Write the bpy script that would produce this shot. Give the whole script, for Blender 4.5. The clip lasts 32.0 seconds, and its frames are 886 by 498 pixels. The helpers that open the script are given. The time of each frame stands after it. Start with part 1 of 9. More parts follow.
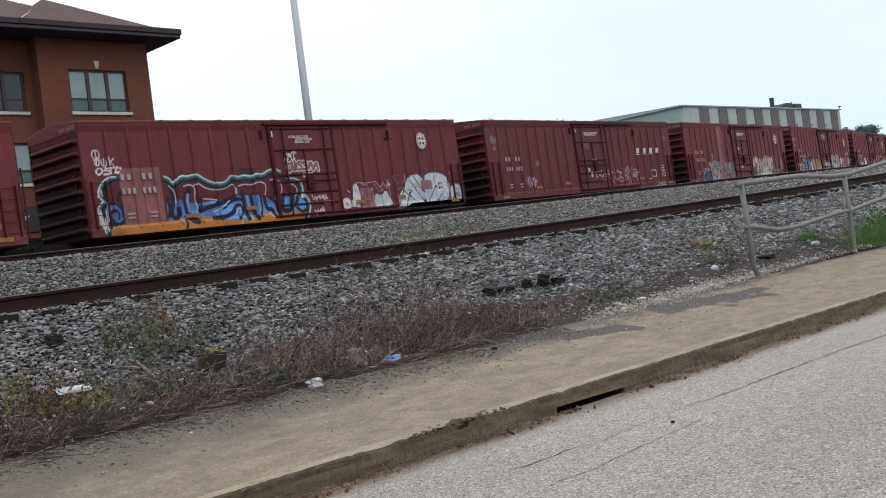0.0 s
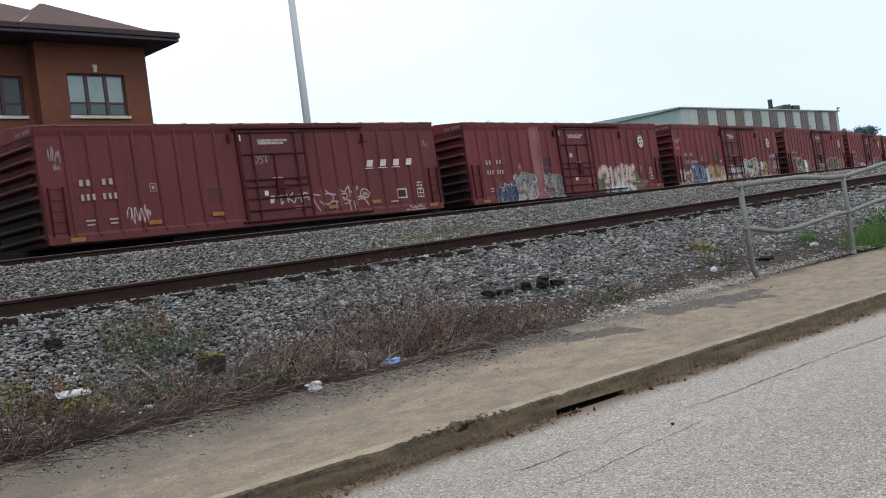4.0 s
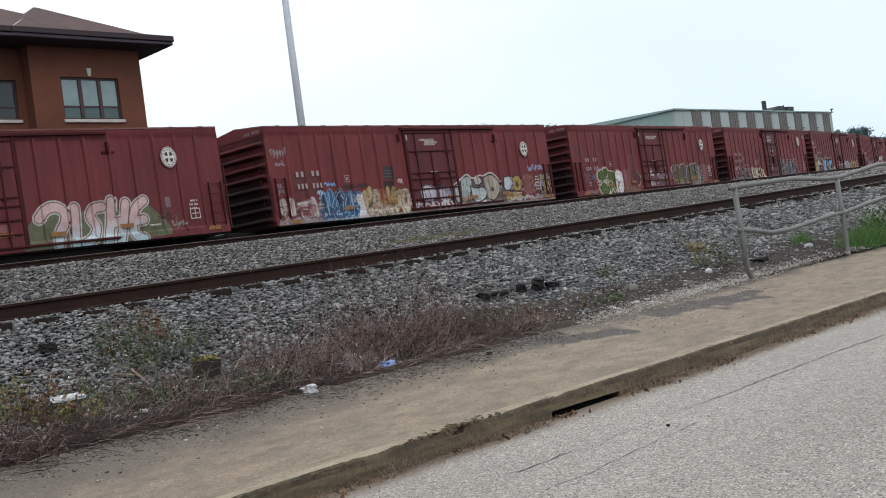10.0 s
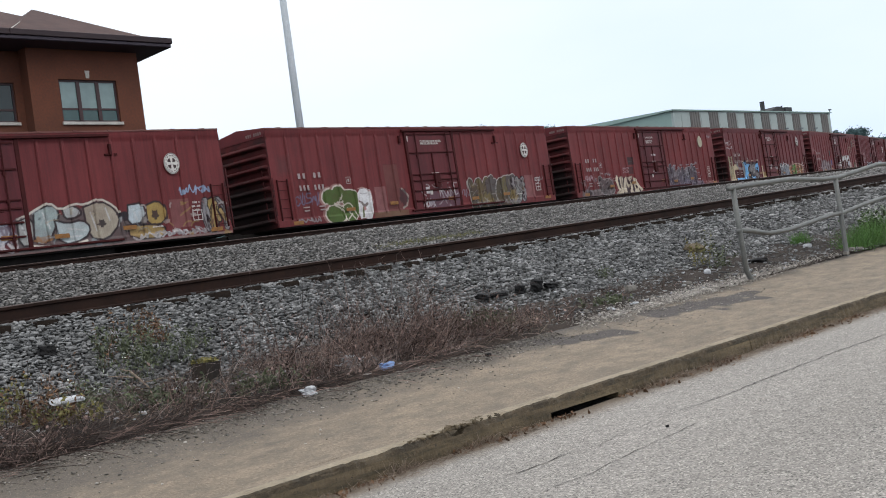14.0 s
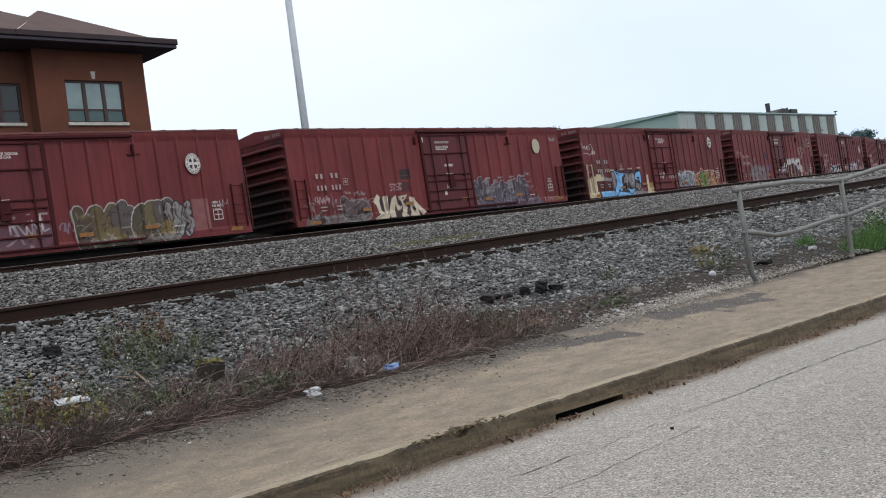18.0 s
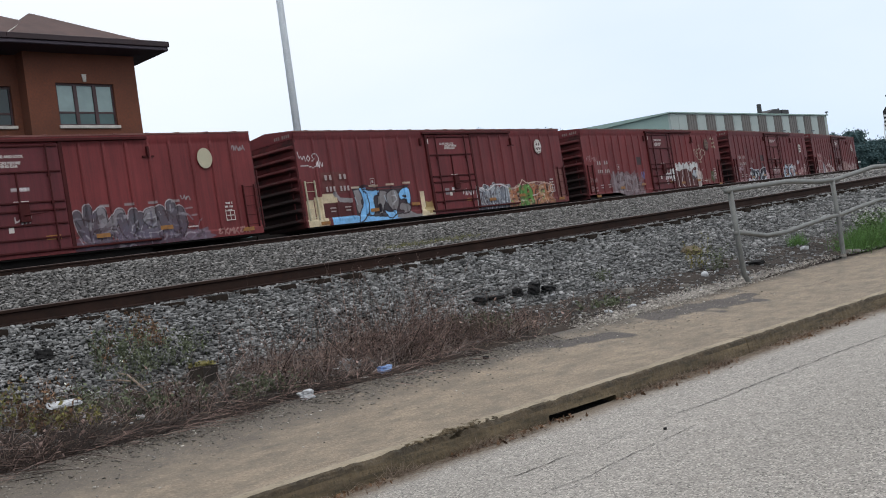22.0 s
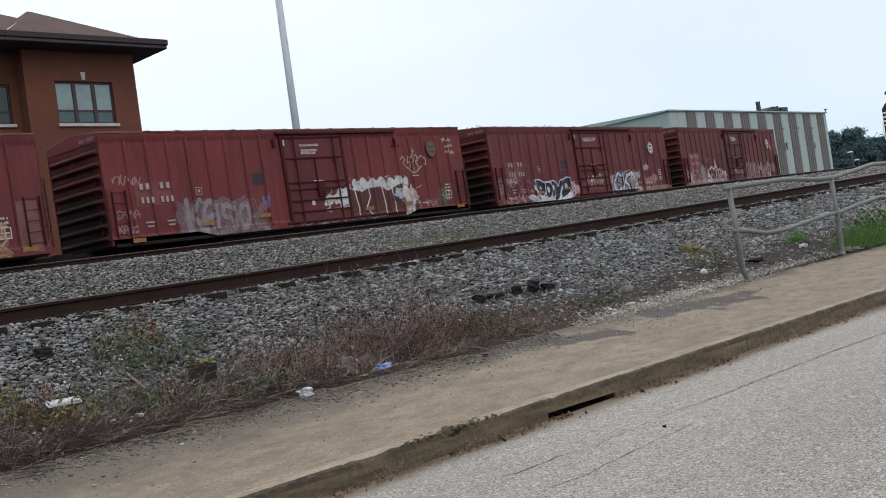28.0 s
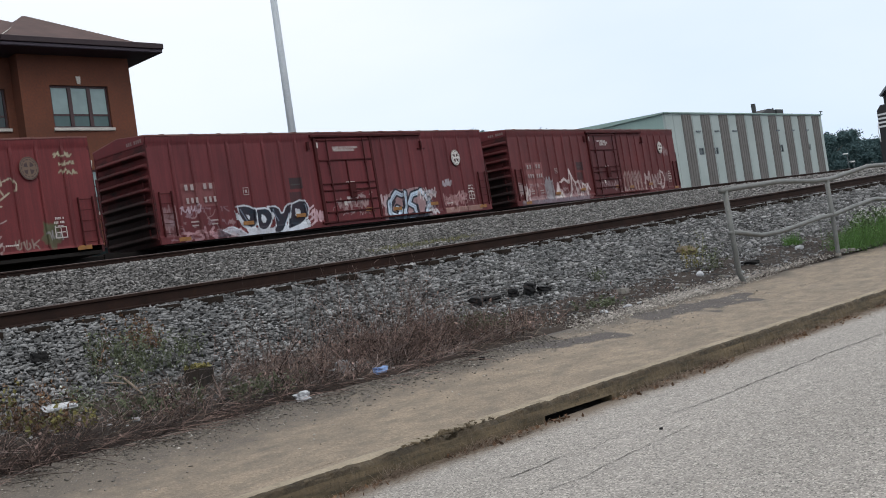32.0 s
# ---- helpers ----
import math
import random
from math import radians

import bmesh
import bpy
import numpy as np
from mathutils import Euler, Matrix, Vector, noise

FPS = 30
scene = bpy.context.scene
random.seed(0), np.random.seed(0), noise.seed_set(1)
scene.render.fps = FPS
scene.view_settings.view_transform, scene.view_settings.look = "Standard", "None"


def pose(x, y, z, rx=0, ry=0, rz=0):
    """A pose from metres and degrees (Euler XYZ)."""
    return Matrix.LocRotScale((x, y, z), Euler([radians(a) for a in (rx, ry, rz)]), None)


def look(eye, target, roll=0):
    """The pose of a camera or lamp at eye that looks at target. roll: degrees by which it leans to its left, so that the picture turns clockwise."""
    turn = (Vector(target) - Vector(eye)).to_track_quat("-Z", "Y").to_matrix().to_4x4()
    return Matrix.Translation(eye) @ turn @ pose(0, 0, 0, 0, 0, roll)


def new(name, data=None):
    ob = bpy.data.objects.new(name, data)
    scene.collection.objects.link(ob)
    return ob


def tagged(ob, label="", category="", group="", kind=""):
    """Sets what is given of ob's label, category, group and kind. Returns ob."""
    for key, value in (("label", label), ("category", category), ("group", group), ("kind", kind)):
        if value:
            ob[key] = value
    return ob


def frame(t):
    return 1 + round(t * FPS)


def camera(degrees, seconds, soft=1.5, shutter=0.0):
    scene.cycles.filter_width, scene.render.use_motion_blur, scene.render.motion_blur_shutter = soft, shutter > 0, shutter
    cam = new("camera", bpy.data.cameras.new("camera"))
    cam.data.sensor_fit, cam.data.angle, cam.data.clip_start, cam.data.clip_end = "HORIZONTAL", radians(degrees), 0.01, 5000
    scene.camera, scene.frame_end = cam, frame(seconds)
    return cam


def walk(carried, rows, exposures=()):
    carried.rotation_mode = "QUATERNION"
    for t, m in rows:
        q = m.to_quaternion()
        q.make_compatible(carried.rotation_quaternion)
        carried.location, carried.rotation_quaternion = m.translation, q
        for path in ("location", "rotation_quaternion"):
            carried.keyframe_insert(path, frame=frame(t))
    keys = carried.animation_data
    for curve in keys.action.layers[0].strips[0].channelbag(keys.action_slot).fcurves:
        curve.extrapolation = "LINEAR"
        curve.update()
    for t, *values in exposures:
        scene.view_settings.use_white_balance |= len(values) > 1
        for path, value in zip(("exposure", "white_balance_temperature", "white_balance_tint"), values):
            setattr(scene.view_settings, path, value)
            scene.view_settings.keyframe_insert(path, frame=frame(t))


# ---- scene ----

# The camera stands in the street, hand-held: it only sways and turns.
EYE = (0.0, 0.0, 1.35)
cam = camera(44.17, 32.0, 1.0)


def aim(yaw, pitch, roll):
    """yaw: degrees from +y towards +x; pitch: degrees down; roll: degrees."""
    a, b = radians(yaw), radians(pitch)
    return look(EYE, (EYE[0] + math.sin(a) * math.cos(b), EYE[1] + math.cos(a) * math.cos(b), EYE[2] - math.sin(b)), roll)


walk(cam, [(t, aim(a, b, c)) for t, a, b, c in (
    (0, 45.326, -0.856, -7.320), (0.5, 45.371, -0.969, -7.540), (1, 45.403, -1.070, -7.624), (1.5, 45.387, -1.154, -7.694),
    (2, 45.385, -1.205, -7.744), (2.5, 45.368, -1.120, -7.579), (3, 45.408, -0.852, -7.442), (3.5, 45.365, -0.934, -7.469),
    (5.5, 45.514, -1.021, -7.620), (6, 45.471, -0.782, -7.443), (6.5, 45.108, -1.213, -7.428), (7, 45.319, -1.272, -7.653),
    (7.5, 45.255, -1.245, -7.640), (8, 45.285, -1.256, -7.641), (8.5, 45.415, -1.009, -7.522), (9, 45.532, -0.878, -7.453),
    (9.5, 45.608, -1.005, -7.575), (10, 45.672, -1.081, -7.743), (10.5, 45.671, -1.176, -7.806), (11, 45.642, -1.277, -7.823),
    (11.5, 45.602, -1.054, -7.704), (12, 45.626, -0.957, -7.601), (12.5, 45.648, -1.075, -7.722), (13, 45.671, -1.185, -7.892),
    (13.5, 45.723, -1.267, -7.975), (14, 45.745, -1.147, -7.901), (14.5, 45.703, -1.008, -7.768), (16.5, 45.312, -1.607, -7.793),
    (17, 45.442, -1.367, -7.753), (17.5, 45.475, -1.208, -7.642), (18, 45.505, -1.248, -7.768), (18.5, 45.522, -1.388, -7.891),
    (19, 45.609, -1.474, -7.987), (19.5, 45.617, -1.326, -7.887), (20, 45.599, -1.104, -7.671), (20.5, 45.636, -1.164, -7.720),
    (21, 45.741, -1.310, -7.953), (21.5, 45.886, -1.340, -8.096), (22, 45.899, -1.281, -8.008), (22.5, 45.855, -1.068, -7.892),
    (23, 45.773, -1.151, -7.893), (23.5, 45.801, -1.313, -8.005), (24, 45.795, -1.355, -8.058), (24.5, 45.828, -1.434, -8.132),
    (25, 45.825, -1.237, -8.027), (25.5, 45.816, -1.029, -7.848), (27.5, 45.924, -1.380, -8.195), (28, 45.927, -1.163, -8.061),
    (28.5, 45.969, -1.084, -7.946), (29, 46.013, -1.222, -8.127), (29.5, 46.012, -1.352, -8.239), (30, 46.055, -1.425, -8.259),
    (30.5, 46.127, -1.310, -8.269), (31, 46.120, -1.119, -8.024), (31.5, 46.118, -1.212, -8.140), (32, 46.146, -1.297, -8.259),
)], ((0, -0.08), (14.5, -0.08), (18, -0.14), (21, -0.18), (32, -0.18)))

# ---- world, sun ----
world = bpy.data.worlds.new("overcast_sky")
scene.world = world
world.use_nodes = True
wn, wl = world.node_tree.nodes, world.node_tree.links
wn.clear()
w_out, w_bg, w_add = wn.new("ShaderNodeOutputWorld"), wn.new("ShaderNodeBackground"), wn.new("ShaderNodeMixRGB")
w_sky, w_co, w_map = wn.new("ShaderNodeTexSky"), wn.new("ShaderNodeTexCoord"), wn.new("ShaderNodeMapping")
w_noise, w_ramp, w_sep = wn.new("ShaderNodeTexNoise"), wn.new("ShaderNodeValToRGB"), wn.new("ShaderNodeSeparateXYZ")
w_up, w_mul = wn.new("ShaderNodeMapRange"), wn.new("ShaderNodeMixRGB")
w_sky.sky_type, w_sky.sun_disc = "NISHITA", False
w_sky.sun_elevation, w_sky.sun_rotation = radians(52), radians(200)
# a closed, thin cloud cover: the blue sky shows through only faintly
w_map.inputs["Scale"].default_value = (1.0, 1.0, 3.0)
w_noise.inputs["Scale"].default_value, w_noise.inputs["Detail"].default_value = 1.6, 5
w_ramp.color_ramp.elements[0].position, w_ramp.color_ramp.elements[0].color = 0.3, (8.8, 9.65, 10.75, 1)
w_ramp.color_ramp.elements[1].position, w_ramp.color_ramp.elements[1].color = 0.7, (10.55, 10.8, 11.35, 1)
w_up.inputs["From Min"].default_value, w_up.inputs["From Max"].default_value = 0.0, 0.9
w_up.inputs["To Min"].default_value, w_up.inputs["To Max"].default_value = 1.03, 1.46
w_add.inputs[0].default_value = 0.93
w_mul.blend_type, w_mul.inputs[0].default_value = "MULTIPLY", 1
w_bg.inputs["Strength"].default_value = 0.1
wl.new(w_co.outputs["Generated"], w_map.inputs["Vector"])
wl.new(w_map.outputs["Vector"], w_noise.inputs["Vector"])
wl.new(w_noise.outputs["Fac"], w_ramp.inputs["Fac"])
wl.new(w_co.outputs["Generated"], w_sep.inputs["Vector"])
wl.new(w_sep.outputs["Z"], w_up.inputs["Value"])
wl.new(w_sky.outputs["Color"], w_add.inputs[1])
wl.new(w_ramp.outputs["Color"], w_add.inputs[2])
wl.new(w_add.outputs["Color"], w_mul.inputs[1])
wl.new(w_up.outputs["Result"], w_mul.inputs[2])
# near the horizon the thin cloud lets more blue through
w_low, w_tint, w_mul2 = wn.new("ShaderNodeMapRange"), wn.new("ShaderNodeMixRGB"), wn.new("ShaderNodeMixRGB")
w_low.inputs["From Min"].default_value, w_low.inputs["From Max"].default_value = 0.02, 0.34
w_tint.inputs[1].default_value, w_tint.inputs[2].default_value = (0.86, 0.965, 1.06, 1), (1.02, 1.0, 0.97, 1)
w_mul2.blend_type, w_mul2.inputs[0].default_value = "MULTIPLY", 1
wl.new(w_sep.outputs["Z"], w_low.inputs["Value"])
wl.new(w_low.outputs["Result"], w_tint.inputs[0])
wl.new(w_mul.outputs["Color"], w_mul2.inputs[1])
wl.new(w_tint.outputs["Color"], w_mul2.inputs[2])
wl.new(w_mul2.outputs["Color"], w_bg.inputs["Color"])
wl.new(w_bg.outputs["Background"], w_out.inputs["Surface"])

sun = new("sun", bpy.data.lights.new("sun", "SUN"))
sun.data.energy, sun.data.angle, sun.data.color = 0.7, radians(25), (1.0, 0.93, 0.85)
sun.matrix_basis = look((0, 0, 60), (0 + 16.0, 44.0, 0))

# ---- materials ----
def nodes_of(name):
    m = bpy.data.materials.new(name)
    m.use_nodes = True
    nt = m.node_tree
    return m, nt.nodes, nt.links, nt.nodes["Principled BSDF"]


def noise_node(nn, ll, co, scale, detail=4, rough=0.55, stretch=None):
    n = nn.new("ShaderNodeTexNoise")
    n.inputs["Scale"].default_value, n.inputs["Detail"].default_value, n.inputs["Roughness"].default_value = scale, detail, rough
    if stretch:
        mp = nn.new("ShaderNodeMapping")
        mp.inputs["Scale"].default_value = stretch
        ll.new(co, mp.inputs["Vector"])
        co = mp.outputs["Vector"]
    ll.new(co, n.inputs["Vector"])
    return n.outputs["Fac"]


def ramp(nn, ll, fac, *stops):
    r = nn.new("ShaderNodeValToRGB")
    e = r.color_ramp.elements
    while len(e) < len(stops):
        e.new(0.5)
    for i, (p, c) in enumerate(stops):
        e[i].position, e[i].color = p, (*c[:3], 1) if not isinstance(c, (int, float)) else (c, c, c, 1)
    ll.new(fac, r.inputs["Fac"])
    return r.outputs["Color"]


def mixc(nn, ll, fac, a, b, kind="MIX"):
    m = nn.new("ShaderNodeMixRGB")
    m.blend_type = kind
    for i, v in ((0, fac), (1, a), (2, b)):
        if isinstance(v, (int, float)):
            m.inputs[i].default_value = v
        elif isinstance(v, tuple):
            m.inputs[i].default_value = (*v[:3], 1)
        else:
            ll.new(v, m.inputs[i])
    return m.outputs["Color"]


def bump(nn, ll, bsdf, height, strength, distance):
    b = nn.new("ShaderNodeBump")
    b.inputs["Strength"].default_value, b.inputs["Distance"].default_value = strength, distance
    ll.new(height, b.inputs["Height"])
    ll.new(b.outputs["Normal"], bsdf.inputs["Normal"])


def surface(name, a, b, rough=0.8, metal=0.0, big=1.2, fine=30.0, depth=0.004, stain=None, stain_at=(0.55, 0.75), stretch=None, island=0.0, obj=0.0, grain=0.55):
    """Base colour between a and b by large noise, a fine grain on top, stains of a third colour, fine relief."""
    m, nn, ll, bs = nodes_of(name)
    co = nn.new("ShaderNodeTexCoord").outputs["Object"]
    f1 = noise_node(nn, ll, co, big, 5, 0.6, stretch)
    col = ramp(nn, ll, f1, (0.32, a), (0.68, b))
    f2 = noise_node(nn, ll, co, fine, 6, 0.65)
    col = mixc(nn, ll, grain, col, ramp(nn, ll, f2, (0.3, 0.55), (0.7, 1.35)), "MULTIPLY")
    if stain:
        f3 = noise_node(nn, ll, co, big * 2.3 + 0.17, 7, 0.7, stretch)
        col = mixc(nn, ll, ramp(nn, ll, f3, (stain_at[0], 0.0), (stain_at[1], 1.0)), col, stain)
    for amount, out in ((island, "Random Per Island"), (obj, "Random")):
        if amount:
            src = nn.new("ShaderNodeNewGeometry" if out != "Random" else "ShaderNodeObjectInfo").outputs[out]
            col = mixc(nn, ll, 1.0, col, ramp(nn, ll, src, (0.0, 1 - amount), (0.55, 1 - 0.28 * amount), (1.0, 1 + 1.25 * amount)), "MULTIPLY")
    ll.new(col, bs.inputs["Base Color"])
    r = ramp(nn, ll, f2, (0.3, max(0.05, rough - 0.12)), (0.7, min(1.0, rough + 0.1)))
    ll.new(r, bs.inputs["Roughness"])
    bs.inputs["Metallic"].default_value = metal
    if depth:
        bump(nn, ll, bs, f2, 0.7, depth)
    return m


def painted_car(name, base, dark, rust):
    """Weathered oxide paint with rain streaks and rust; spray paint and patches lie in the attribute 'paint'."""
    m, nn, ll, bs = nodes_of(name)
    co = nn.new("ShaderNodeTexCoord").outputs["Object"]
    f1 = noise_node(nn, ll, co, 0.55, 5, 0.6)
    col = ramp(nn, ll, f1, (0.3, base), (0.7, dark))
    rnd = nn.new("ShaderNodeObjectInfo").outputs["Random"]
    col = mixc(nn, ll, 1.0, col, ramp(nn, ll, rnd, (0.0, (0.86, 0.92, 0.95)), (1.0, (1.16, 1.06, 1.0))), "MULTIPLY")
    streak = noise_node(nn, ll, co, 3.0, 6, 0.7, (2.2, 2.2, 0.12))
    col = mixc(nn, ll, 0.6, col, ramp(nn, ll, streak, (0.33, 0.66), (0.62, 1.2)), "MULTIPLY")
    at = nn.new("ShaderNodeAttribute")
    at.attribute_name = "paint"
    col = mixc(nn, ll, at.outputs["Alpha"], col, at.outputs["Color"])
    run = noise_node(nn, ll, co, 5.0, 6, 0.75, (3.0, 3.0, 0.10))
    col = mixc(nn, ll, ramp(nn, ll, run, (0.52, 0.0), (0.78, 0.32)), col, (0.055, 0.022, 0.019))
    f3 = noise_node(nn, ll, co, 2.3, 8, 0.72)
    col = mixc(nn, ll, ramp(nn, ll, f3, (0.62, 0.0), (0.78, 0.55)), col, rust)
    f4 = noise_node(nn, ll, co, 22.0, 5, 0.6)
    col = mixc(nn, ll, 0.5, col, ramp(nn, ll, f4, (0.3, 0.72), (0.7, 1.22)), "MULTIPLY")
    ll.new(col, bs.inputs["Base Color"])
    ll.new(ramp(nn, ll, f4, (0.3, 0.48), (0.7, 0.72)), bs.inputs["Roughness"])
    bump(nn, ll, bs, f4, 0.4, 0.004)
    return m


def flat(name, c, rough=0.6, metal=0.0):
    return surface(name, tuple(v * 0.9 for v in c), tuple(min(1, v * 1.08) for v in c), rough, metal, 2.0, 45, 0.001)


M_CAR = painted_car("oxide_red_paint", (0.164, 0.0300, 0.0334), (0.118, 0.0220, 0.0256), (0.080, 0.020, 0.016))
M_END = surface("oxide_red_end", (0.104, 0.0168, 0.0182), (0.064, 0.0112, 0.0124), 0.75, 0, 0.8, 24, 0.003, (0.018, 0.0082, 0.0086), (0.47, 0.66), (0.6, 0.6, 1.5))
M_PLAIN = surface("plain_oxide_red", (0.140, 0.0245, 0.0285), (0.100, 0.0185, 0.0222), 0.65, 0, 0.9, 24, 0.003)
M_DOOR = painted_car("oxide_red_door", (0.134, 0.0240, 0.0296), (0.095, 0.0174, 0.0224), (0.06, 0.021, 0.015))
M_ROOF = surface("weathered_roof", (0.15, 0.05, 0.042), (0.22, 0.10, 0.085), 0.7, 0, 0.6, 18, 0.004)
M_DARKBAR = surface("grimy_dark_red_steel", (0.070, 0.0130, 0.0135), (0.042, 0.0092, 0.0098), 0.7, 0, 2, 30)
M_UNDER = surface("black_grimy_steel", (0.012, 0.011, 0.011), (0.022, 0.018, 0.016), 0.8, 0.0, 2, 30)
M_STENCIL = surface("white_stencil_paint", (0.62, 0.58, 0.55), (0.50, 0.44, 0.42), 0.7, 0, 8, 60, 0.0005)
M_YELLOW = surface("yellow_reflector", (0.34, 0.145, 0.022), (0.20, 0.085, 0.02), 0.5, 0, 6, 60, 0.0005)
M_FAINT = surface("faded_stencil", (0.22, 0.15, 0.145), (0.15, 0.10, 0.095), 0.7, 0, 8, 60, 0.0005)
M_MARK = surface("worn_white_lettering", (0.40, 0.335, 0.33), (0.30, 0.24, 0.235), 0.7, 0, 6, 60, 0.0005)
M_EMARK = surface("faded_dark_mark", (0.045, 0.028, 0.030), (0.075, 0.04, 0.04), 0.7, 0, 5, 60, 0.0005)
M_LOGO = surface("faded_white_emblem", (0.72, 0.70, 0.66), (0.62, 0.58, 0.55), 0.6, 0, 5, 60, 0.0005)
M_RAIL = surface("rusty_rail", (0.029, 0.0150, 0.0112), (0.016, 0.0090, 0.0072), 0.8, 0.0, 3, 40, 0.002, (0.036, 0.017, 0.010))
M_HEAD = surface("worn_rail_head", (0.13, 0.10, 0.09), (0.07, 0.052, 0.048), 0.4, 0.7, 3, 40, 0.001)
M_TIE = surface("creosoted_wood", (0.018, 0.013, 0.010), (0.042, 0.030, 0.024), 0.9, 0, 3, 26, 0.01, island=0.2)
M_STONE = surface("crushed_limestone", (0.135, 0.136, 0.137), (0.264, 0.262, 0.259), 0.8, 0, 2.5, 45, 0.008, island=0.56)
M_STONE2 = surface("weathered_limestone", (0.160, 0.154, 0.149), (0.262, 0.252, 0.242), 0.8, 0, 2.5, 45, 0.008, island=0.52)
M_RUBBLE = surface("pale_crushed_concrete", (0.29, 0.262, 0.232), (0.46, 0.425, 0.385), 0.9, 0, 4, 40, 0.002, island=0.4)
# bed under the stones: near-black, the shade of their gaps is in its colour
M_BED = surface("gap_shade_bed", (0.014, 0.0135, 0.013), (0.034, 0.032, 0.030), 0.95, 0, 6, 28, 0.03)
M_DIRT = surface("brown_dirt", (0.024, 0.018, 0.015), (0.052, 0.040, 0.033), 0.95, 0, 2.5, 26, 0.02, (0.115, 0.100, 0.086), (0.56, 0.76))
M_WALK = surface("stained_concrete", (0.282, 0.222, 0.159), (0.194, 0.154, 0.113), 0.9, 0, 2.1, 48, 0.005, (0.118, 0.100, 0.079), (0.45, 0.72), (0.7, 1.5, 1), grain=1.0)
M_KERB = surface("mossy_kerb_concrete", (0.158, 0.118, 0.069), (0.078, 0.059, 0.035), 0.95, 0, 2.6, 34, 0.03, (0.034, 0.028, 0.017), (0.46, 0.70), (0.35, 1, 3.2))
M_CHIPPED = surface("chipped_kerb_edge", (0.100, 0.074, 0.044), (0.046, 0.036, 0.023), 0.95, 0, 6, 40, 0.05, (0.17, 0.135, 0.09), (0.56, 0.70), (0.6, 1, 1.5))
M_LIP = surface("pale_kerb_lip", (0.33, 0.275, 0.20), (0.22, 0.18, 0.125), 0.9, 0, 3, 44, 0.01, (0.11, 0.09, 0.06), (0.55, 0.72))
M_BRICK = surface("red_brown_brick", (0.150, 0.050, 0.027), (0.110, 0.039, 0.022), 0.9, 0, 0.5, 9, 0.004)
M_STONETRIM = surface("pale_stone_trim", (0.55, 0.52, 0.48), (0.42, 0.40, 0.37), 0.85, 0, 2, 20)
M_SHINGLE = surface("brown_roof_shingle", (0.100, 0.058, 0.052), (0.070, 0.042, 0.039), 0.9, 0, 0.8, 14, 0.01)
M_SOFFIT = surface("dark_painted_soffit", (0.046, 0.035, 0.050), (0.037, 0.028, 0.042), 0.7, 0, 1, 20)
M_FASCIA = surface("brown_fascia", (0.030, 0.015, 0.019), (0.023, 0.012, 0.016), 0.7, 0, 1, 20, grain=0.2)
M_FRAME = surface("dark_maroon_window_frame", (0.050, 0.018, 0.020), (0.036, 0.014, 0.016), 0.5, 0, 2, 30)
M_PIPE = surface("galvanised_pipe", (0.185, 0.19, 0.18), (0.13, 0.132, 0.126), 0.55, 0.35, 5, 60, 0.001, (0.13, 0.10, 0.08), (0.66, 0.8))
M_POLE = surface("pale_grey_mast", (0.60, 0.65, 0.69), (0.52, 0.57, 0.61), 0.6, 0.1, 0.6, 20, 0.001)
M_MINT = surface("pale_mint_cladding", (0.40, 0.455, 0.445), (0.33, 0.385, 0.375), 0.7, 0, 0.25, 6, 0.002, grain=0.15)
M_TEAL = surface("mint_gable_cladding", (0.31, 0.42, 0.39), (0.26, 0.365, 0.34), 0.7, 0, 0.25, 6, 0.002, grain=0.15)
M_STRIPE = surface("brown_grey_cladding", (0.130, 0.122, 0.115), (0.165, 0.156, 0.148), 0.7, 0, 0.5, 6, 0.002, grain=0.2)
M_GREY = surface("grey_metal", (0.16, 0.18, 0.20), (0.11, 0.13, 0.14), 0.6, 0.2, 1, 20)
M_BLACK = surface("black_loco_paint", (0.010, 0.010, 0.012), (0.016, 0.016, 0.018), 0.45, 0, 1, 30)
M_WHITE = surface("white_paint", (0.72, 0.73, 0.74), (0.62, 0.63, 0.64), 0.6, 0, 2, 30, 0.001)
M_LEAF = surface("green_leaf", (0.045, 0.085, 0.022), (0.075, 0.13, 0.032), 0.7, 0, 3, 20, 0.0, island=0.35)
# far foliage: distance haze is mixed into this pale blue-green
M_TREE = surface("hazed_tree_leaf", (0.068, 0.116, 0.122), (0.090, 0.144, 0.150), 0.9, 0, 0.4, 4, 0.0, island=0.10, grain=0.3)
M_BARK = surface("bark", (0.06, 0.045, 0.035), (0.10, 0.08, 0.06), 0.95, 0, 3, 20)
M_DRY = surface("dead_stems", (0.225, 0.158, 0.136), (0.092, 0.064, 0.056), 0.9, 0, 3, 20, 0.0, island=0.92)
M_STRAW = surface("pale_straw", (0.30, 0.235, 0.18), (0.16, 0.115, 0.085), 0.9, 0, 3, 20, 0.0, island=0.35)
M_RUST = surface("rust_brown_leaves", (0.17, 0.095, 0.050), (0.10, 0.055, 0.032), 0.9, 0, 3, 20, 0.0, island=0.4)
M_CRACK = surface("open_crack", (0.045, 0.04, 0.037), (0.075, 0.066, 0.06), 0.95, 0, 5, 40)
M_VOID = surface("hollow_shade", (0.012, 0.011, 0.01), (0.02, 0.018, 0.016), 0.95, 0, 4, 30)
M_RUBBER = surface("old_black_rubber", (0.010, 0.010, 0.011), (0.022, 0.021, 0.021), 0.8, 0, 6, 40)
M_DUST = surface("dusty_grit", (0.115, 0.102, 0.088), (0.205, 0.185, 0.163), 0.95, 0, 4, 40, 0.002, island=0.5)
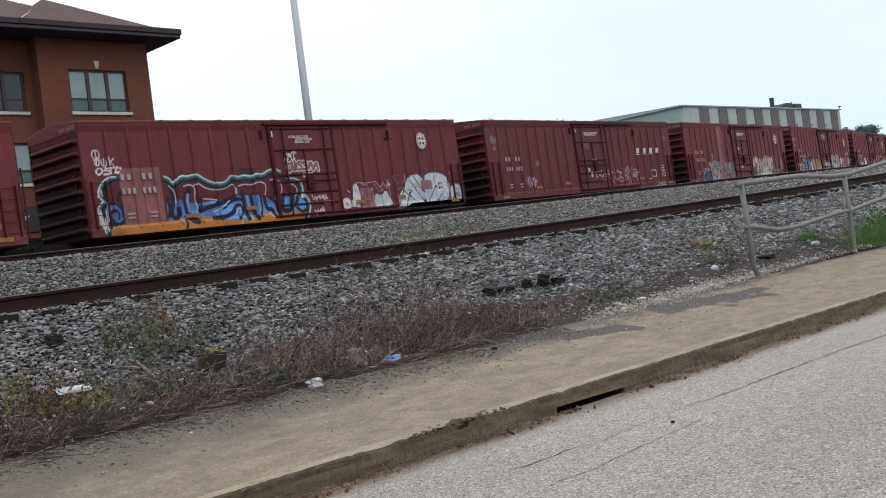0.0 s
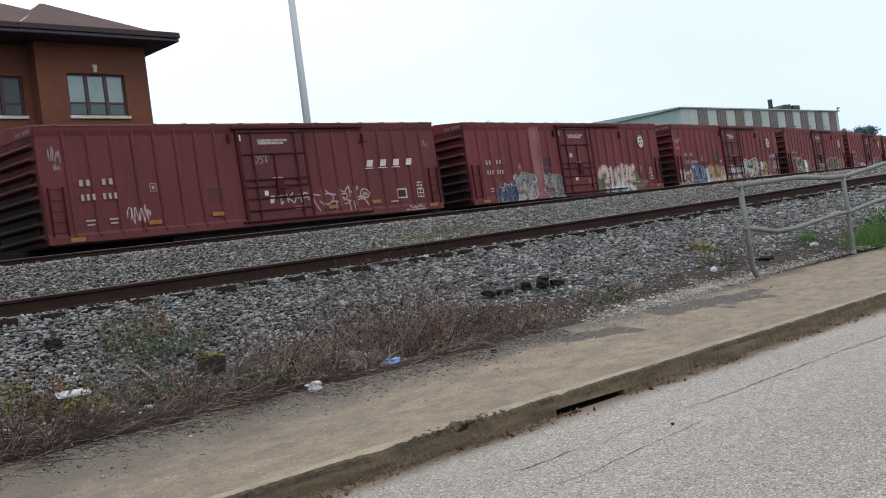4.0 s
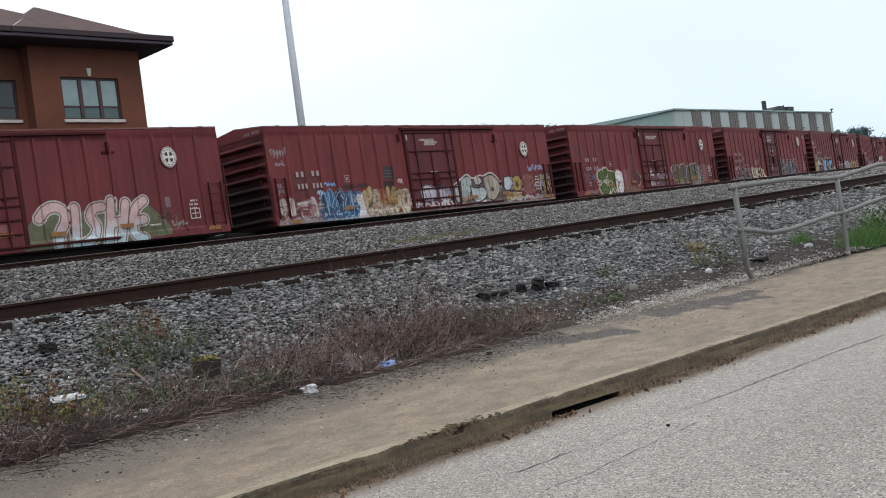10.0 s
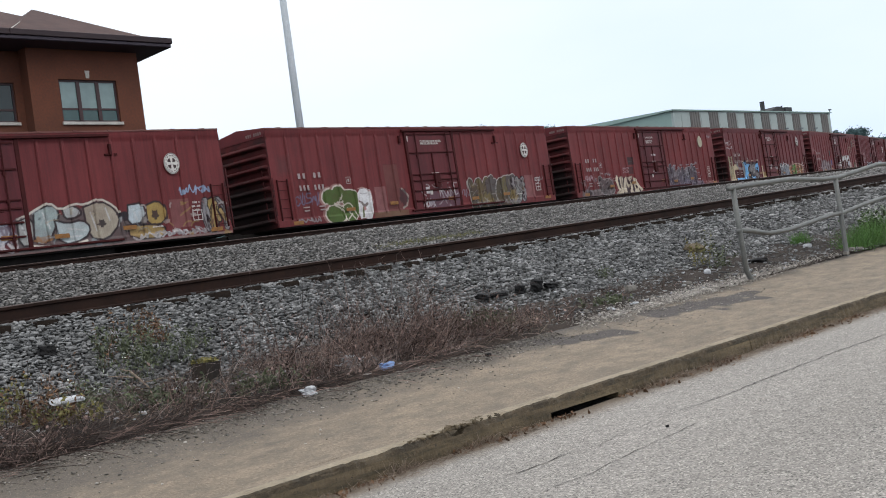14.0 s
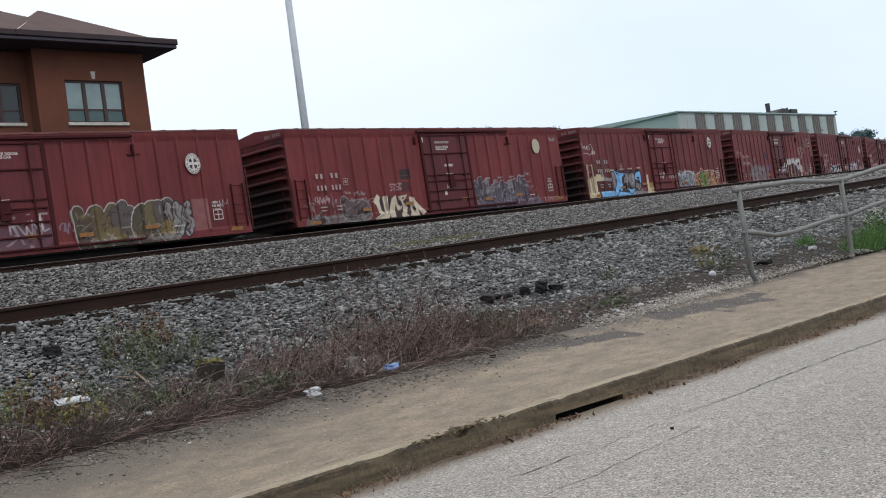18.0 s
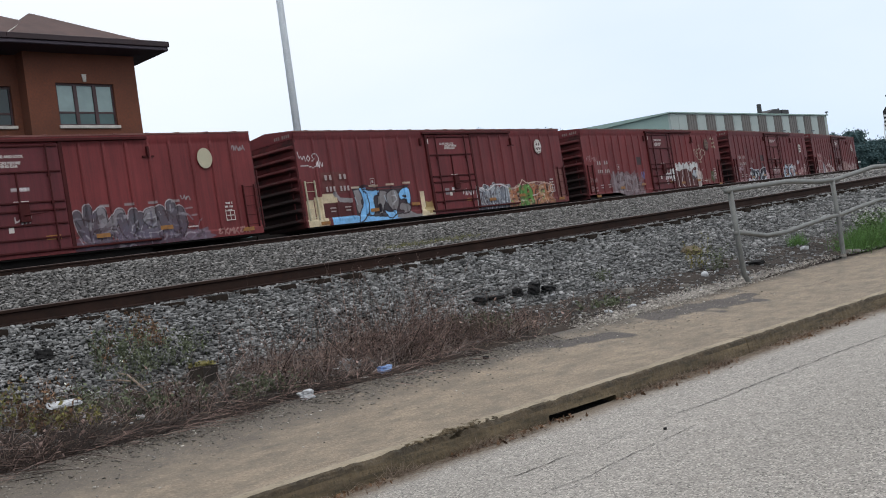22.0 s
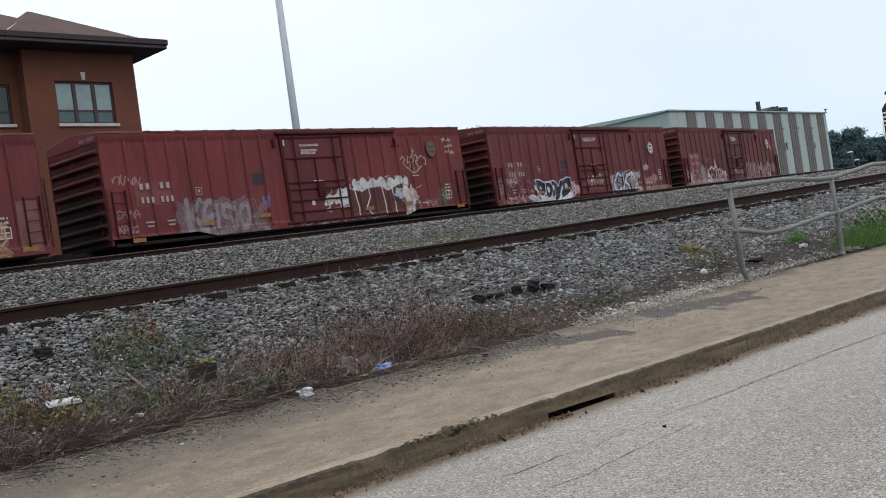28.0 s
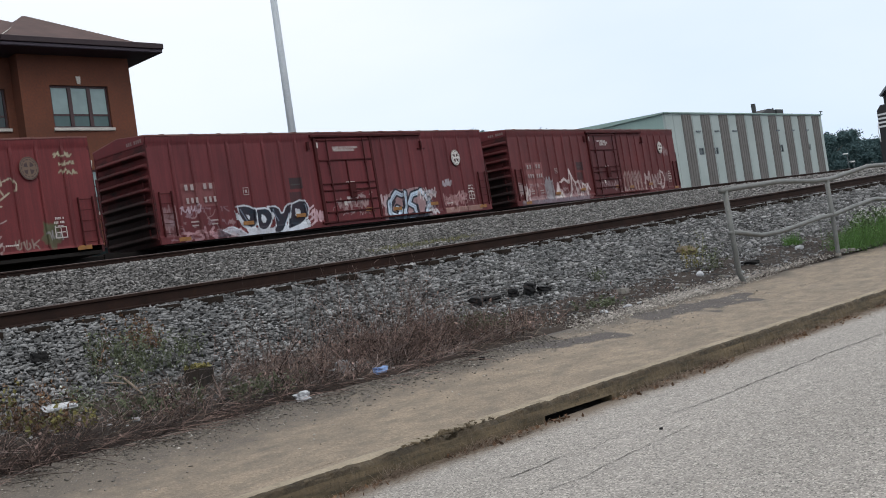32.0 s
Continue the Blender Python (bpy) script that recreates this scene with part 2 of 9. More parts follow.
M_GRIT = surface("pale_grit", (0.20, 0.18, 0.155), (0.32, 0.30, 0.27), 0.9, 0, 4, 40, 0.002, island=0.6)
M_LITTER = surface("dirty_white_litter", (0.56, 0.57, 0.59), (0.36, 0.37, 0.39), 0.6, 0, 12, 60, 0.002)
M_BAG = surface("thin_grey_plastic", (0.36, 0.38, 0.39), (0.16, 0.17, 0.18), 0.4, 0, 16, 60, 0.003)
M_BLUE = surface("blue_plastic", (0.08, 0.17, 0.42), (0.25, 0.36, 0.58), 0.5, 0, 14, 60, 0.002)


def strewn(m, colour, thick=None, grain=9.0):
    """Lets soil lie on a surface where its attribute says so, on car ends with painted shade, broken up by its own
    grain.
    """
    nt = m.node_tree
    nn, ll = nt.nodes, nt.links
    bs = nn["Principled BSDF"]
    link = bs.inputs["Base Color"].links[0]
    src = link.from_socket
    at = nn.new("ShaderNodeAttribute")
    at.attribute_name = "soil_shade"
    co = nn.new("ShaderNodeTexCoord").outputs["Object"]
    f = noise_node(nn, ll, co, grain, 7, 0.7)
    ad = nn.new("ShaderNodeMath")
    ad.operation = "MULTIPLY_ADD"
    ll.new(f, ad.inputs[0])
    ad.inputs[1].default_value = 0.9
    ll.new(at.outputs["Fac"], ad.inputs[2])
    half = nn.new("ShaderNodeMath")
    half.operation = "MULTIPLY"
    half.inputs[1].default_value = 0.5
    ll.new(ad.outputs["Value"], half.inputs[0])
    k = ramp(nn, ll, half.outputs["Value"], (0.25, 0.0), (0.52, 0.88))
    g = noise_node(nn, ll, co, 60, 5, 0.7)
    soil_shade = mixc(nn, ll, 1.0, colour, ramp(nn, ll, g, (0.3, 0.6), (0.7, 1.5)), "MULTIPLY")
    out = mixc(nn, ll, k, src, soil_shade)
    if thick:
        deep = mixc(nn, ll, 1.0, thick, ramp(nn, ll, g, (0.3, 0.5), (0.7, 1.6)), "MULTIPLY")
        out = mixc(nn, ll, ramp(nn, ll, half.outputs["Value"], (0.58, 0.0), (0.78, 0.95)), out, deep)
    ll.new(out, bs.inputs["Base Color"])
    return m


for m in (M_CAR, M_DOOR, M_END, M_PLAIN):
    m.node_tree.nodes["Principled BSDF"].inputs["Specular IOR Level"].default_value = 0.3
for m in (M_RAIL, M_TIE, M_UNDER, M_BED, M_DIRT, M_DRY, M_DARKBAR, M_RUBBER, M_STONE, M_STONE2, M_VOID, M_TREE):
    m.node_tree.nodes["Principled BSDF"].inputs["Specular IOR Level"].default_value = 0.15


def asphalt():
    m, nn, ll, bs = nodes_of("worn_pale_asphalt")
    co = nn.new("ShaderNodeTexCoord").outputs["Object"]
    vo = nn.new("ShaderNodeTexVoronoi")
    vo.inputs["Scale"].default_value = 98
    ll.new(co, vo.inputs["Vector"])
    big = noise_node(nn, ll, co, 0.35, 5, 0.6, (0.5, 1.6, 1))
    mid = noise_node(nn, ll, co, 9.0, 6, 0.7)
    col = ramp(nn, ll, big, (0.3, (0.240, 0.221, 0.198)), (0.7, (0.308, 0.285, 0.258)))
    sep = nn.new("ShaderNodeSeparateColor")
    ll.new(vo.outputs["Color"], sep.inputs["Color"])
    col = mixc(nn, ll, 0.9, col, ramp(nn, ll, sep.outputs["Red"], (0.0, 0.22), (0.22, 0.85), (0.75, 1.08), (1.0, 2.0)), "MULTIPLY")
    col = mixc(nn, ll, 0.6, col, ramp(nn, ll, mid, (0.3, 0.72), (0.7, 1.25)), "MULTIPLY")
    ll.new(col, bs.inputs["Base Color"])
    bs.inputs["Roughness"].default_value = 0.9
    bump(nn, ll, bs, vo.outputs["Distance"], 0.5, 0.004)
    return m


M_ROAD = strewn(asphalt(), (0.14, 0.105, 0.072))
# car ends: grime together with the shade between cars, as near-black colour
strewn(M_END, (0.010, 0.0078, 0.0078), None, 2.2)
strewn(M_WALK, (0.092, 0.077, 0.063), (0.062, 0.052, 0.048))


def pitted(m, colour, scale, at):
    """Small broken-out pits, darker than the face, over an existing surface."""
    nn, ll = m.node_tree.nodes, m.node_tree.links
    bs = nn["Principled BSDF"]
    src = bs.inputs["Base Color"].links[0].from_socket
    co = nn.new("ShaderNodeTexCoord").outputs["Object"]
    k = ramp(nn, ll, noise_node(nn, ll, co, scale, 3, 0.8), (at, 0.0), (at + 0.06, 0.8))
    ll.new(mixc(nn, ll, k, src, colour), bs.inputs["Base Color"])


pitted(M_WALK, (0.085, 0.068, 0.048), 64, 0.60)
pitted(M_WALK, (0.37, 0.31, 0.23), 70, 0.62)
pitted(M_KERB, (0.034, 0.028, 0.018), 30, 0.60)
pitted(M_ROAD, (0.085, 0.077, 0.071), 40, 0.615)


def glass(name, tint, rough=0.06):
    m, nn, ll, bs = nodes_of(name)
    co = nn.new("ShaderNodeTexCoord").outputs["Object"]
    f = noise_node(nn, ll, co, 1.4, 3)
    ll.new(ramp(nn, ll, f, (0.3, tuple(v * 0.8 for v in tint)), (0.7, tint)), bs.inputs["Base Color"])
    bs.inputs["Roughness"].default_value = rough
    bs.inputs["IOR"].default_value = 1.5
    return m


M_BLIND = glass("glass_over_pale_blind", (0.24, 0.33, 0.33), 0.12)
M_LOWPANE = glass("glass_over_dark_blind", (0.055, 0.105, 0.105), 0.08)
M_PANE = glass("dark_glass", (0.016, 0.030, 0.032), 0.05)

# ---- mesh helpers ----
class Geo:
    """Collects vertices and faces of one mesh."""

    def __init__(self):
        self.v, self.f = [], []

    def quad(self, *pts):
        n = len(self.v)
        self.v += [tuple(p) for p in pts]
        self.f.append(tuple(range(n, n + len(pts))))
        return self

    def box(self, x0, x1, y0, y1, z0, z1, b=0.0):
        """A box, with its long edges chamfered by b."""
        if b <= 0:
            n = len(self.v)
            self.v += [(x, y, z) for x in (x0, x1) for y in (y0, y1) for z in (z0, z1)]
            self.f += [tuple(n + i for i in q) for q in ((0, 1, 3, 2), (4, 6, 7, 5), (0, 4, 5, 1), (2, 3, 7, 6), (0, 2, 6, 4), (1, 5, 7, 3))]
            return self
        dims = (x1 - x0, y1 - y0, z1 - z0)
        ax = dims.index(max(dims))
        lo, hi = [(x0, x1), (y0, y1), (z0, z1)][ax]
        (a0, a1), (b0, b1) = [((x0, x1), (y0, y1), (z0, z1))[i] for i in range(3) if i != ax]
        ring = [(a0 + b, b0), (a1 - b, b0), (a1, b0 + b), (a1, b1 - b), (a1 - b, b1), (a0 + b, b1), (a0, b1 - b), (a0, b0 + b)]
        n = len(self.v)
        for t in (lo, hi):
            for p, q in ring:
                c = [p, q]
                c.insert(ax, t)
                self.v.append(tuple(c))
        self.f += [tuple(n + i for i in range(7, -1, -1)), tuple(n + 8 + i for i in range(8))]
        self.f += [(n + i, n + (i + 1) % 8, n + 8 + (i + 1) % 8, n + 8 + i) for i in range(8)]
        return self

    def tube(self, pts, r, sides=8, cap=True):
        """A round bar along pts; r is one radius or one for each point."""
        pts = [Vector(p) for p in pts]
        rr = r if isinstance(r, (list, tuple)) else [r] * len(pts)
        n = len(self.v)
        for i, p in enumerate(pts):
            d = (pts[min(i + 1, len(pts) - 1)] - pts[max(i - 1, 0)]).normalized()
            a = d.orthogonal().normalized() if abs(d.z) > 0.9 else d.cross(Vector((0, 0, 1))).normalized()
            b = d.cross(a)
            for k in range(sides):
                w = 2 * math.pi * k / sides
                self.v.append(tuple(p + (a * math.cos(w) + b * math.sin(w)) * rr[i]))
        for i in range(len(pts) - 1):
            for k in range(sides):
                k2 = (k + 1) % sides
                self.f.append((n + i * sides + k, n + i * sides + k2, n + (i + 1) * sides + k2, n + (i + 1) * sides + k))
        if cap:
            self.f.append(tuple(n + k for k in range(sides - 1, -1, -1)))
            self.f.append(tuple(n + (len(pts) - 1) * sides + k for k in range(sides)))
        return self

    def prism(self, ring, lo, hi, axis=0):
        """A closed outline in the plane across the axis, drawn out from lo to hi."""
        n, k = len(self.v), len(ring)
        for t in (lo, hi):
            for p, q in ring:
                c = [p, q]
                c.insert(axis, t)
                self.v.append(tuple(c))
        self.f += [tuple(n + i for i in range(k - 1, -1, -1)), tuple(n + k + i for i in range(k))]
        self.f += [(n + i, n + (i + 1) % k, n + k + (i + 1) % k, n + k + i) for i in range(k)]
        return self

    def mesh(self, name, material, smooth=False, weld=False):
        me = bpy.data.meshes.new(name)
        me.from_pydata(self.v, [], self.f)
        if weld:
            bm = bmesh.new()
            bm.from_mesh(me)
            bmesh.ops.remove_doubles(bm, verts=bm.verts, dist=0.0005)
            bm.to_mesh(me)
            bm.free()
        me.materials.append(material)
        if smooth:
            me.polygons.foreach_set("use_smooth", [True] * len(me.polygons))
        me.update()
        return me


def part(name, geo, material, parent, label="", smooth=False):
    """One mesh object under a thing or a part."""
    me = geo if isinstance(geo, bpy.types.Mesh) else geo.mesh(name, material, smooth)
    ob = new(name, me)
    ob.parent = parent
    if label:
        ob["label"] = label
    return ob


def thing(name, label, category, group="", kind="", m=None, data=None):
    ob = tagged(new(name, data), label, category, group, kind)
    if m is not None:
        ob.matrix_basis = m
    return ob


def array_mesh(name, verts, faces, material):
    """A mesh from numpy arrays of vertices and of faces with one number of corners."""
    me = bpy.data.meshes.new(name)
    k = faces.shape[1]
    me.vertices.add(len(verts))
    me.vertices.foreach_set("co", np.ascontiguousarray(verts, dtype=np.float32).ravel())
    me.loops.add(faces.size)
    me.loops.foreach_set("vertex_index", np.ascontiguousarray(faces, dtype=np.int32).ravel())
    me.polygons.add(len(faces))
    me.polygons.foreach_set("loop_start", np.arange(0, faces.size, k, dtype=np.int32))
    me.polygons.foreach_set("loop_total", np.full(len(faces), k, dtype=np.int32))
    me.materials.append(material)
    me.update(calc_edges=True)
    me.validate()
    return me


# ---- the lie of the land ----
GRADE = 0.01835      # the street and the tracks climb together
BEND = 0.001174      # the tracks bend away in a long curve
TRACK_Y = 33.119     # centre of the running track, across from the camera
TRAIN_RAIL, MID_RAIL, NEAR_RAIL = 2.308, 2.57, 1.52
MID_Y, NEAR_Y = 23.5, 11.6   # near rail of the two empty tracks
PROFILE = ((-400, -0.2), (-60, -0.12), (-12, -0.05), (5.3, -0.05), (5.75, 0.05), (7.0, 0.36), (7.4, 0.43), (8.3, 0.55), (8.9, 0.68), (11.0, 1.21), (11.2, 1.265), (11.5, 1.315),
           (13.2, 1.32), (13.9, 1.28), (15.5, 1.10), (18.6, 1.22), (19.8, 1.50), (22.7, 2.32), (23.3, 2.385), (25.2, 2.385), (26.4, 2.08), (30.5, 1.90), (31.9, 2.10), (34.8, 2.10),
           (36.5, 1.85), (60, 1.9), (160, 2.6), (1500, 4))


def profile(u):
    return float(np.interp(u, [p[0] for p in PROFILE], [p[1] for p in PROFILE]))


def bank(u):
    return float(np.interp(u, (7.5, 11.6, 14, 20, 26, 31), (0, 0.0003, 0.0003, 0.00008, 0.00008, 0)))


def bend_share(u):
    return min(max((u - 26.0) / 5.0, 0), 1)


def place(u, x, z=0.0):
    """A point at lateral distance u from the street's line, x along it, z above the street."""
    y = u + BEND * min(abs(x), 260) ** 2 * bend_share(u)
    return Vector((x, y, GRADE * min(max(x, -230), 230) + bank(u) * min(max(x, 0), 40) ** 2 + z))


def land(u, x, z=0.0):
    return place(u, x, profile(u) + z)


def stations(lo, hi, step, centre=10):
    """x values, close together near the camera and wider apart far off."""
    out, x = [], float(lo)
    while x < hi:
        out.append(x)
        x += step * (1 + max(0, abs(x - centre) - 25) * 0.08)
    return out + [float(hi)]


def strip(name, us, xs, height, material):
    """A sheet over lateral values us and stations xs."""
    v = np.array([height(u, x) for x in xs for u in us])
    n = len(us)
    f = [(i * n + j, (i + 1) * n + j, (i + 1) * n + j + 1, i * n + j + 1) for i in range(len(xs) - 1) for j in range(n - 1)]
    return array_mesh(name, v, np.array(f), material)


XS = stations(-400, 900, 0.6)
us = sorted(set([p[0] for p in PROFILE] + [9.4, 10, 10.6, 14.6, 17, 20.5, 21.2, 22, 45, 90, 300, 600] + [-1500, -900]))
# ground sheet in near-black, so gaps between the stones look shaded
ground = thing("ground", "ground beside the tracks, near-black as shade between the stones", "ground", kind="structure",
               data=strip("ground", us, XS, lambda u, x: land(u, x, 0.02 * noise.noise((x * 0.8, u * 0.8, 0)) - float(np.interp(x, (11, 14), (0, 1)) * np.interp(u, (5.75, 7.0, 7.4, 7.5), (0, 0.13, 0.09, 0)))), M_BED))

road = thing("road", "worn pale grey asphalt street with a long crack", "road", kind="structure",
             data=strip("road", [-9, -6, -3, -1, 1, 3, 4.4, 4.8, 5.0, 5.1, 5.2, 5.28, 5.36], stations(-120, 260, 0.8), lambda u, x: place(u, x, 0.0 + 0.03 * min(1, (5.36 - u) / 6)), M_ROAD))


def soil_shade(me, amount):
    """Writes how thickly soil lies at each vertex."""
    at = me.attributes.new("soil_shade", "FLOAT", "POINT")
    at.data.foreach_set("value", np.array([amount(v.co.x, v.co.y) for v in me.vertices], dtype=np.float32))


soil_shade(road.data, lambda x, y: 0.75 * min(1, max(0, (y - 5.0 - 0.1 * noise.noise((x * 1.3, 2, 2))) / 0.33)) if -30 < x < 60 else 0.2)


def walk_back(x):
    return 7.0 + 0.05 * min(max(0, x - 7), 16) + 0.12 * noise.noise((x * 0.9, 3.3, 0)) + 0.07 * noise.noise((x * 3.1, 1.3, 0)) + 0.04 * noise.noise((x * 9.0, 4.3, 0))


def walk_z(u, x):
    b = walk_back(x)
    return 0.16 + 0.26 * min(1.2, max(0, (u - 5.47) / (b - 5.47)))


xs = sorted(stations(-80, 7.4, 0.2) + list(np.arange(7.45, 13, 0.05)) + stations(13, 120, 0.2))
ring_u = list(np.linspace(0, 0.93, 40)) + [0.965, 1.0, 1.04]
v = []
for x in xs:
    b = walk_back(x)
    for q in ring_u:
        u = 5.526 + (b - 5.526) * q
        v.append(place(u, x, walk_z(u, x) + 0.006 * noise.noise((x * 1.5, u * 1.5, 7)) - (0.10 if q > 1.01 else 0)))
n = len(ring_u)
f = [(i * n + j, (i + 1) * n + j, (i + 1) * n + j + 1, i * n + j + 1) for i in range(len(xs) - 1) for j in range(n - 1)]
pavement = thing("pavement", "tan stained concrete pavement along the street", "pavement", kind="structure", data=array_mesh("pavement", np.array(v), np.array(f), M_WALK))



def walk_soil(x, y):
    """Dirt washed from the verge over the back of the slab, widest where the brush stands, and two old damp smears."""
    d = walk_back(x) - y + 0.25 * noise.noise((x * 0.8, y * 2.0, 4)) + 0.22 * noise.noise((x * 2.7, y * 4.1, 9)) + 0.12 * noise.noise((x * 6.5, y * 8.3, 2))
    w = float(np.interp(x, (0, 2, 4, 6, 8, 10, 14, 20), (1.55, 1.45, 1.15, 0.72, 0.45, 0.26, 0.30, 0.15)))
    s = 0.85 * max(0.0, 1 - d / w) ** 0.75
    for x0, y0, x1, y1, h in ((8.0, 7.0, 8.45, 6.78, 0.17), (8.40, 6.79, 9.0, 6.52, 0.15), (10.20, 6.85, 11.55, 6.70, 0.20), (11.5, 6.70, 12.2, 6.73, 0.10), (11.1, 6.66, 11.85, 6.40, 0.10)):
        k = min(1, max(0, ((x - x0) * (x1 - x0) + (y - y0) * (y1 - y0)) / ((x1 - x0) ** 2 + (y1 - y0) ** 2)))
        q = math.hypot(x - x0 - k * (x1 - x0), y - y0 - k * (y1 - y0)) / h * (0.8 + 0.6 * noise.noise((x * 4, y * 4, 6)))
        s = max(s, 2.6 * max(0.0, 1 - q * q))
    return s


soil_shade(pavement.data, walk_soil)

# the kerb: long cast segments with worn, chipped edges and a drain slot
kerb = thing("kerb", "weathered concrete kerb with moss stains", "kerb", kind="structure")
SLOT = (6.40, 7.30)


def kerb_segment(x0, x1):
    """One cast length; where the drain is, its foot is cut away."""
    xs = list(np.linspace(x0 + 0.007, x1 - 0.007, max(3, int((x1 - x0) / (0.02 if 0 < x1 < 16 else 0.08)))))
    if x0 < SLOT[0] < x1:
        xs = sorted([x for x in xs if min(abs(x - q) for q in SLOT) > 0.01] + [SLOT[0] - 0.004, SLOT[0] + 0.004, SLOT[1] - 0.004, SLOT[1] + 0.004])
    g, k = Geo(), 9
    for x in xs:
        z0 = 0.054 - 0.014 * (x - SLOT[0]) if SLOT[0] < x < SLOT[1] else -0.12
        worn = 0.4 + 0.6 * max(0.0, noise.noise((x * 1.1, 0.5, 0)) + 0.3) + 1.6 * math.exp(-((x - 5.35) / 0.22) ** 2)
        c = worn * 1.35 * (0.035 * max(0, noise.noise((x * 7, 4.5, 0))) + 0.030 * max(0, noise.noise((x * 19, 7.5, 0))) + 0.014 * abs(noise.noise((x * 43, 2, 0))))
        d = 0.006 * noise.noise((x * 2, 9, 0))
        e = [0.012 * noise.noise((x * 17, 3.1 * i, 1)) for i in range(3)]
        sec = [(5.345 + d, z0), (5.350 + d + e[0], max(z0 + 0.004, 0.05)), (5.360 + d + e[1], max(z0 + 0.008, 0.108)), (5.366 + d + 0.3 * c + e[2], 0.146 - 0.7 * c), (5.382 + d + 0.6 * c, 0.159 - 0.5 * c), (5.41 + 0.6 * c, 0.163 - 0.2 * c), (5.47 + 0.4 * c, 0.165), (5.53, walk_z(5.53, x)), (5.53, z0)]
        g.v += [tuple(place(u, x, z)) for u, z in sec]
    for i in range(len(xs) - 1):
        g.f += [(i * k + j, i * k + (j + 1) % k, (i + 1) * k + (j + 1) % k, (i + 1) * k + j) for j in range(k)]
    g.f += [tuple(range(k - 1, -1, -1)), tuple((len(xs) - 1) * k + j for j in range(k))]
    ob = part("kerb_segment", g, M_KERB, kerb)
    # the lip along the top is paler than the front face
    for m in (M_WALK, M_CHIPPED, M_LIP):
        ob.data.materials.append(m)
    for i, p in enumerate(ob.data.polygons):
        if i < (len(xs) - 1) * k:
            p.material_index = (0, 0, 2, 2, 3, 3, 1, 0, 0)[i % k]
    return ob


for a, b in ((-42, -36), (-36, -30), (-30, -24), (-24, -18), (-18, -12), (-12, -6), (-6, -2.2), (-2.2, 2.9), (2.9, 9.53), (9.53, 15.9), (15.9, 22), (22, 28), (28, 34), (34, 40), (40, 46), (46, 60), (60, 80)):
    kerb_segment(a, b)
# a near-black block behind the slot paints the shade inside it
g = Geo()
for x0, x1 in ((SLOT[0] - 0.02, SLOT[1] + 0.02),):
    a, b = place(5.52, x0, -0.1), place(5.52, x1, 0.1)
    g.box(a.x, b.x, a.y, b.y + 0.3, a.z - 0.05, b.z)
part("drain_hollow", g, M_VOID, kerb, "near-black block as the shade inside the drain slot")

# ---- rails and ties ----
SECTION = ((-0.075, 0.0), (-0.075, 0.014), (-0.018, 0.03), (-0.012, 0.13), (-0.037, 0.142), (-0.037, 0.172), (-0.028, 0.182), (0.028, 0.182), (0.037, 0.172), (0.037, 0.142), (0.012, 0.13), (0.018, 0.03), (0.075, 0.014), (0.075, 0.0))


def rail(u, top, x0, x1, parent):
    xs, g, k = stations(x0, x1, 1.2), Geo(), len(SECTION)
    for x in xs:
        p = place(u, x, top - 0.182)
        g.v += [(p.x, p.y + a, p.z + b) for a, b in SECTION]
    for i in range(len(xs) - 1):
        g.f += [(i * k + j, i * k + (j + 1) % k, (i + 1) * k + (j + 1) % k, (i + 1) * k + j) for j in range(k)]
    me = g.mesh("rail", M_RAIL)
    me.materials.append(M_HEAD)
    for i, p in enumerate(me.polygons):
        if i % k in (5, 6, 7):
            p.material_index = 1
    return part("rail", me, None, parent, "rust-brown steel rail with a worn head")


TIE_MESH = Geo().box(-0.115, 0.115, -0.52, 2.02, -0.17, 0.0, 0.012).mesh("tie", M_TIE)
PLATE_MESH = Geo().box(-0.10, 0.10, -0.13, 0.13, 0.0, 0.018, 0.006).mesh("tie_plate", M_RAIL)


def railway(name, label, u, top, x0, x1, tie0, tie1, pitch=0.54):
    t = thing(name, label, "railway track", kind="structure")
    rail(u, top, x0, x1, t)
    rail(u + 1.505, top, x0, x1, t)
    rnd = random.Random(5)
    x = tie0
    while x < tie1:
        p = place(u, x, top - 0.20)
        o = part("tie", TIE_MESH, None, t)
        o.matrix_basis = Matrix.Translation(p + Vector((0, rnd.uniform(-0.06, 0.06), rnd.uniform(-0.015, 0.0)))) @ pose(0, 0, 0, 0, 0, math.degrees(2 * BEND * x * bend_share(u)) + rnd.uniform(-2, 2))
        q = part("tie_plate", PLATE_MESH, None, t)
        q.matrix_basis = Matrix.Translation(p)
        x += pitch
    return t


railway("railway_near", "empty rusty railway track on grey ballast", NEAR_Y, NEAR_RAIL, -90, 190, 1.0, 46)
railway("railway_middle", "empty railway track on a raised ballast bed", MID_Y, MID_RAIL, -90, 220, 6, 60)
railway("railway_far", "railway track under the goods train", TRACK_Y - 0.7525, TRAIN_RAIL, -190, 240, 5, 70)

# ---- the train ----
L_CAR, PITCH, HALF, TOP, SILL = 18.33, 20.5, 1.55, 4.70, 0.98
CANT = radians(0.61)
DOOR = (7.65, 10.80)
RIBS = [0.87 + 0.83 * k for k in range(8)] + [11.5 + 0.845 * k for k in range(8)]


def on_track(a):
    x = a - 2 / 3 * BEND * BEND * a ** 3
    return Vector((x, TRACK_Y + BEND * x * x, GRADE * x + TRAIN_RAIL))


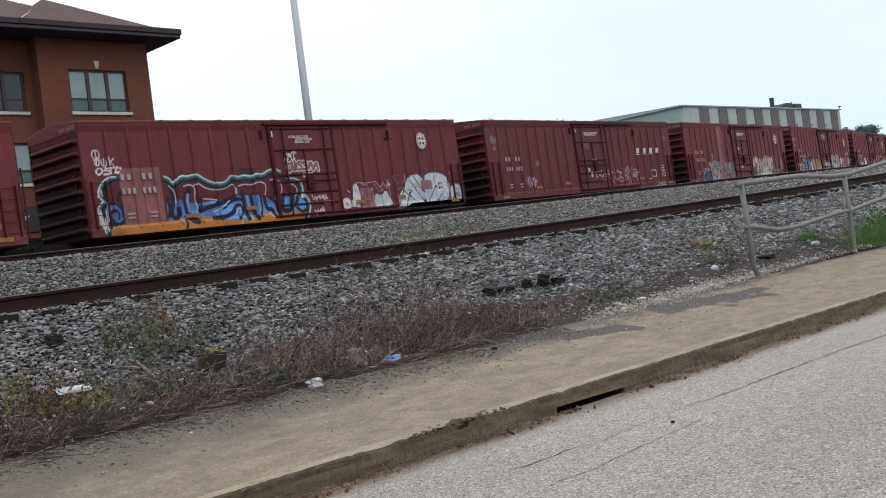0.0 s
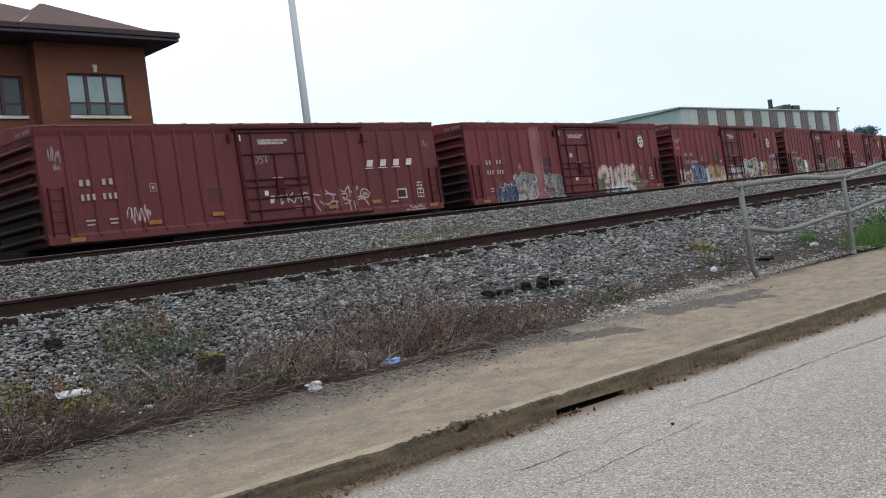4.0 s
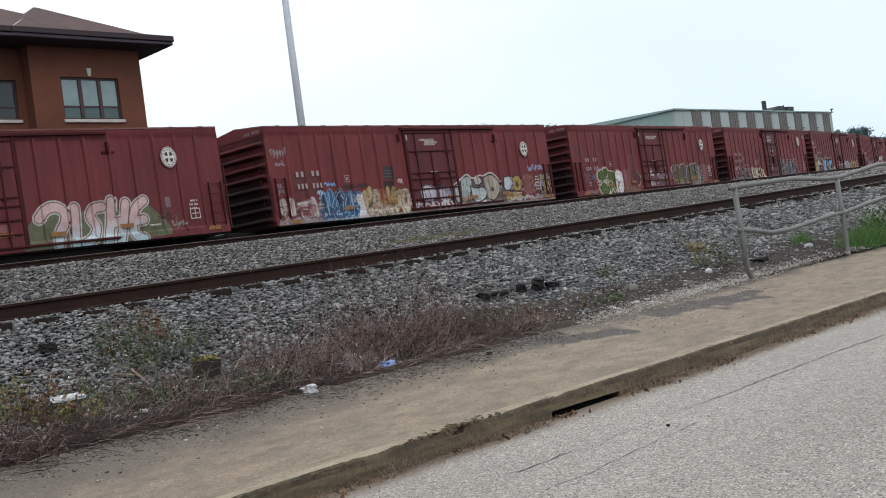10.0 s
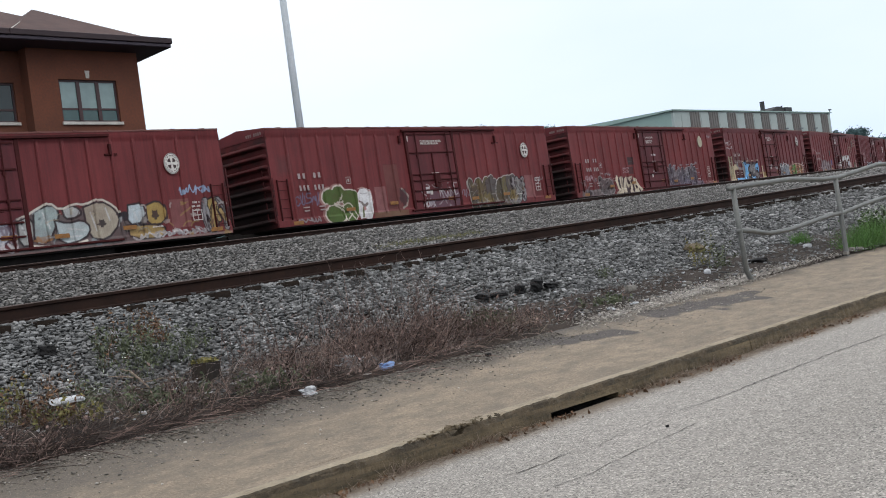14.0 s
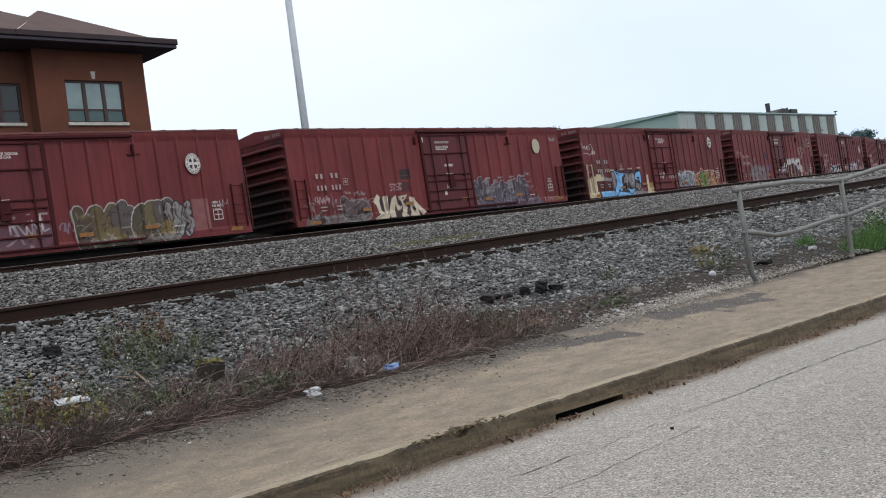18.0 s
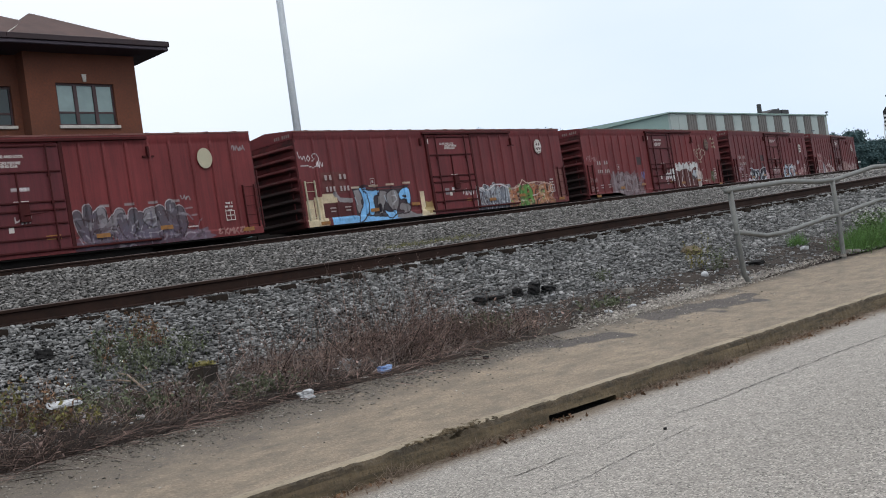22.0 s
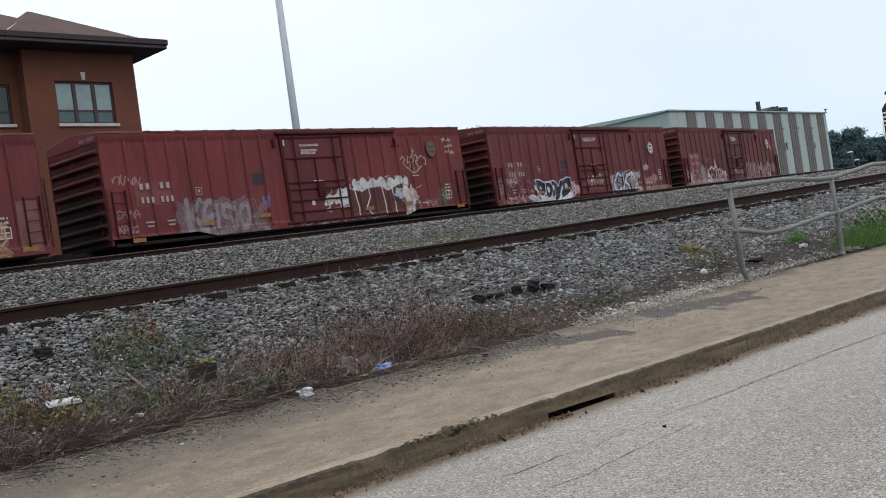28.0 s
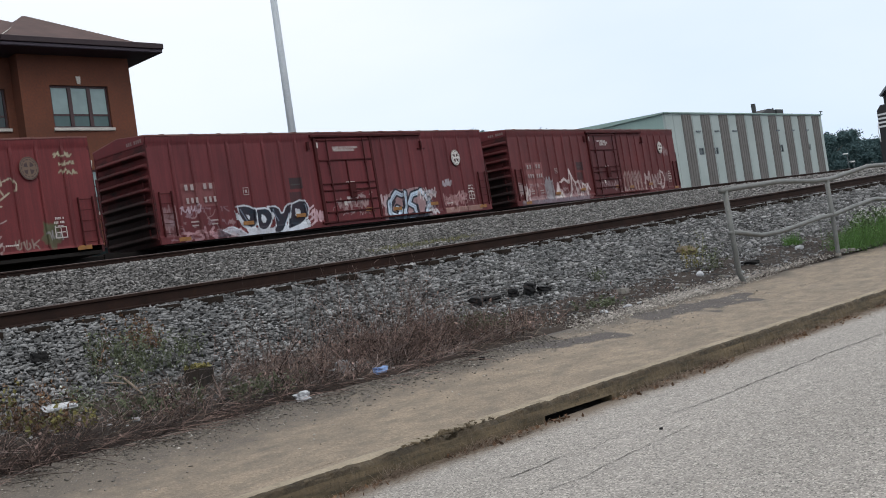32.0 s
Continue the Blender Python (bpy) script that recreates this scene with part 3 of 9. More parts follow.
def car_pose(s):
    """A car whose near end stands s metres along the track."""
    a, b = on_track(s), on_track(s + L_CAR)
    e = (b - a).normalized()
    n = Vector((-e.y, e.x, 0)).normalized()
    k = e.cross(n)
    n2, k2 = n * math.cos(CANT) - k * math.sin(CANT), k * math.cos(CANT) + n * math.sin(CANT)
    m = Matrix((e, n2, k2)).transposed().to_4x4()
    m.translation = a
    return m


def train_at(t):
    """How far along the track the first car's near end is: the train slows down a little."""
    slack = np.interp(t, (0, 3.3, 7.4, 11.5, 14.2, 19.5, 23.7, 28, 32), (-0.01, 0.07, 0.0, -0.04, 0.06, 0.15, -0.09, -0.17, 0.05))
    return 16.808 - 5.58885 * t + 0.0236406 * t * t - 0.00019268 * t ** 3 + float(slack)


# post profile; the recess at its foot is added to draw a dark line
POST = (-0.086, -0.082, -0.050, -0.046, 0.030, 0.046)


def rib_height(x):
    """How far the side posts stand out of the side sheet, with an added groove along each that makes a shaded line."""
    d = x[..., None] - np.array(RIBS)
    d = np.take_along_axis(d, np.argmin(np.abs(d), axis=-1)[..., None], -1)[..., 0]
    return np.interp(d, POST, (0.0, -0.04, -0.04, 0.050, 0.055, 0.0))


def painted_sheet(name, x0, x1, y, ribs, paint, material, lo=SILL, hi=TOP, raised=()):
    """A side sheet of fine cells, carrying the spray paint as an attribute."""
    step = 0.026
    xs = np.linspace(x0, x1, int((x1 - x0) / step) + 1)
    if ribs:
        edges = np.array([c + d for c in RIBS for d in POST])
        xs = np.sort(np.concatenate([xs[np.min(np.abs(xs[:, None] - edges), axis=1) > 0.008], edges]))
    zs = np.concatenate([np.linspace(lo, 3.0, int((3.0 - lo) / step) + 1), np.linspace(3.0, 4.30, 30)[1:], [4.40, 4.46, hi]])
    zs = zs[zs <= hi + 1e-6]
    X, Z = np.meshgrid(xs, zs, indexing="ij")
    if raised:
        # the lower edge steps up over the trucks
        Z = np.maximum(Z, np.interp(X, [p[0] for p in raised], [p[1] for p in raised]))
    Y = np.full_like(X, y)
    if ribs:
        fade = np.interp(Z, (1.12, 1.25, 4.34, 4.42), (0, 1, 1, 0))
        Y = Y - rib_height(X) * fade - np.interp(Z, (4.42, 4.46), (0, 0.03)) - np.interp(Z, (1.0, 1.22, 1.26), (0.035, 0.035, 0.0))
        Y = Y + 0.006 * np.sin(X * 7.5) * np.sin(Z * 2.2)
    v = np.stack([X, Y, Z], -1).reshape(-1, 3)
    n = len(zs)
    i, j = np.meshgrid(np.arange(len(xs) - 1), np.arange(n - 1), indexing="ij")
    if ribs:
        keep = ~((xs[i] > DOOR[0] + 0.1) & (xs[i] < DOOR[1] - 0.13) & (zs[j] < 4.3) & (zs[j] > 1.1))
        i, j = i[keep], j[keep]
    a = (i * n + j).ravel()
    f = np.stack([a, a + n, a + n + 1, a + 1], 1)
    me = array_mesh(name, v, f, material)
    col = paint(X.ravel(), Z.ravel())
    at = me.attributes.new("paint", "FLOAT_COLOR", "POINT")
    at.data.foreach_set("color", col.astype(np.float32).ravel())
    return me


def end_wall_mesh():
    """A pressed steel end with deep horizontal corrugations."""
    g = Geo()
    zs, ys = np.linspace(SILL, 4.42, 110), np.linspace(-HALF, HALF, 15)
    for z in zs:
        w = (z - 1.15) / 0.405
        bulge = max(0.0, math.sin(2 * math.pi * w)) ** 0.8 if 1.15 < z < 4.30 else 0
        for y in ys:
            q = min(1, max(0, (HALF - 0.06 - abs(y)) / 0.12))
            g.v.append((-0.15 * bulge * q, y, z))
    n = len(ys)
    g.f += [(i * n + j, i * n + j + 1, (i + 1) * n + j + 1, (i + 1) * n + j) for i in range(len(zs) - 1) for j in range(n - 1)]
    g.box(-0.03, 0.05, -HALF, -HALF + 0.07, SILL, 4.5)
    g.box(-0.03, 0.05, HALF - 0.07, HALF, SILL, 4.5)
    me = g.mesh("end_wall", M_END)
    # soot and brake dust with painted shade of the car gap, thickest round the middle of the lower half
    at = me.attributes.new("soil_shade", "FLOAT", "POINT")
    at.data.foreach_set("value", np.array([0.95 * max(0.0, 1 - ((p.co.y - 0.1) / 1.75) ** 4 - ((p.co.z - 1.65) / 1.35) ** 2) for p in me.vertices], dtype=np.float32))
    return me


def roof_mesh():
    g = Geo().prism([(-HALF - 0.05, TOP - 0.03), (-HALF - 0.05, TOP + 0.02), (0, 4.90), (HALF + 0.05, TOP + 0.02), (HALF + 0.05, TOP - 0.03)], -0.10, L_CAR, 0)
    for k in range(15):
        x = 0.62 + k * 1.22
        g.prism([(-HALF - 0.07, TOP), (-HALF - 0.07, TOP + 0.032), (0, 4.925), (HALF + 0.07, TOP + 0.032), (HALF + 0.07, TOP), (0, 4.88)], x - 0.06, x + 0.06, 0)
    return g.mesh("roof", M_ROOF)


def wheel_mesh():
    g = Geo()
    ring = [(0.08, 0.42), (0.08, 0.36), (0.03, 0.30), (0.05, 0.10), (-0.03, 0.10), (-0.03, 0.30), (-0.06, 0.36), (-0.06, 0.45), (-0.02, 0.45), (-0.01, 0.42)]
    k, n = len(ring), 24
    for i in range(n):
        w = 2 * math.pi * i / n
        g.v += [(r * math.cos(w), y, r * math.sin(w)) for y, r in ring]
    for i in range(n):
        g.f += [(i * k + j, i * k + (j + 1) % k, ((i + 1) % n) * k + (j + 1) % k, ((i + 1) % n) * k + j) for j in range(k)]
    return g.mesh("wheel", M_UNDER)


def side_frame_mesh():
    ring = [(-1.15, 0.52), (-1.15, 0.36), (-0.62, 0.34), (-0.42, 0.20), (0.42, 0.20), (0.62, 0.34), (1.15, 0.36), (1.15, 0.52), (0.75, 0.60), (0.5, 0.74), (-0.5, 0.74), (-0.75, 0.60)]
    g = Geo().prism([(x, z) for x, z in ring], -0.09, 0.09, 1)
    for x in (-0.89, 0.89):
        g.box(x - 0.13, x + 0.13, -0.15, 0.12, 0.33, 0.55, 0.02)
    for k in range(-2, 3):
        g.tube([(k * 0.13, -0.05, 0.24), (k * 0.13, -0.05, 0.52)], 0.055, 8)
    return g.mesh("side_frame", M_UNDER)


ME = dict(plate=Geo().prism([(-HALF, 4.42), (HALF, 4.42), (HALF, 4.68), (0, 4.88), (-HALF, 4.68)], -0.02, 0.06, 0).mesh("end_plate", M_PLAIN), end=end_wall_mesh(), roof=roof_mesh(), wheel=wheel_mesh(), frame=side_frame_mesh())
ME["far_side"] = Geo().box(-0.09, L_CAR, HALF - 0.06, HALF, SILL, TOP - 0.03).mesh("side_wall", M_PLAIN)
ME["floor"] = Geo().box(0.05, L_CAR - 0.05, -HALF + 0.03, HALF - 0.07, 0.93, 1.04).mesh("floor_pan", M_UNDER)
ME["under"] = Geo().box(0.5, L_CAR - 0.5, -0.42, 0.42, 0.62, 0.94, 0.04).box(4.6, 13.8, -1.25, -1.16, 0.74, 0.94).box(6.8, 8.1, -1.0, -0.5, 0.5, 0.9, 0.05).tube([(10, -0.9, 0.7), (11, -0.9, 0.7)], 0.2, 12).mesh("underframe", M_UNDER)
ME["axle"] = Geo().tube([(0, -0.75, 0), (0, 0.75, 0)], 0.085, 10).mesh("axle", M_UNDER)
ME["bolster"] = Geo().box(-0.2, 0.2, -1.0, 1.0, 0.5, 0.72, 0.05).mesh("bolster", M_UNDER)
ME["coupler"] = Geo().box(-1.02, 0.6, -0.13, 0.13, 0.74, 0.96, 0.04).box(-1.10, -0.78, -0.2, 0.2, 0.70, 1.0, 0.05).mesh("coupler", M_UNDER)
g = Geo()
for x in (0.0, 0.50):
    g.box(x - 0.022, x + 0.022, -0.09, -0.02, 1.22, 2.76, 0.008)
for k in range(5):
    g.tube([(0, -0.07, 1.33 + 0.34 * k), (0.50, -0.07, 1.33 + 0.34 * k)], 0.011, 6)
ME["ladder"] = g.mesh("ladder", M_DARKBAR)
g = Geo()
for k in range(6):
    g.tube([(-0.13, -0.38, 1.3 + 0.36 * k), (-0.13, 0.0, 1.3 + 0.36 * k)], 0.014, 6)
g.box(-0.15, -0.10, -0.42, -0.37, 1.15, 3.3, 0.01).box(-0.15, -0.10, -0.02, 0.03, 1.15, 3.3, 0.01)
ME["end_ladder"] = g.mesh("end_ladder", M_END)
ME["top_track"] = Geo().box(7.42, 13.95, -HALF - 0.14, -HALF - 0.02, 4.50, 4.60, 0.012).mesh("door_track", M_DARKBAR)
ME["low_track"] = Geo().box(7.42, 13.95, -HALF - 0.12, -HALF - 0.02, 1.10, 1.17, 0.012).mesh("door_track", M_DARKBAR)
dy = -HALF - 0.07
ME["v_bar"] = Geo().tube([(0, dy - 0.05, 1.12), (0, dy - 0.05, 4.42)], 0.028, 8).box(-0.05, 0.05, dy - 0.07, dy - 0.01, 2.55, 2.66).box(-0.05, 0.05, dy - 0.07, dy - 0.01, 3.4, 3.5).box(-0.05, 0.05, dy - 0.07, dy - 0.01, 1.4, 1.5).mesh("lock_rod", M_DARKBAR)
ME["h_bar"] = Geo().box(DOOR[0] + 0.12, DOOR[1] - 0.12, dy - 0.035, dy + 0.01, -0.03, 0.03, 0.01).mesh("door_rib", M_DARKBAR)
ME["mid_bar"] = Geo().box(-0.03, 0.03, dy - 0.035, dy + 0.01, 2.64, 3.58, 0.01).mesh("door_rib", M_DARKBAR)
ME["jamb"] = Geo().box(-0.07, 0.07, dy - 0.02, -HALF + 0.02, 1.08, 4.5, 0.01).mesh("door_jamb", M_DARKBAR)
ME["handle"] = Geo().box(-0.17, 0.17, dy - 0.11, dy, 2.05, 2.60, 0.02).tube([(-0.05, dy - 0.13, 2.25), (0.75, dy - 0.13, 2.30)], 0.02, 6).mesh("door_handle", M_DARKBAR)
ME["hook"] = Geo().box(-0.04, 0.04, -HALF - 0.11, -HALF, 3.92, 4.26, 0.01).box(-0.2, 0.25, -HALF - 0.05, -HALF, 3.90, 3.96).mesh("door_stop", M_DARKBAR)
ME["hook2"] = Geo().box(-0.06, 0.06, -HALF - 0.10, -HALF, 4.02, 4.34, 0.02).mesh("door_stop", M_DARKBAR)


def emblem_mesh():
    """A round disc with a dark ring and a cross of four fans."""
    return Geo().prism([(0.31 * math.cos(2 * math.pi * k / 32), 0.36 * math.sin(2 * math.pi * k / 32)) for k in range(32)], -0.004, 0.004, 1).mesh("emblem", M_LOGO)


def emblem_marks():
    """Four dark quarter fields that leave a pale cross, and a thin dark circle round them."""
    g = Geo()
    for q in range(4):
        a = math.pi / 4 + q * math.pi / 2
        c = (0.045 * math.cos(a), 0.05 * math.sin(a))
        arc = [(c[0] + 0.135 * math.cos(a + w), c[1] + 0.155 * math.sin(a + w)) for w in (-0.62, -0.3, 0, 0.3, 0.62)]
        g.prism([c] + arc, -0.008, 0.0, 1)
    for k in range(40):
        w0, w1 = 2 * math.pi * k / 40, 2 * math.pi * (k + 1) / 40
        g.quad(*[(r * 0.86 * math.cos(w), -0.007, r * math.sin(w)) for r, w in ((0.325, w0), (0.345, w0), (0.345, w1), (0.325, w1))])
        if k % 3:
            g.quad(*[(r * 0.86 * math.cos(w), -0.007, r * math.sin(w)) for r, w in ((0.255, w0), (0.285, w0), (0.285, w1), (0.255, w1))])
    return g.mesh("emblem_mark", M_EMARK)


ME["emblem"], ME["mark"] = emblem_mesh(), emblem_marks()
TEXT = {}


def bars(rows):
    """Plain bars that stand for lettering: x, z, width, height."""
    g = Geo()
    for x, z, w, h in rows:
        g.quad((x, 0, z), (x + w, 0, z), (x + w, 0, z + h), (x, 0, z + h))
    return g


def reporting_marks():
    """The car's initials and number, as plain bars."""
    r = []
    for x, z, n in ((1.17, 2.74, 2), (1.98, 2.75, 2), (1.17, 2.28, 3), (1.95, 2.28, 3)):
        w = 0.20 if n == 3 else 0.25
        r += [(x + k * w, z + 0.01, w * 0.52, 0.20) for k in range(n)]
    for x in (1.22, 2.06):
        r += [(x, 1.62, 0.34, 0.05), (x + 0.03, 1.49, 0.27, 0.05)]
    return r


ME["symbol"] = bars([(3.72, 2.45, 0.26, 0.022), (3.72, 2.70, 0.26, 0.022), (3.72, 2.45, 0.022, 0.26), (3.958, 2.45, 0.022, 0.26), (3.80, 2.53, 0.10, 0.11)]).mesh("boxed_symbol", M_MARK)
ME["marks"] = bars(reporting_marks()).mesh("reporting_marks", M_MARK)
ME["data"] = bars([(16.75 + 0.05 * k, 2.12 - 0.13 * j, 0.036, 0.07) for j in range(3) for k in range(7) if (k * 3 + j) % 5] + [(15.1 + 0.06 * k, 1.42, 0.045, 0.05) for k in range(7)]).mesh("data_stencil", M_STENCIL)
ME["box"] = bars([(16.74, 1.53, 0.40, 0.03), (16.74, 1.86, 0.40, 0.03), (16.74, 1.53, 0.03, 0.36), (17.11, 1.53, 0.03, 0.36), (16.80, 1.70, 0.28, 0.03), (16.93, 1.56, 0.03, 0.3)]).mesh("service_stencil", M_STENCIL)
g = Geo()
for k in range(7):
    y, w = -1.38 + 0.115 * k + (0.1 if k > 3 else 0), 0.085
    g.quad((0, y + w, 4.50), (0, y, 4.50), (0, y, 4.62), (0, y + w, 4.62))
for k in range(4):
    y = -0.42 + 0.07 * k
    g.quad((-0.10, y + 0.05, 2.87), (-0.10, y, 2.87), (-0.10, y, 2.93), (-0.10, y + 0.05, 2.93))
ME["end_marks"] = g.mesh("end_stencil", M_FAINT)
YELLOWS = [(0.62, 1.02, 0.5, 0.14), (3.5, 1.36, 0.6, 0.13), (6.1, 1.46, 0.5, 0.14), (11.6, 1.36, 0.5, 0.13), (14.0, 1.43, 0.5, 0.12), (17.4, 1.10, 0.6, 0.13), (9.9, 1.45, 0.45, 0.12)]
ME["yellow"] = bars([(0, 0, 0.5, 0.135)]).mesh("reflector", M_YELLOW)


# ---- spray paint: strokes and fills on the side of a car ----
STROKES = ([[(0, 0.95), (0.1, 0.2), (0.5, 0.0), (0.9, 0.25), (0.8, 0.85)], [(0.45, 0.3), (0.5, 1.1)]],
           [[(0.1, -0.05), (0.0, 0.7), (0.4, 1.0), (0.85, 0.75), (0.95, 0.1)], [(0.2, 0.35), (0.75, 0.5)]],
           [[(0.95, 0.85), (0.25, 1.0), (0.1, 0.6), (0.85, 0.5), (0.8, 0.1), (0.0, 0.05)]],
           [[(0.1, 1.05), (0.25, 0.0)], [(0.95, 1.0), (0.3, 0.45), (0.65, 0.3), (1.0, -0.1)]],
           [[(0.5, 0.05), (0.05, 0.3), (0.15, 0.8), (0.6, 1.0), (0.95, 0.65), (0.8, 0.15), (0.35, -0.05)]],
           [[(-0.1, 0.85), (0.45, 1.0), (1.05, 0.8)], [(0.55, 0.95), (0.4, 0.4), (0.65, 0.0)], [(0.3, 0.1), (0.8, 0.25)]],
           [[(0.9, 0.3), (0.5, 0.0), (0.1, 0.25), (0.5, 0.55), (0.1, 0.85), (0.6, 1.05), (0.95, 0.8)]],
           [[(0.0, 0.1), (0.3, 1.0), (0.55, 0.3), (0.75, 1.05), (1.05, 0.0)]])


def seg_dist(x, z, a, b):
    ax, az, bx, bz = a[0], a[1], b[0], b[1]
    dx, dz = bx - ax, bz - az
    t = np.clip(((x - ax) * dx + (z - az) * dz) / (dx * dx + dz * dz + 1e-9), 0, 1)
    return np.hypot(x - ax - t * dx, z - az - t * dz)


def curved(pts, times=2):
    """Rounds the corners of a polyline, as a moving arm would."""
    for _ in range(times):
        out = [pts[0]]
        for (ax, az), (bx, bz) in zip(pts[:-1], pts[1:]):
            out += [(0.75 * ax + 0.25 * bx, 0.75 * az + 0.25 * bz), (0.25 * ax + 0.75 * bx, 0.25 * az + 0.75 * bz)]
        pts = out + [pts[-1]]
    return pts


class Spray:
    """Layers of paint laid one over the other."""

    def __init__(self, x, z):
        self.x, self.z, self.c = x, z, np.zeros((len(x), 4))
        self.wob = np.array([noise.noise((a * 1.7, b * 1.7, 3.0)) for a, b in zip(x[::1], z[::1])]) if len(x) < 1 else np.sin(x * 5.1 + 2.0 * np.sin(z * 4.3)) * 0.5

    def lay(self, mask, colour, strength=1.0):
        m = np.clip(mask, 0, 1)[:, None] * strength
        a0, a1 = self.c[:, 3:4], m
        out = a1 + a0 * (1 - a1)
        rgb = (np.array(colour)[None] * a1 + self.c[:, :3] * a0 * (1 - a1)) / np.maximum(out, 1e-6)
        self.c = np.concatenate([rgb, out], 1)

    def near(self, x0, x1, z0, z1, pad=0.4):
        return (self.x > x0 - pad) & (self.x < x1 + pad) & (self.z > z0 - pad) & (self.z < z1 + pad)

    def rect(self, x0, x1, z0, z1, colour, strength=1.0, soft=0.02):
        d = np.minimum(np.minimum(self.x - x0, x1 - self.x), np.minimum(self.z - z0, z1 - self.z))
        self.lay(d / soft + 0.5, colour, strength)

    def blob(self, x, z, rx, rz, colour, strength=1.0, soft=0.12, lumps=0.15, k=5, ph=0.0):
        dx, dz = (self.x - x) / rx, (self.z - z) / rz
        w = np.arctan2(dz, dx)
        r = np.hypot(dx, dz) * (1 + lumps * np.sin(k * w + ph) + 0.5 * lumps * np.sin((2 * k + 1) * w + 2 * ph))
        self.lay((1 - r) / soft + 0.5, colour, strength)

    def cloud(self, x0, x1, z0, z1, colour, strength=1.0, bumps=6, seed=1):
        """A fill with a scalloped top edge."""
        r = random.Random(seed)
        ph, p2 = r.uniform(0, 6), r.uniform(0, 6)
        q = (self.x - x0) / (x1 - x0)
        top = z0 + (z1 - z0) * (0.80 + 0.17 * np.abs(np.sin(q * math.pi * bumps + ph)) + 0.03 * np.sin(q * 17 + p2))
        d = np.minimum(np.minimum(self.x - x0 - 0.08 * np.sin(self.z * 9 + ph), x1 - self.x - 0.08 * np.sin(self.z * 7)), np.minimum(self.z - z0, top - self.z))
        self.lay(d / 0.03 + 0.5, colour, strength)

    def shape(self, pts, colour, strength=1.0, rim=None, r=0.02):
        """A filled outline with straight sides."""
        inside = np.zeros(len(self.x), bool)
        for (ax, az), (bx, bz) in zip(pts, pts[1:] + pts[:1]):
            if az != bz:
                inside ^= ((az > self.z) != (bz > self.z)) & (self.x < ax + (self.z - az) * (bx - ax) / (bz - az))
        self.lay(inside.astype(float), colour, strength)
        if rim:
            self.line(pts + pts[:1], r, rim, strength)

    def form(self, pts, colour, rim=None, r=0.03, rounds=1, strength=1.0):
        """A filled form with rounded corners and an outline."""
        loop = curved(pts + pts[:1], rounds)[:-1]
        self.shape(loop, colour, strength, rim, r)

    def line(self, pts, r, colour, strength=1.0, fade=None):
        k = self.near(min(p[0] for p in pts), max(p[0] for p in pts), min(p[1] for p in pts), max(p[1] for p in pts))
        if not k.any():
            return
        d = np.full(len(self.x), 9.0)
        for a, b in zip(pts[:-1], pts[1:]):
            d[k] = np.minimum(d[k], seg_dist(self.x[k], self.z[k], a, b))
        self.lay((r - d) / 0.018 + 0.5, colour, strength)
        if fade:
            self.lay(np.clip((r - d) / 0.018 + 0.5, 0, 1) * np.clip((fade[1] - self.z) / (fade[1] - fade[0]), 0, 1), fade[2], strength)

    def text(self, n, x0, z0, w, h, fill, r, outline=None, ro=0.0, slant=0.1, seed=0, strength=1.0):
        """A quick tag: n joined hand strokes that spell nothing."""
        rnd = random.Random(seed * 31 + n)
        cw = w / n
        polys = []
        for i in range(n):
            dz = rnd.uniform(-0.12, 0.12) * h
            for pl in STROKES[rnd.randrange(len(STROKES))]:
                polys.append(curved([(x0 + i * cw + cw * (0.05 + p * 0.9) + rnd.uniform(-0.1, 0.1) * cw + slant * q * h, z0 + dz + q * h * rnd.uniform(0.9, 1.1)) for p, q in pl], 1))
        for rad, c in ((ro, outline), (r, fill)):
            if c:
                for pl in polys:
                    self.line(pl, rad, c, strength)

    def wild(self, x0, x1, z0, z1, n, fills, outline, rim=None, seed=0, r=0.13, ro=0.04, rw=0.05, foot=None, cuts=3, shine=None, strength=1.0, jag=0.1, angular=False):
        """Fat interlocking forms: a pale rim round all, then each form with its outline, its fill, a second colour towards the foot, inner lines."""
        rnd = random.Random(seed * 17 + n)
        cw, h = (x1 - x0) / n, z1 - z0
        forms = []
        for k in range(n):
            a, up = x0 + k * cw, rnd.uniform(0.88, 1.08)
            fs = []
            for pl in STROKES[rnd.randrange(len(STROKES))]:
                fs.append(curved([(a + cw * (-0.05 + 1.1 * p + rnd.uniform(-jag, jag)), z0 + r * 0.7 + (h - 1.4 * r) * up * (q + rnd.uniform(-jag, jag) * 0.6)) for p, q in pl], 0 if angular else 1))
            if rnd.random() < 0.6:
                q = rnd.uniform(0.1, 0.9)
                fs.append([(a + cw * rnd.uniform(0.1, 0.5), z0 + h * q), (a + cw * rnd.uniform(0.7, 1.25), z0 + h * (q + rnd.uniform(-0.2, 0.2)))])
            forms.append((fs, fills[k % len(fills)], rnd.uniform(0.8, 1.15)))
        if rim:
            for fs, _, w in forms:
                for pl in fs:
                    self.line(pl, r * w + ro + rw, rim, strength)
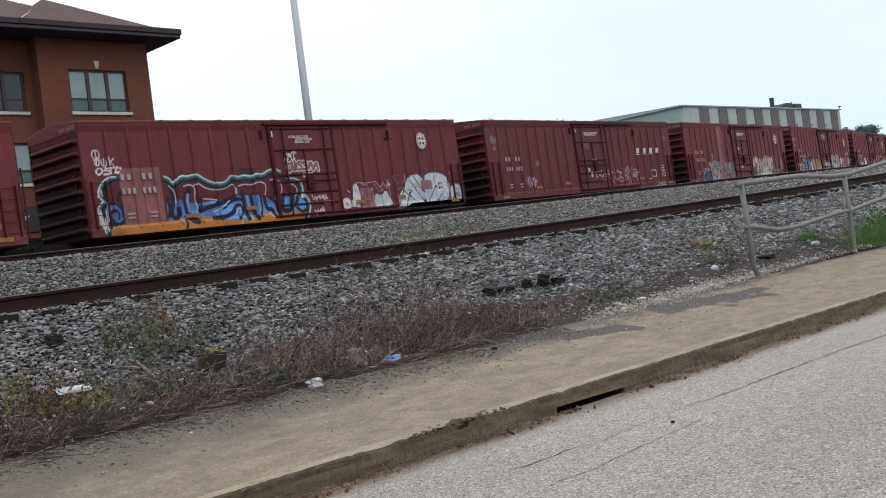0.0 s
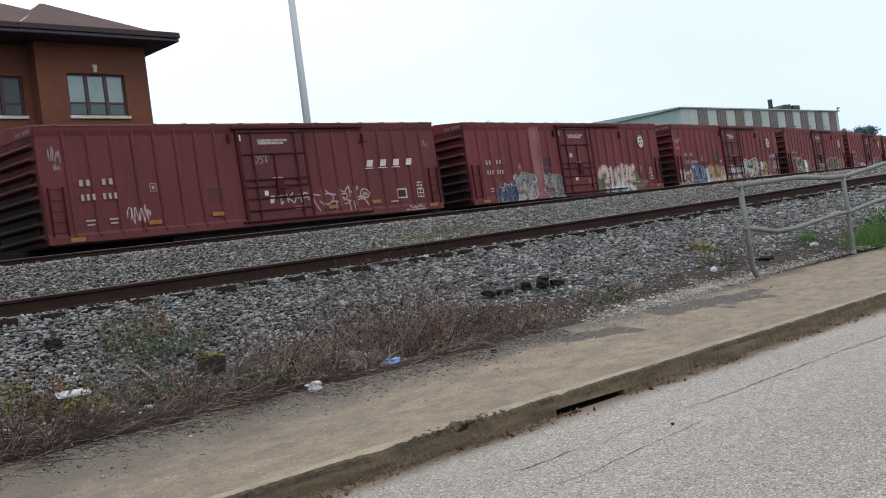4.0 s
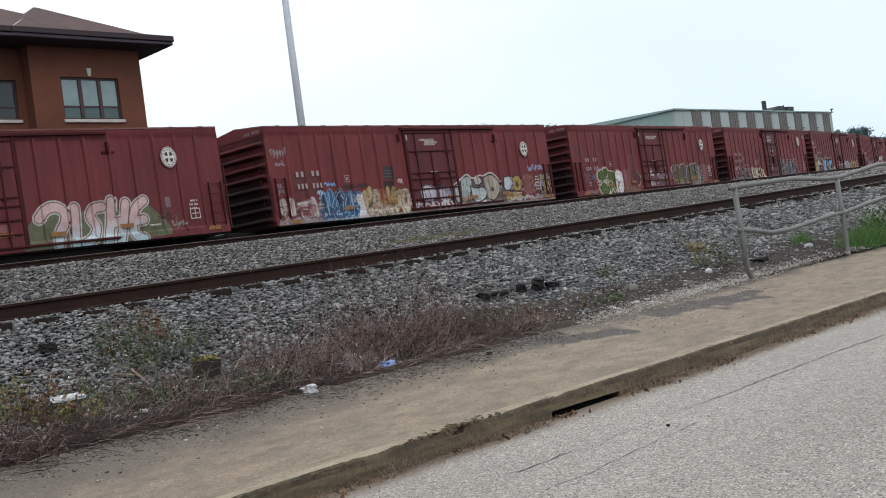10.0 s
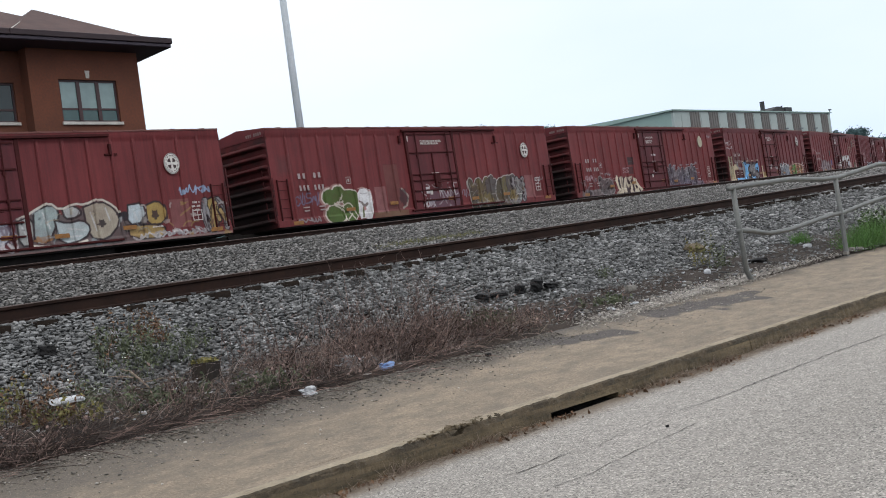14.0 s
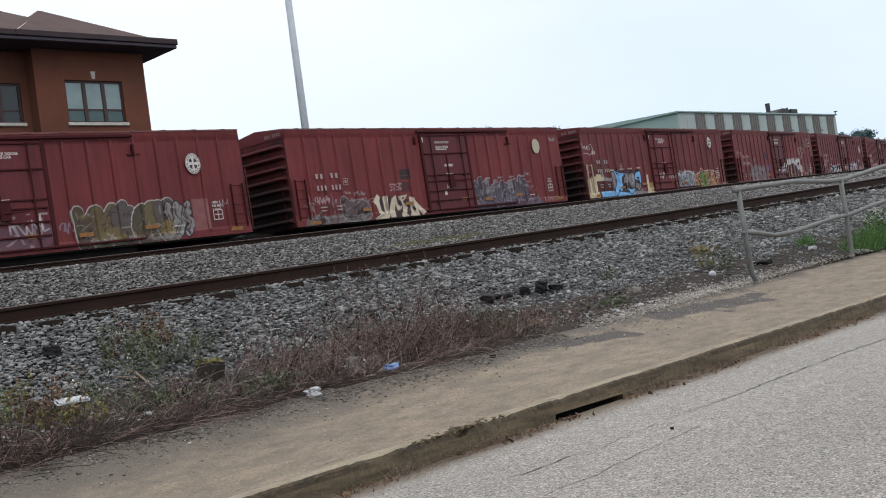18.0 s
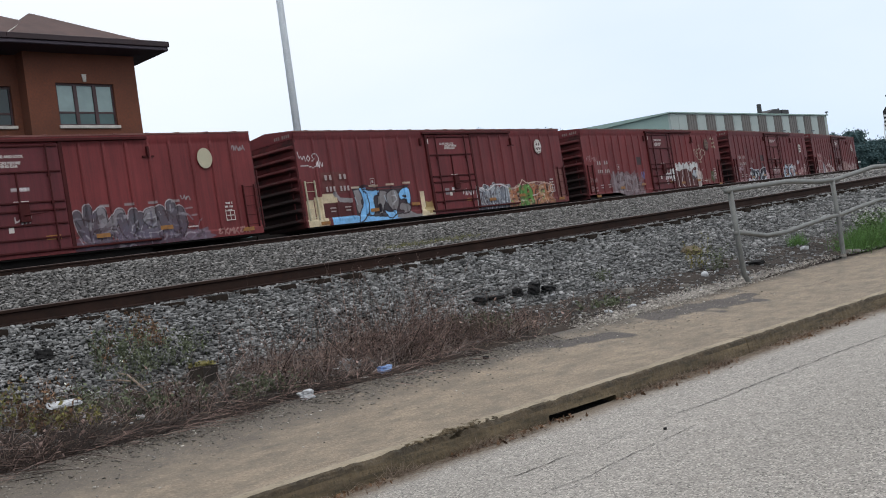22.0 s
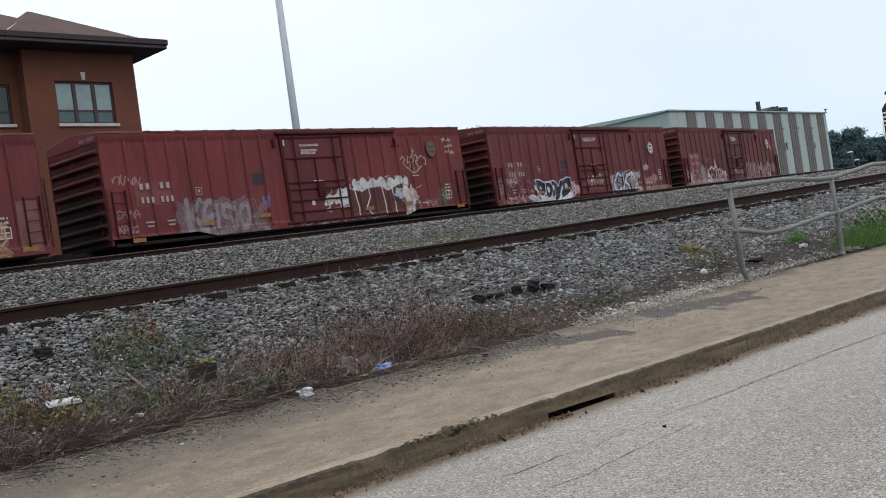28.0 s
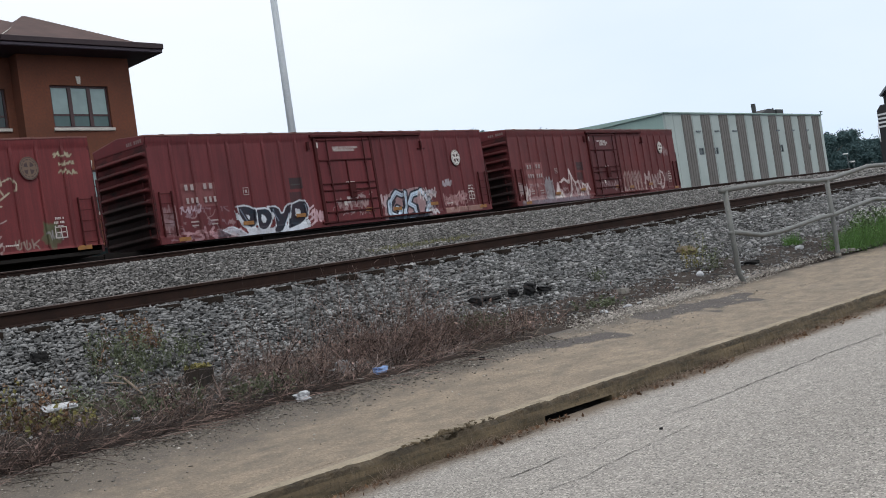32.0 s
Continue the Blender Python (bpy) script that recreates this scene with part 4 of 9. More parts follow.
        for fs, c, w in forms:
            for pl in fs:
                self.line([(p + 0.5 * ro, q - 0.8 * ro) for p, q in pl], r * w + 1.5 * ro, outline, strength)
            for pl in fs:
                self.line(pl, r * w, c, strength, (z0 + 0.15 * h, z0 + 0.6 * h, foot) if foot else None)
            for _ in range(cuts):
                pl = rnd.choice(fs)
                i = rnd.randrange(len(pl) - 1)
                (ax, az), (bx, bz) = pl[i], pl[i + 1]
                o = rnd.uniform(-0.6, 0.6) * r
                self.line([(ax + o, az + o * 0.5), (bx + o * 0.3, bz - o * 0.4)], rnd.uniform(0.012, 0.024), shine if shine and rnd.random() < 0.5 else outline, 0.85 * strength)

    def clutter(self, x0, x1, z0, z1, colours, n, seed, size=0.22, strength=0.8):
        """Older layers showing through: short strokes, hooks and patches crowded into a strip."""
        rnd = random.Random(seed)
        for _ in range(n):
            x, z, c = rnd.uniform(x0, x1), z0 + (z1 - z0) * rnd.random() ** 1.25, rnd.choice(colours)
            a, l = rnd.uniform(0, 3.14), size * rnd.uniform(0.4, 1.4)
            if rnd.random() < 0.25:
                self.blob(x, z, l * 0.6, l * 0.4, c, strength * rnd.uniform(0.5, 1), 0.25, 0.2, rnd.randint(2, 5), rnd.uniform(0, 6))
            else:
                b = a + rnd.uniform(-1.2, 1.2)
                pts = [(x, z), (x + l * math.cos(a), z + l * math.sin(a)), (x + l * (math.cos(a) + math.cos(b)), z + l * (math.sin(a) + math.sin(b)))]
                self.line(curved([(p, min(max(q, z0), z1)) for p, q in pts], 1), rnd.uniform(0.010, 0.032), c, strength * rnd.uniform(0.6, 1))

    def worn(self, seed=0):
        """The paint has faded and flaked unevenly, more so along the posts."""
        n1 = np.sin(self.x * 2.1 + seed) * np.sin(self.z * 3.3 + 0.7 * seed) + 0.6 * np.sin(self.x * 9.7 + 2 * self.z) * np.sin(self.z * 13.1 - self.x * 3.0)
        n2 = np.random.RandomState(seed).uniform(0, 1, len(self.x))
        self.c[:, 3] *= np.clip(0.93 + 0.06 * n1 - 0.16 * (n2 > 0.86), 0, 1)
        deep = np.clip((self.c[:, :3].mean(axis=1) / 0.20 + 1e-6) ** 0.3, 0.6, 1.18)
        self.c[:, :3] *= ((1 + 0.10 * n1 + 0.14 * (n2 - 0.5)) * deep)[:, None]

    def scribble(self, x0, z0, w, h, colour, r=0.02, n=14, seed=0, strength=0.9):
        """Loops and hooks of a quick tag, in two or three strokes."""
        rnd = random.Random(seed)
        n = int(n * 1.5)
        pts = [(x0 + w * min(1, max(0, (k + rnd.uniform(-2.2, 2.2)) / n)), z0 + h * (0.5 + 0.5 * math.sin(k * 2.2 + rnd.uniform(-0.8, 0.8)) * rnd.uniform(0.4, 1.0))) for k in range(n)]
        cut = max(4, n // 3)
        for i in range(0, n - 3, cut):
            self.line(curved(pts[i:i + cut + 1]), r * rnd.uniform(0.7, 1.05), colour, strength)

    def piece(self, x0, x1, z0, z1, fill, outline, accent, letters=6, seed=0, r=0.14, ro=0.20):
        """Tangled fat letters: nobody can read them."""
        rnd = random.Random(seed)
        cw = (x1 - x0) / letters
        for k in range(letters):
            a = x0 + k * cw
            pl = [(a + cw * rnd.uniform(0.05, 1.0), z0 + (z1 - z0) * q) for q in (0.08, rnd.uniform(0.3, 0.5), rnd.uniform(0.55, 0.75), 0.92)]
            pl2 = [(a + cw * rnd.uniform(-0.1, 0.5), z0 + (z1 - z0) * rnd.uniform(0.2, 0.8)), (a + cw * rnd.uniform(0.5, 1.1), z0 + (z1 - z0) * rnd.uniform(0.2, 0.9))]
            self.line(pl, ro, outline)
            self.line(pl2, ro, outline)
            self.line(pl, r, fill if k % 2 else accent)
            self.line(pl2, r * 0.85, accent if k % 3 == 0 else fill)
            self.line([(p[0] - 0.04, p[1] + 0.03) for p in pl], 0.022, outline, 0.8)


WHT, GRY, BLK, NAVY, BLU, SKY, TEAL, ORG = (0.56, 0.54, 0.55), (0.25, 0.24, 0.25), (0.02, 0.02, 0.03), (0.014, 0.030, 0.062), (0.045, 0.17, 0.44), (0.16, 0.40, 0.68), (0.02, 0.15, 0.17), (0.46, 0.17, 0.03)
CRM, PNK, OLV, GRN, PATCH, LIL, PALE = (0.52, 0.44, 0.30), (0.40, 0.20, 0.19), (0.12, 0.15, 0.05), (0.07, 0.24, 0.05), (0.255, 0.105, 0.105), (0.15, 0.115, 0.155), (0.36, 0.42, 0.48)
OXIDE, DARK = (0.10, 0.026, 0.024), (0.028, 0.030, 0.034)


def plates(s, lower=True):
    """The two dark painted-out squares beside the door."""
    s.rect(6.06, 6.68, 2.55, 2.98, DARK, 0.85)
    s.rect(6.12, 6.62, 2.70, 2.74, (0.08, 0.085, 0.09), 0.7)
    if lower:
        s.rect(5.98, 6.60, 2.03, 2.44, DARK, 0.7)


def g_plain(s):
    plates(s)
    s.scribble(14.2, 1.2, 3.4, 0.8, GRY, 0.02, 16, 3, 0.6)


def g_a(s):
    plates(s, False)
    # the long piece: teal and white halo, red tops, blue middle, orange foot
    INK, MAROON, MID = (0.008, 0.014, 0.030), (0.125, 0.020, 0.030), (0.055, 0.17, 0.42)
    halo = [(2.87, 2.72), (3.07, 2.65), (3.17, 2.47), (3.35, 2.60), (3.58, 2.72), (3.81, 2.68), (4.08, 2.74), (4.28, 2.71), (4.50, 2.57), (4.79, 2.43), (5.14, 2.38), (5.45, 2.44), (5.67, 2.66), (5.93, 2.56), (6.25, 2.63), (6.57, 2.56), (6.80, 2.67), (7.11, 2.62), (7.40, 2.77), (7.68, 2.80), (7.93, 2.69)]
    right = [(8.10, 2.50), (8.50, 2.47), (8.75, 2.33), (8.82, 2.09), (8.77, 1.88), (8.95, 1.76), (9.06, 1.58), (9.06, 1.28), (8.92, 1.0)]
    left = [(1.10, 2.83), (0.87, 2.82), (0.64, 2.70), (0.47, 2.51), (0.40, 2.33), (0.45, 2.15), (0.56, 2.05)]
    low = [(0.56, 2.05), (0.38, 1.93), (0.30, 1.74), (0.37, 1.52), (0.47, 1.29), (0.46, 1.05)]
    roof = halo + right[:4]
    under = np.interp(s.x, [q[0] for q in roof], [q[1] for q in roof])
    wave = np.interp(s.x, (2.71, 3.19, 3.86, 4.56, 5.31, 5.83, 6.60, 7.36, 8.47), (1.88, 2.05, 1.89, 1.87, 1.93, 2.04, 2.00, 1.85, 1.90))
    foot = np.interp(s.x, (0.55, 1.31, 2.61, 3.53, 4.24, 5.18, 5.93, 7.0, 7.8, 8.9), (1.36, 1.32, 1.32, 1.39, 1.38, 1.21, 1.18, 1.35, 1.24, 1.33))
    body = (s.x > 2.80) & (s.x < 8.95)
    s.lay(np.where(body, (under - s.z) / 0.03, -1), MAROON)
    s.lay(np.where(body & (s.z < under - 0.12), (wave - s.z) / 0.06, -1), MID)
    s.lay(np.where(body & (s.z < under - 0.12), (wave - 0.15 - s.z) / 0.25, -1) * (0.5 + 0.5 * np.sin(s.x * 3.7)), (0.11, 0.30, 0.60), 0.8)
    s.lay(np.where((s.x > 0.42) & (s.x < 9.05), (foot - s.z) / 0.03, -1), ORG)
    s.form([(0.75, 2.75), (1.16, 2.70), (1.16, 2.05), (0.85, 1.98), (0.55, 2.15), (0.50, 2.45)], MAROON)
    s.form([(0.45, 1.95), (0.85, 2.05), (1.15, 1.8), (1.15, 1.35), (0.55, 1.34), (0.40, 1.65)], MID, INK, 0.05)
    s.line(curved([(0.75, 1.42), (0.62, 1.62), (0.78, 1.82), (0.98, 1.72), (0.92, 1.52)]), 0.05, INK)
    s.line(curved([(1.10, 2.35), (0.98, 2.2), (1.12, 2.0), (1.12, 1.6)]), 0.06, INK)
    # fat dark forms and the pale edges along them
    for pts, r in (([(3.02, 2.38), (3.14, 2.18), (3.07, 1.86), (2.95, 1.56), (3.07, 1.36), (3.27, 1.46), (3.26, 1.69)], 0.085), ([(3.80, 2.30), (3.58, 2.02), (3.60, 1.77), (3.62, 1.48), (3.79, 1.27), (3.99, 1.22)], 0.11),
                   ([(4.14, 1.58), (4.66, 1.70), (5.17, 1.81), (5.66, 1.97)], 0.085), ([(4.68, 1.28), (5.19, 1.27), (5.62, 1.46)], 0.08), ([(5.58, 1.51), (5.76, 1.70), (5.98, 1.60), (5.98, 1.36), (5.80, 1.2)], 0.055),
                   ([(6.05, 2.08), (6.10, 1.47), (6.20, 1.16)], 0.09), ([(6.42, 1.98), (6.47, 1.32), (6.64, 1.13)], 0.085), ([(7.02, 1.88), (7.10, 1.41), (7.32, 1.46), (7.42, 1.22)], 0.075),
                   ([(7.86, 1.88), (7.72, 1.45), (7.95, 1.26), (8.24, 1.45), (8.34, 1.9)], 0.10), ([(8.45, 2.1), (8.62, 1.75), (8.40, 1.5)], 0.07), ([(3.45, 1.42), (3.55, 1.2), (3.5, 1.02)], 0.05), ([(7.45, 2.4), (7.62, 2.1), (7.45, 1.9)], 0.04), ([(2.86, 2.1), (2.95, 1.8), (2.86, 1.45)], 0.06), ([(4.15, 1.95), (4.25, 1.75), (4.1, 1.6)], 0.06), ([(5.35, 1.75), (5.75, 1.9), (6.0, 1.85)], 0.06), ([(6.85, 2.0), (6.88, 1.5), (6.8, 1.2)], 0.05), ([(7.3, 1.85), (7.55, 1.7), (7.6, 1.35)], 0.07), ([(8.5, 1.4), (8.75, 1.2), (8.9, 1.3)], 0.06), ([(5.0, 1.6), (5.4, 1.62)], 0.04)):
        s.line(curved(pts), r, INK)
    for pts, r in (([(3.72, 2.15), (3.66, 1.98), (3.70, 1.6)], 0.055), ([(4.85, 1.42), (5.25, 1.50), (5.52, 1.68)], 0.06), ([(4.3, 1.80), (4.8, 1.84)], 0.05), ([(6.26, 1.95), (6.30, 1.5)], 0.05), ([(6.75, 1.95), (6.80, 1.45)], 0.055), ([(8.02, 1.75), (8.0, 1.5), (8.12, 1.45)], 0.045)):
        s.line(curved(pts), r, (0.10, 0.28, 0.58))
    for pts in ([(4.03, 2.47), (4.25, 2.52), (4.46, 2.35), (4.88, 2.25), (5.37, 2.29), (5.66, 2.45), (5.79, 2.35), (5.79, 2.08)], [(4.34, 1.98), (4.91, 1.91)], [(5.89, 2.34), (6.21, 2.41), (6.53, 2.35), (6.81, 2.46), (7.10, 2.43), (7.22, 2.28), (7.09, 1.97)],
                [(7.42, 2.50), (7.62, 2.54), (7.85, 2.38), (7.90, 2.15), (7.78, 1.93)], [(3.60, 2.45), (3.90, 2.52), (4.08, 2.33), (3.96, 1.98), (4.09, 1.64), (3.91, 1.46)], [(3.0, 2.5), (3.22, 2.28), (3.20, 1.9)], [(5.66, 1.38), (5.80, 1.60), (5.92, 1.45), (5.86, 1.0)],
                [(8.2, 2.32), (8.5, 2.28), (8.64, 2.05), (8.5, 1.85)], [(3.3, 1.35), (3.42, 1.2), (3.48, 1.4)], [(4.72, 1.5), (5.1, 1.62), (5.45, 1.85)], [(6.3, 1.3), (6.35, 1.1)], [(7.2, 1.3), (7.35, 1.15)]):
        s.line(curved(pts), 0.020, (0.46, 0.46, 0.50), 0.9)
    for pts in (halo, right, left, low):
        up = [(a, b + 0.055) for a, b in pts] if pts is halo else [(a + 0.055, b + 0.02) for a, b in pts] if pts is right else [(a - 0.045, b + 0.03) for a, b in pts]
        s.line(curved(pts, 1), 0.105, INK)
        s.line(curved(up, 1), 0.062, (0.018, 0.135, 0.155))
        s.line(curved([(a, b + 0.02) for a, b in up], 1), 0.028, (0.07, 0.26, 0.27))
        s.line(curved([(2 * c - e, 2 * d - f) for (c, d), (e, f) in zip(up, pts)], 1), 0.024, (0.42, 0.56, 0.56))
    s.rect(1.16, 2.72, 1.30, 3.16, PATCH)
    s.line([(2.0, 1.3), (2.0, 3.16)], 0.02, OXIDE, 0.6)
    # small tags
    s.line([(0.42 + 0.13 * math.cos(k * 0.45), 3.62 + 0.16 * math.sin(k * 0.45)) for k in range(15)], 0.022, WHT)
    s.line([(0.42, 3.46), (0.42, 3.78)], 0.018, WHT)
    s.text(3, 0.3, 3.25, 0.75, 0.24, WHT, 0.022, seed=1)
    s.text(3, 0.3, 2.98, 0.95, 0.22, WHT, 0.030, seed=2)
    s.text(1, 0.28, 2.28, 0.2, 0.25, WHT, 0.02)
    s.scribble(0.25, 1.0, 0.35, 1.1, WHT, 0.022, 9, 4)
    s.text(3, 8.16, 3.16, 0.62, 0.32, WHT, 0.026, seed=3)
    s.text(6, 8.25, 2.78, 1.6, 0.32, PATCH, 0.05, WHT, 0.085, seed=4)
    s.rect(9.0, 9.45, 2.52, 2.66, WHT, 0.8)
    s.scribble(9.3, 1.55, 0.85, 0.35, WHT, 0.025, 16, 6)
    s.scribble(9.35, 0.98, 0.6, 0.45, WHT, 0.025, 14, 7)
    # the pale fills
    SILV, EDGE = (0.42, 0.46, 0.50), (0.10, 0.10, 0.13)
    s.form([(10.86, 1.50), (11.12, 1.66), (11.36, 1.58), (11.40, 1.20), (10.92, 1.20)], (0.48, 0.47, 0.48), None, 0.02)
    s.form([(11.40, 1.25), (11.55, 2.05), (11.78, 2.22), (11.92, 1.95), (11.95, 1.2)], (0.46, 0.48, 0.50))
    s.form([(12.72, 1.18), (12.75, 1.75), (13.1, 1.62), (13.45, 1.85), (13.62, 1.5), (13.80, 1.22), (13.2, 1.15)], SILV)
    s.line([(11.8, 2.2), (12.3, 2.16), (12.9, 2.20), (13.1, 1.95), (13.3, 2.15), (13.5, 1.9), (13.62, 2.25), (13.66, 1.6)], 0.018, (0.36, 0.32, 0.34), 0.9)
    s.line([(12.8, 2.1), (13.05, 1.75), (13.3, 1.9)], 0.016, (0.42, 0.25, 0.32), 0.9)
    s.rect(11.97, 12.72, 1.14, 1.98, PATCH)
    s.form([(14.05, 1.12), (14.10, 1.50), (14.55, 1.92), (14.86, 2.36), (15.65, 2.42), (15.78, 1.95), (15.75, 1.15), (14.87, 1.0)], (0.44, 0.50, 0.54), EDGE, 0.022)
    s.form([(15.78, 1.10), (15.80, 2.30), (16.26, 2.46), (16.98, 2.41), (17.40, 2.16), (17.38, 1.12)], (0.43, 0.50, 0.55), EDGE, 0.022)
    s.form([(17.36, 1.12), (17.38, 1.66), (17.62, 1.86), (18.20, 1.88), (18.22, 1.15)], (0.42, 0.49, 0.54), EDGE, 0.020)
    for a, b, c, d in ((14.15, 1.2, 14.75, 2.2), (14.5, 1.05, 15.0, 1.9), (14.9, 2.2, 15.75, 1.15), (15.2, 2.3, 15.75, 1.6), (15.9, 1.15, 16.6, 1.9), (16.4, 1.12, 16.9, 1.5), (14.3, 1.9, 15.1, 1.3), (17.5, 1.2, 17.9, 1.5)):
        s.line([(a, b), (c, d)], 0.026, (0.035, 0.035, 0.05))
    for k in range(9):
        s.line([(15.95 + 0.25 * k, 1.15), (16.0 + 0.25 * k, 1.7 + 0.3 * math.sin(k * 2.0))], 0.014, (0.20, 0.27, 0.36), 0.8)
    s.rect(15.62, 16.30, 1.72, 2.12, PATCH, 0.85)
    s.rect(16.62, 17.05, 1.62, 2.10, (0.60, 0.60, 0.60), 0.95)
    s.rect(16.70, 16.97, 1.70, 2.02, (0.06, 0.06, 0.07), 0.9)
    s.line([(16.6, 1.86), (17.05, 1.86)], 0.02, (0.6, 0.6, 0.6))
    s.line([(16.83, 1.65), (16.83, 2.08)], 0.02, (0.6, 0.6, 0.6))
    s.clutter(10.8, 13.8, 1.1, 2.1, ((0.46, 0.48, 0.50), (0.20, 0.26, 0.32), (0.03, 0.025, 0.03)), 26, 2, 0.16, 0.7)
    s.clutter(14.1, 18.0, 1.1, 2.4, ((0.44, 0.50, 0.54), (0.16, 0.22, 0.30), (0.03, 0.025, 0.03), (0.30, 0.18, 0.26)), 40, 3, 0.2, 0.65)


def g_b(s):
    s.rect(-0.2, 18.5, 0.9, 4.75, (0.100, 0.030, 0.034), 0.55)
    s.rect(6.05, 6.75, 1.95, 2.42, OXIDE, 0.7)
    s.rect(6.05, 6.75, 2.36, 2.42, DARK, 0.6)
    s.text(2, 0.28, 3.55, 0.4, 0.4, GRY, 0.02)
    s.scribble(0.4, 3.2, 0.25, 0.35, GRY, 0.018, 8, 2)
    s.scribble(2.75, 1.4, 0.9, 0.75, WHT, 0.016, 16, 3, 0.75)
    s.text(3, 8.25, 3.25, 0.7, 0.3, GRY, 0.02, seed=2)
    s.rect(8.55, 8.72, 2.05, 2.22, WHT)
    s.rect(8.8, 8.98, 1.85, 2.02, WHT)
    s.text(4, 9.1, 1.72, 1.6, 0.32, WHT, 0.02, seed=6)
    tag = (0.42, 0.36, 0.34)
    for pts in ([(10.74, 2.02), (10.97, 1.96), (11.28, 1.92)],
                [(10.89, 1.97), (10.97, 1.67), (11.20, 1.34)],
                [(11.59, 2.11), (11.78, 1.94), (12.10, 1.91)],
                [(11.51, 1.95), (11.82, 1.97), (11.98, 1.83), (11.90, 1.67), (11.67, 1.54), (11.40, 1.58), (11.24, 1.69)],
                [(11.90, 1.64), (12.10, 1.66), (12.21, 1.61)],
                [(12.10, 1.64), (12.08, 1.31)],
                [(12.37, 2.06), (12.60, 1.97), (12.80, 2.21), (12.87, 1.99), (12.99, 1.96)],
                [(12.87, 2.18), (12.86, 1.80)],
                [(12.41, 1.90), (12.68, 1.92), (12.74, 1.78), (12.52, 1.67), (12.46, 1.79), (12.68, 1.66), (12.87, 1.62), (12.72, 1.54), (12.52, 1.52)],
                [(12.80, 1.54), (12.83, 1.27)],
                [(13.03, 1.61), (13.08, 1.29)],
                [(13.36, 2.17), (13.26, 2.13), (13.36, 2.07), (13.24, 2.04)],
                [(13.57, 2.05), (13.84, 2.02), (13.98, 1.85), (13.88, 1.72), (13.65, 1.70), (13.44, 1.76), (13.49, 1.95), (13.57, 2.05)],
                [(13.57, 1.78), (13.65, 1.91), (13.70, 1.78), (13.77, 1.90), (13.86, 1.79)],
                [(13.26, 1.74), (13.46, 1.77), (13.67, 1.69)],
                [(13.26, 1.63), (13.46, 1.68), (13.69, 1.62), (13.84, 1.40)]):
        s.line(pts, 0.023, tag, 0.9)
    s.line([(10.71, 2.21), (10.76, 1.51)], 0.045, (0.26, 0.12, 0.12), 0.55)
    s.line([(11.37, 2.19), (11.42, 1.49)], 0.045, (0.26, 0.12, 0.12), 0.55)
    s.line([(12.26, 2.17), (12.31, 1.47)], 0.045, (0.26, 0.12, 0.12), 0.55)
    s.line([(13.11, 2.15), (13.16, 1.45)], 0.045, (0.26, 0.12, 0.12), 0.55)
    s.scribble(16.2, 1.03, 0.9, 0.24, tag, 0.02, 10, 6, 0.9)
    s.line([(15.95, 1.04), (16.2, 1.05)], 0.02, tag)
    s.line([(16.3, 1.03), (17.15, 1.04)], 0.02, tag)
    s.scribble(17.55, 3.55, 0.3, 0.5, GRY, 0.025, 8, 5, 0.5)
    s.rect(15.6, 16.15, 1.55, 1.95, WHT, 0.9)
    s.rect(15.66, 16.09, 1.60, 1.90, BLK)


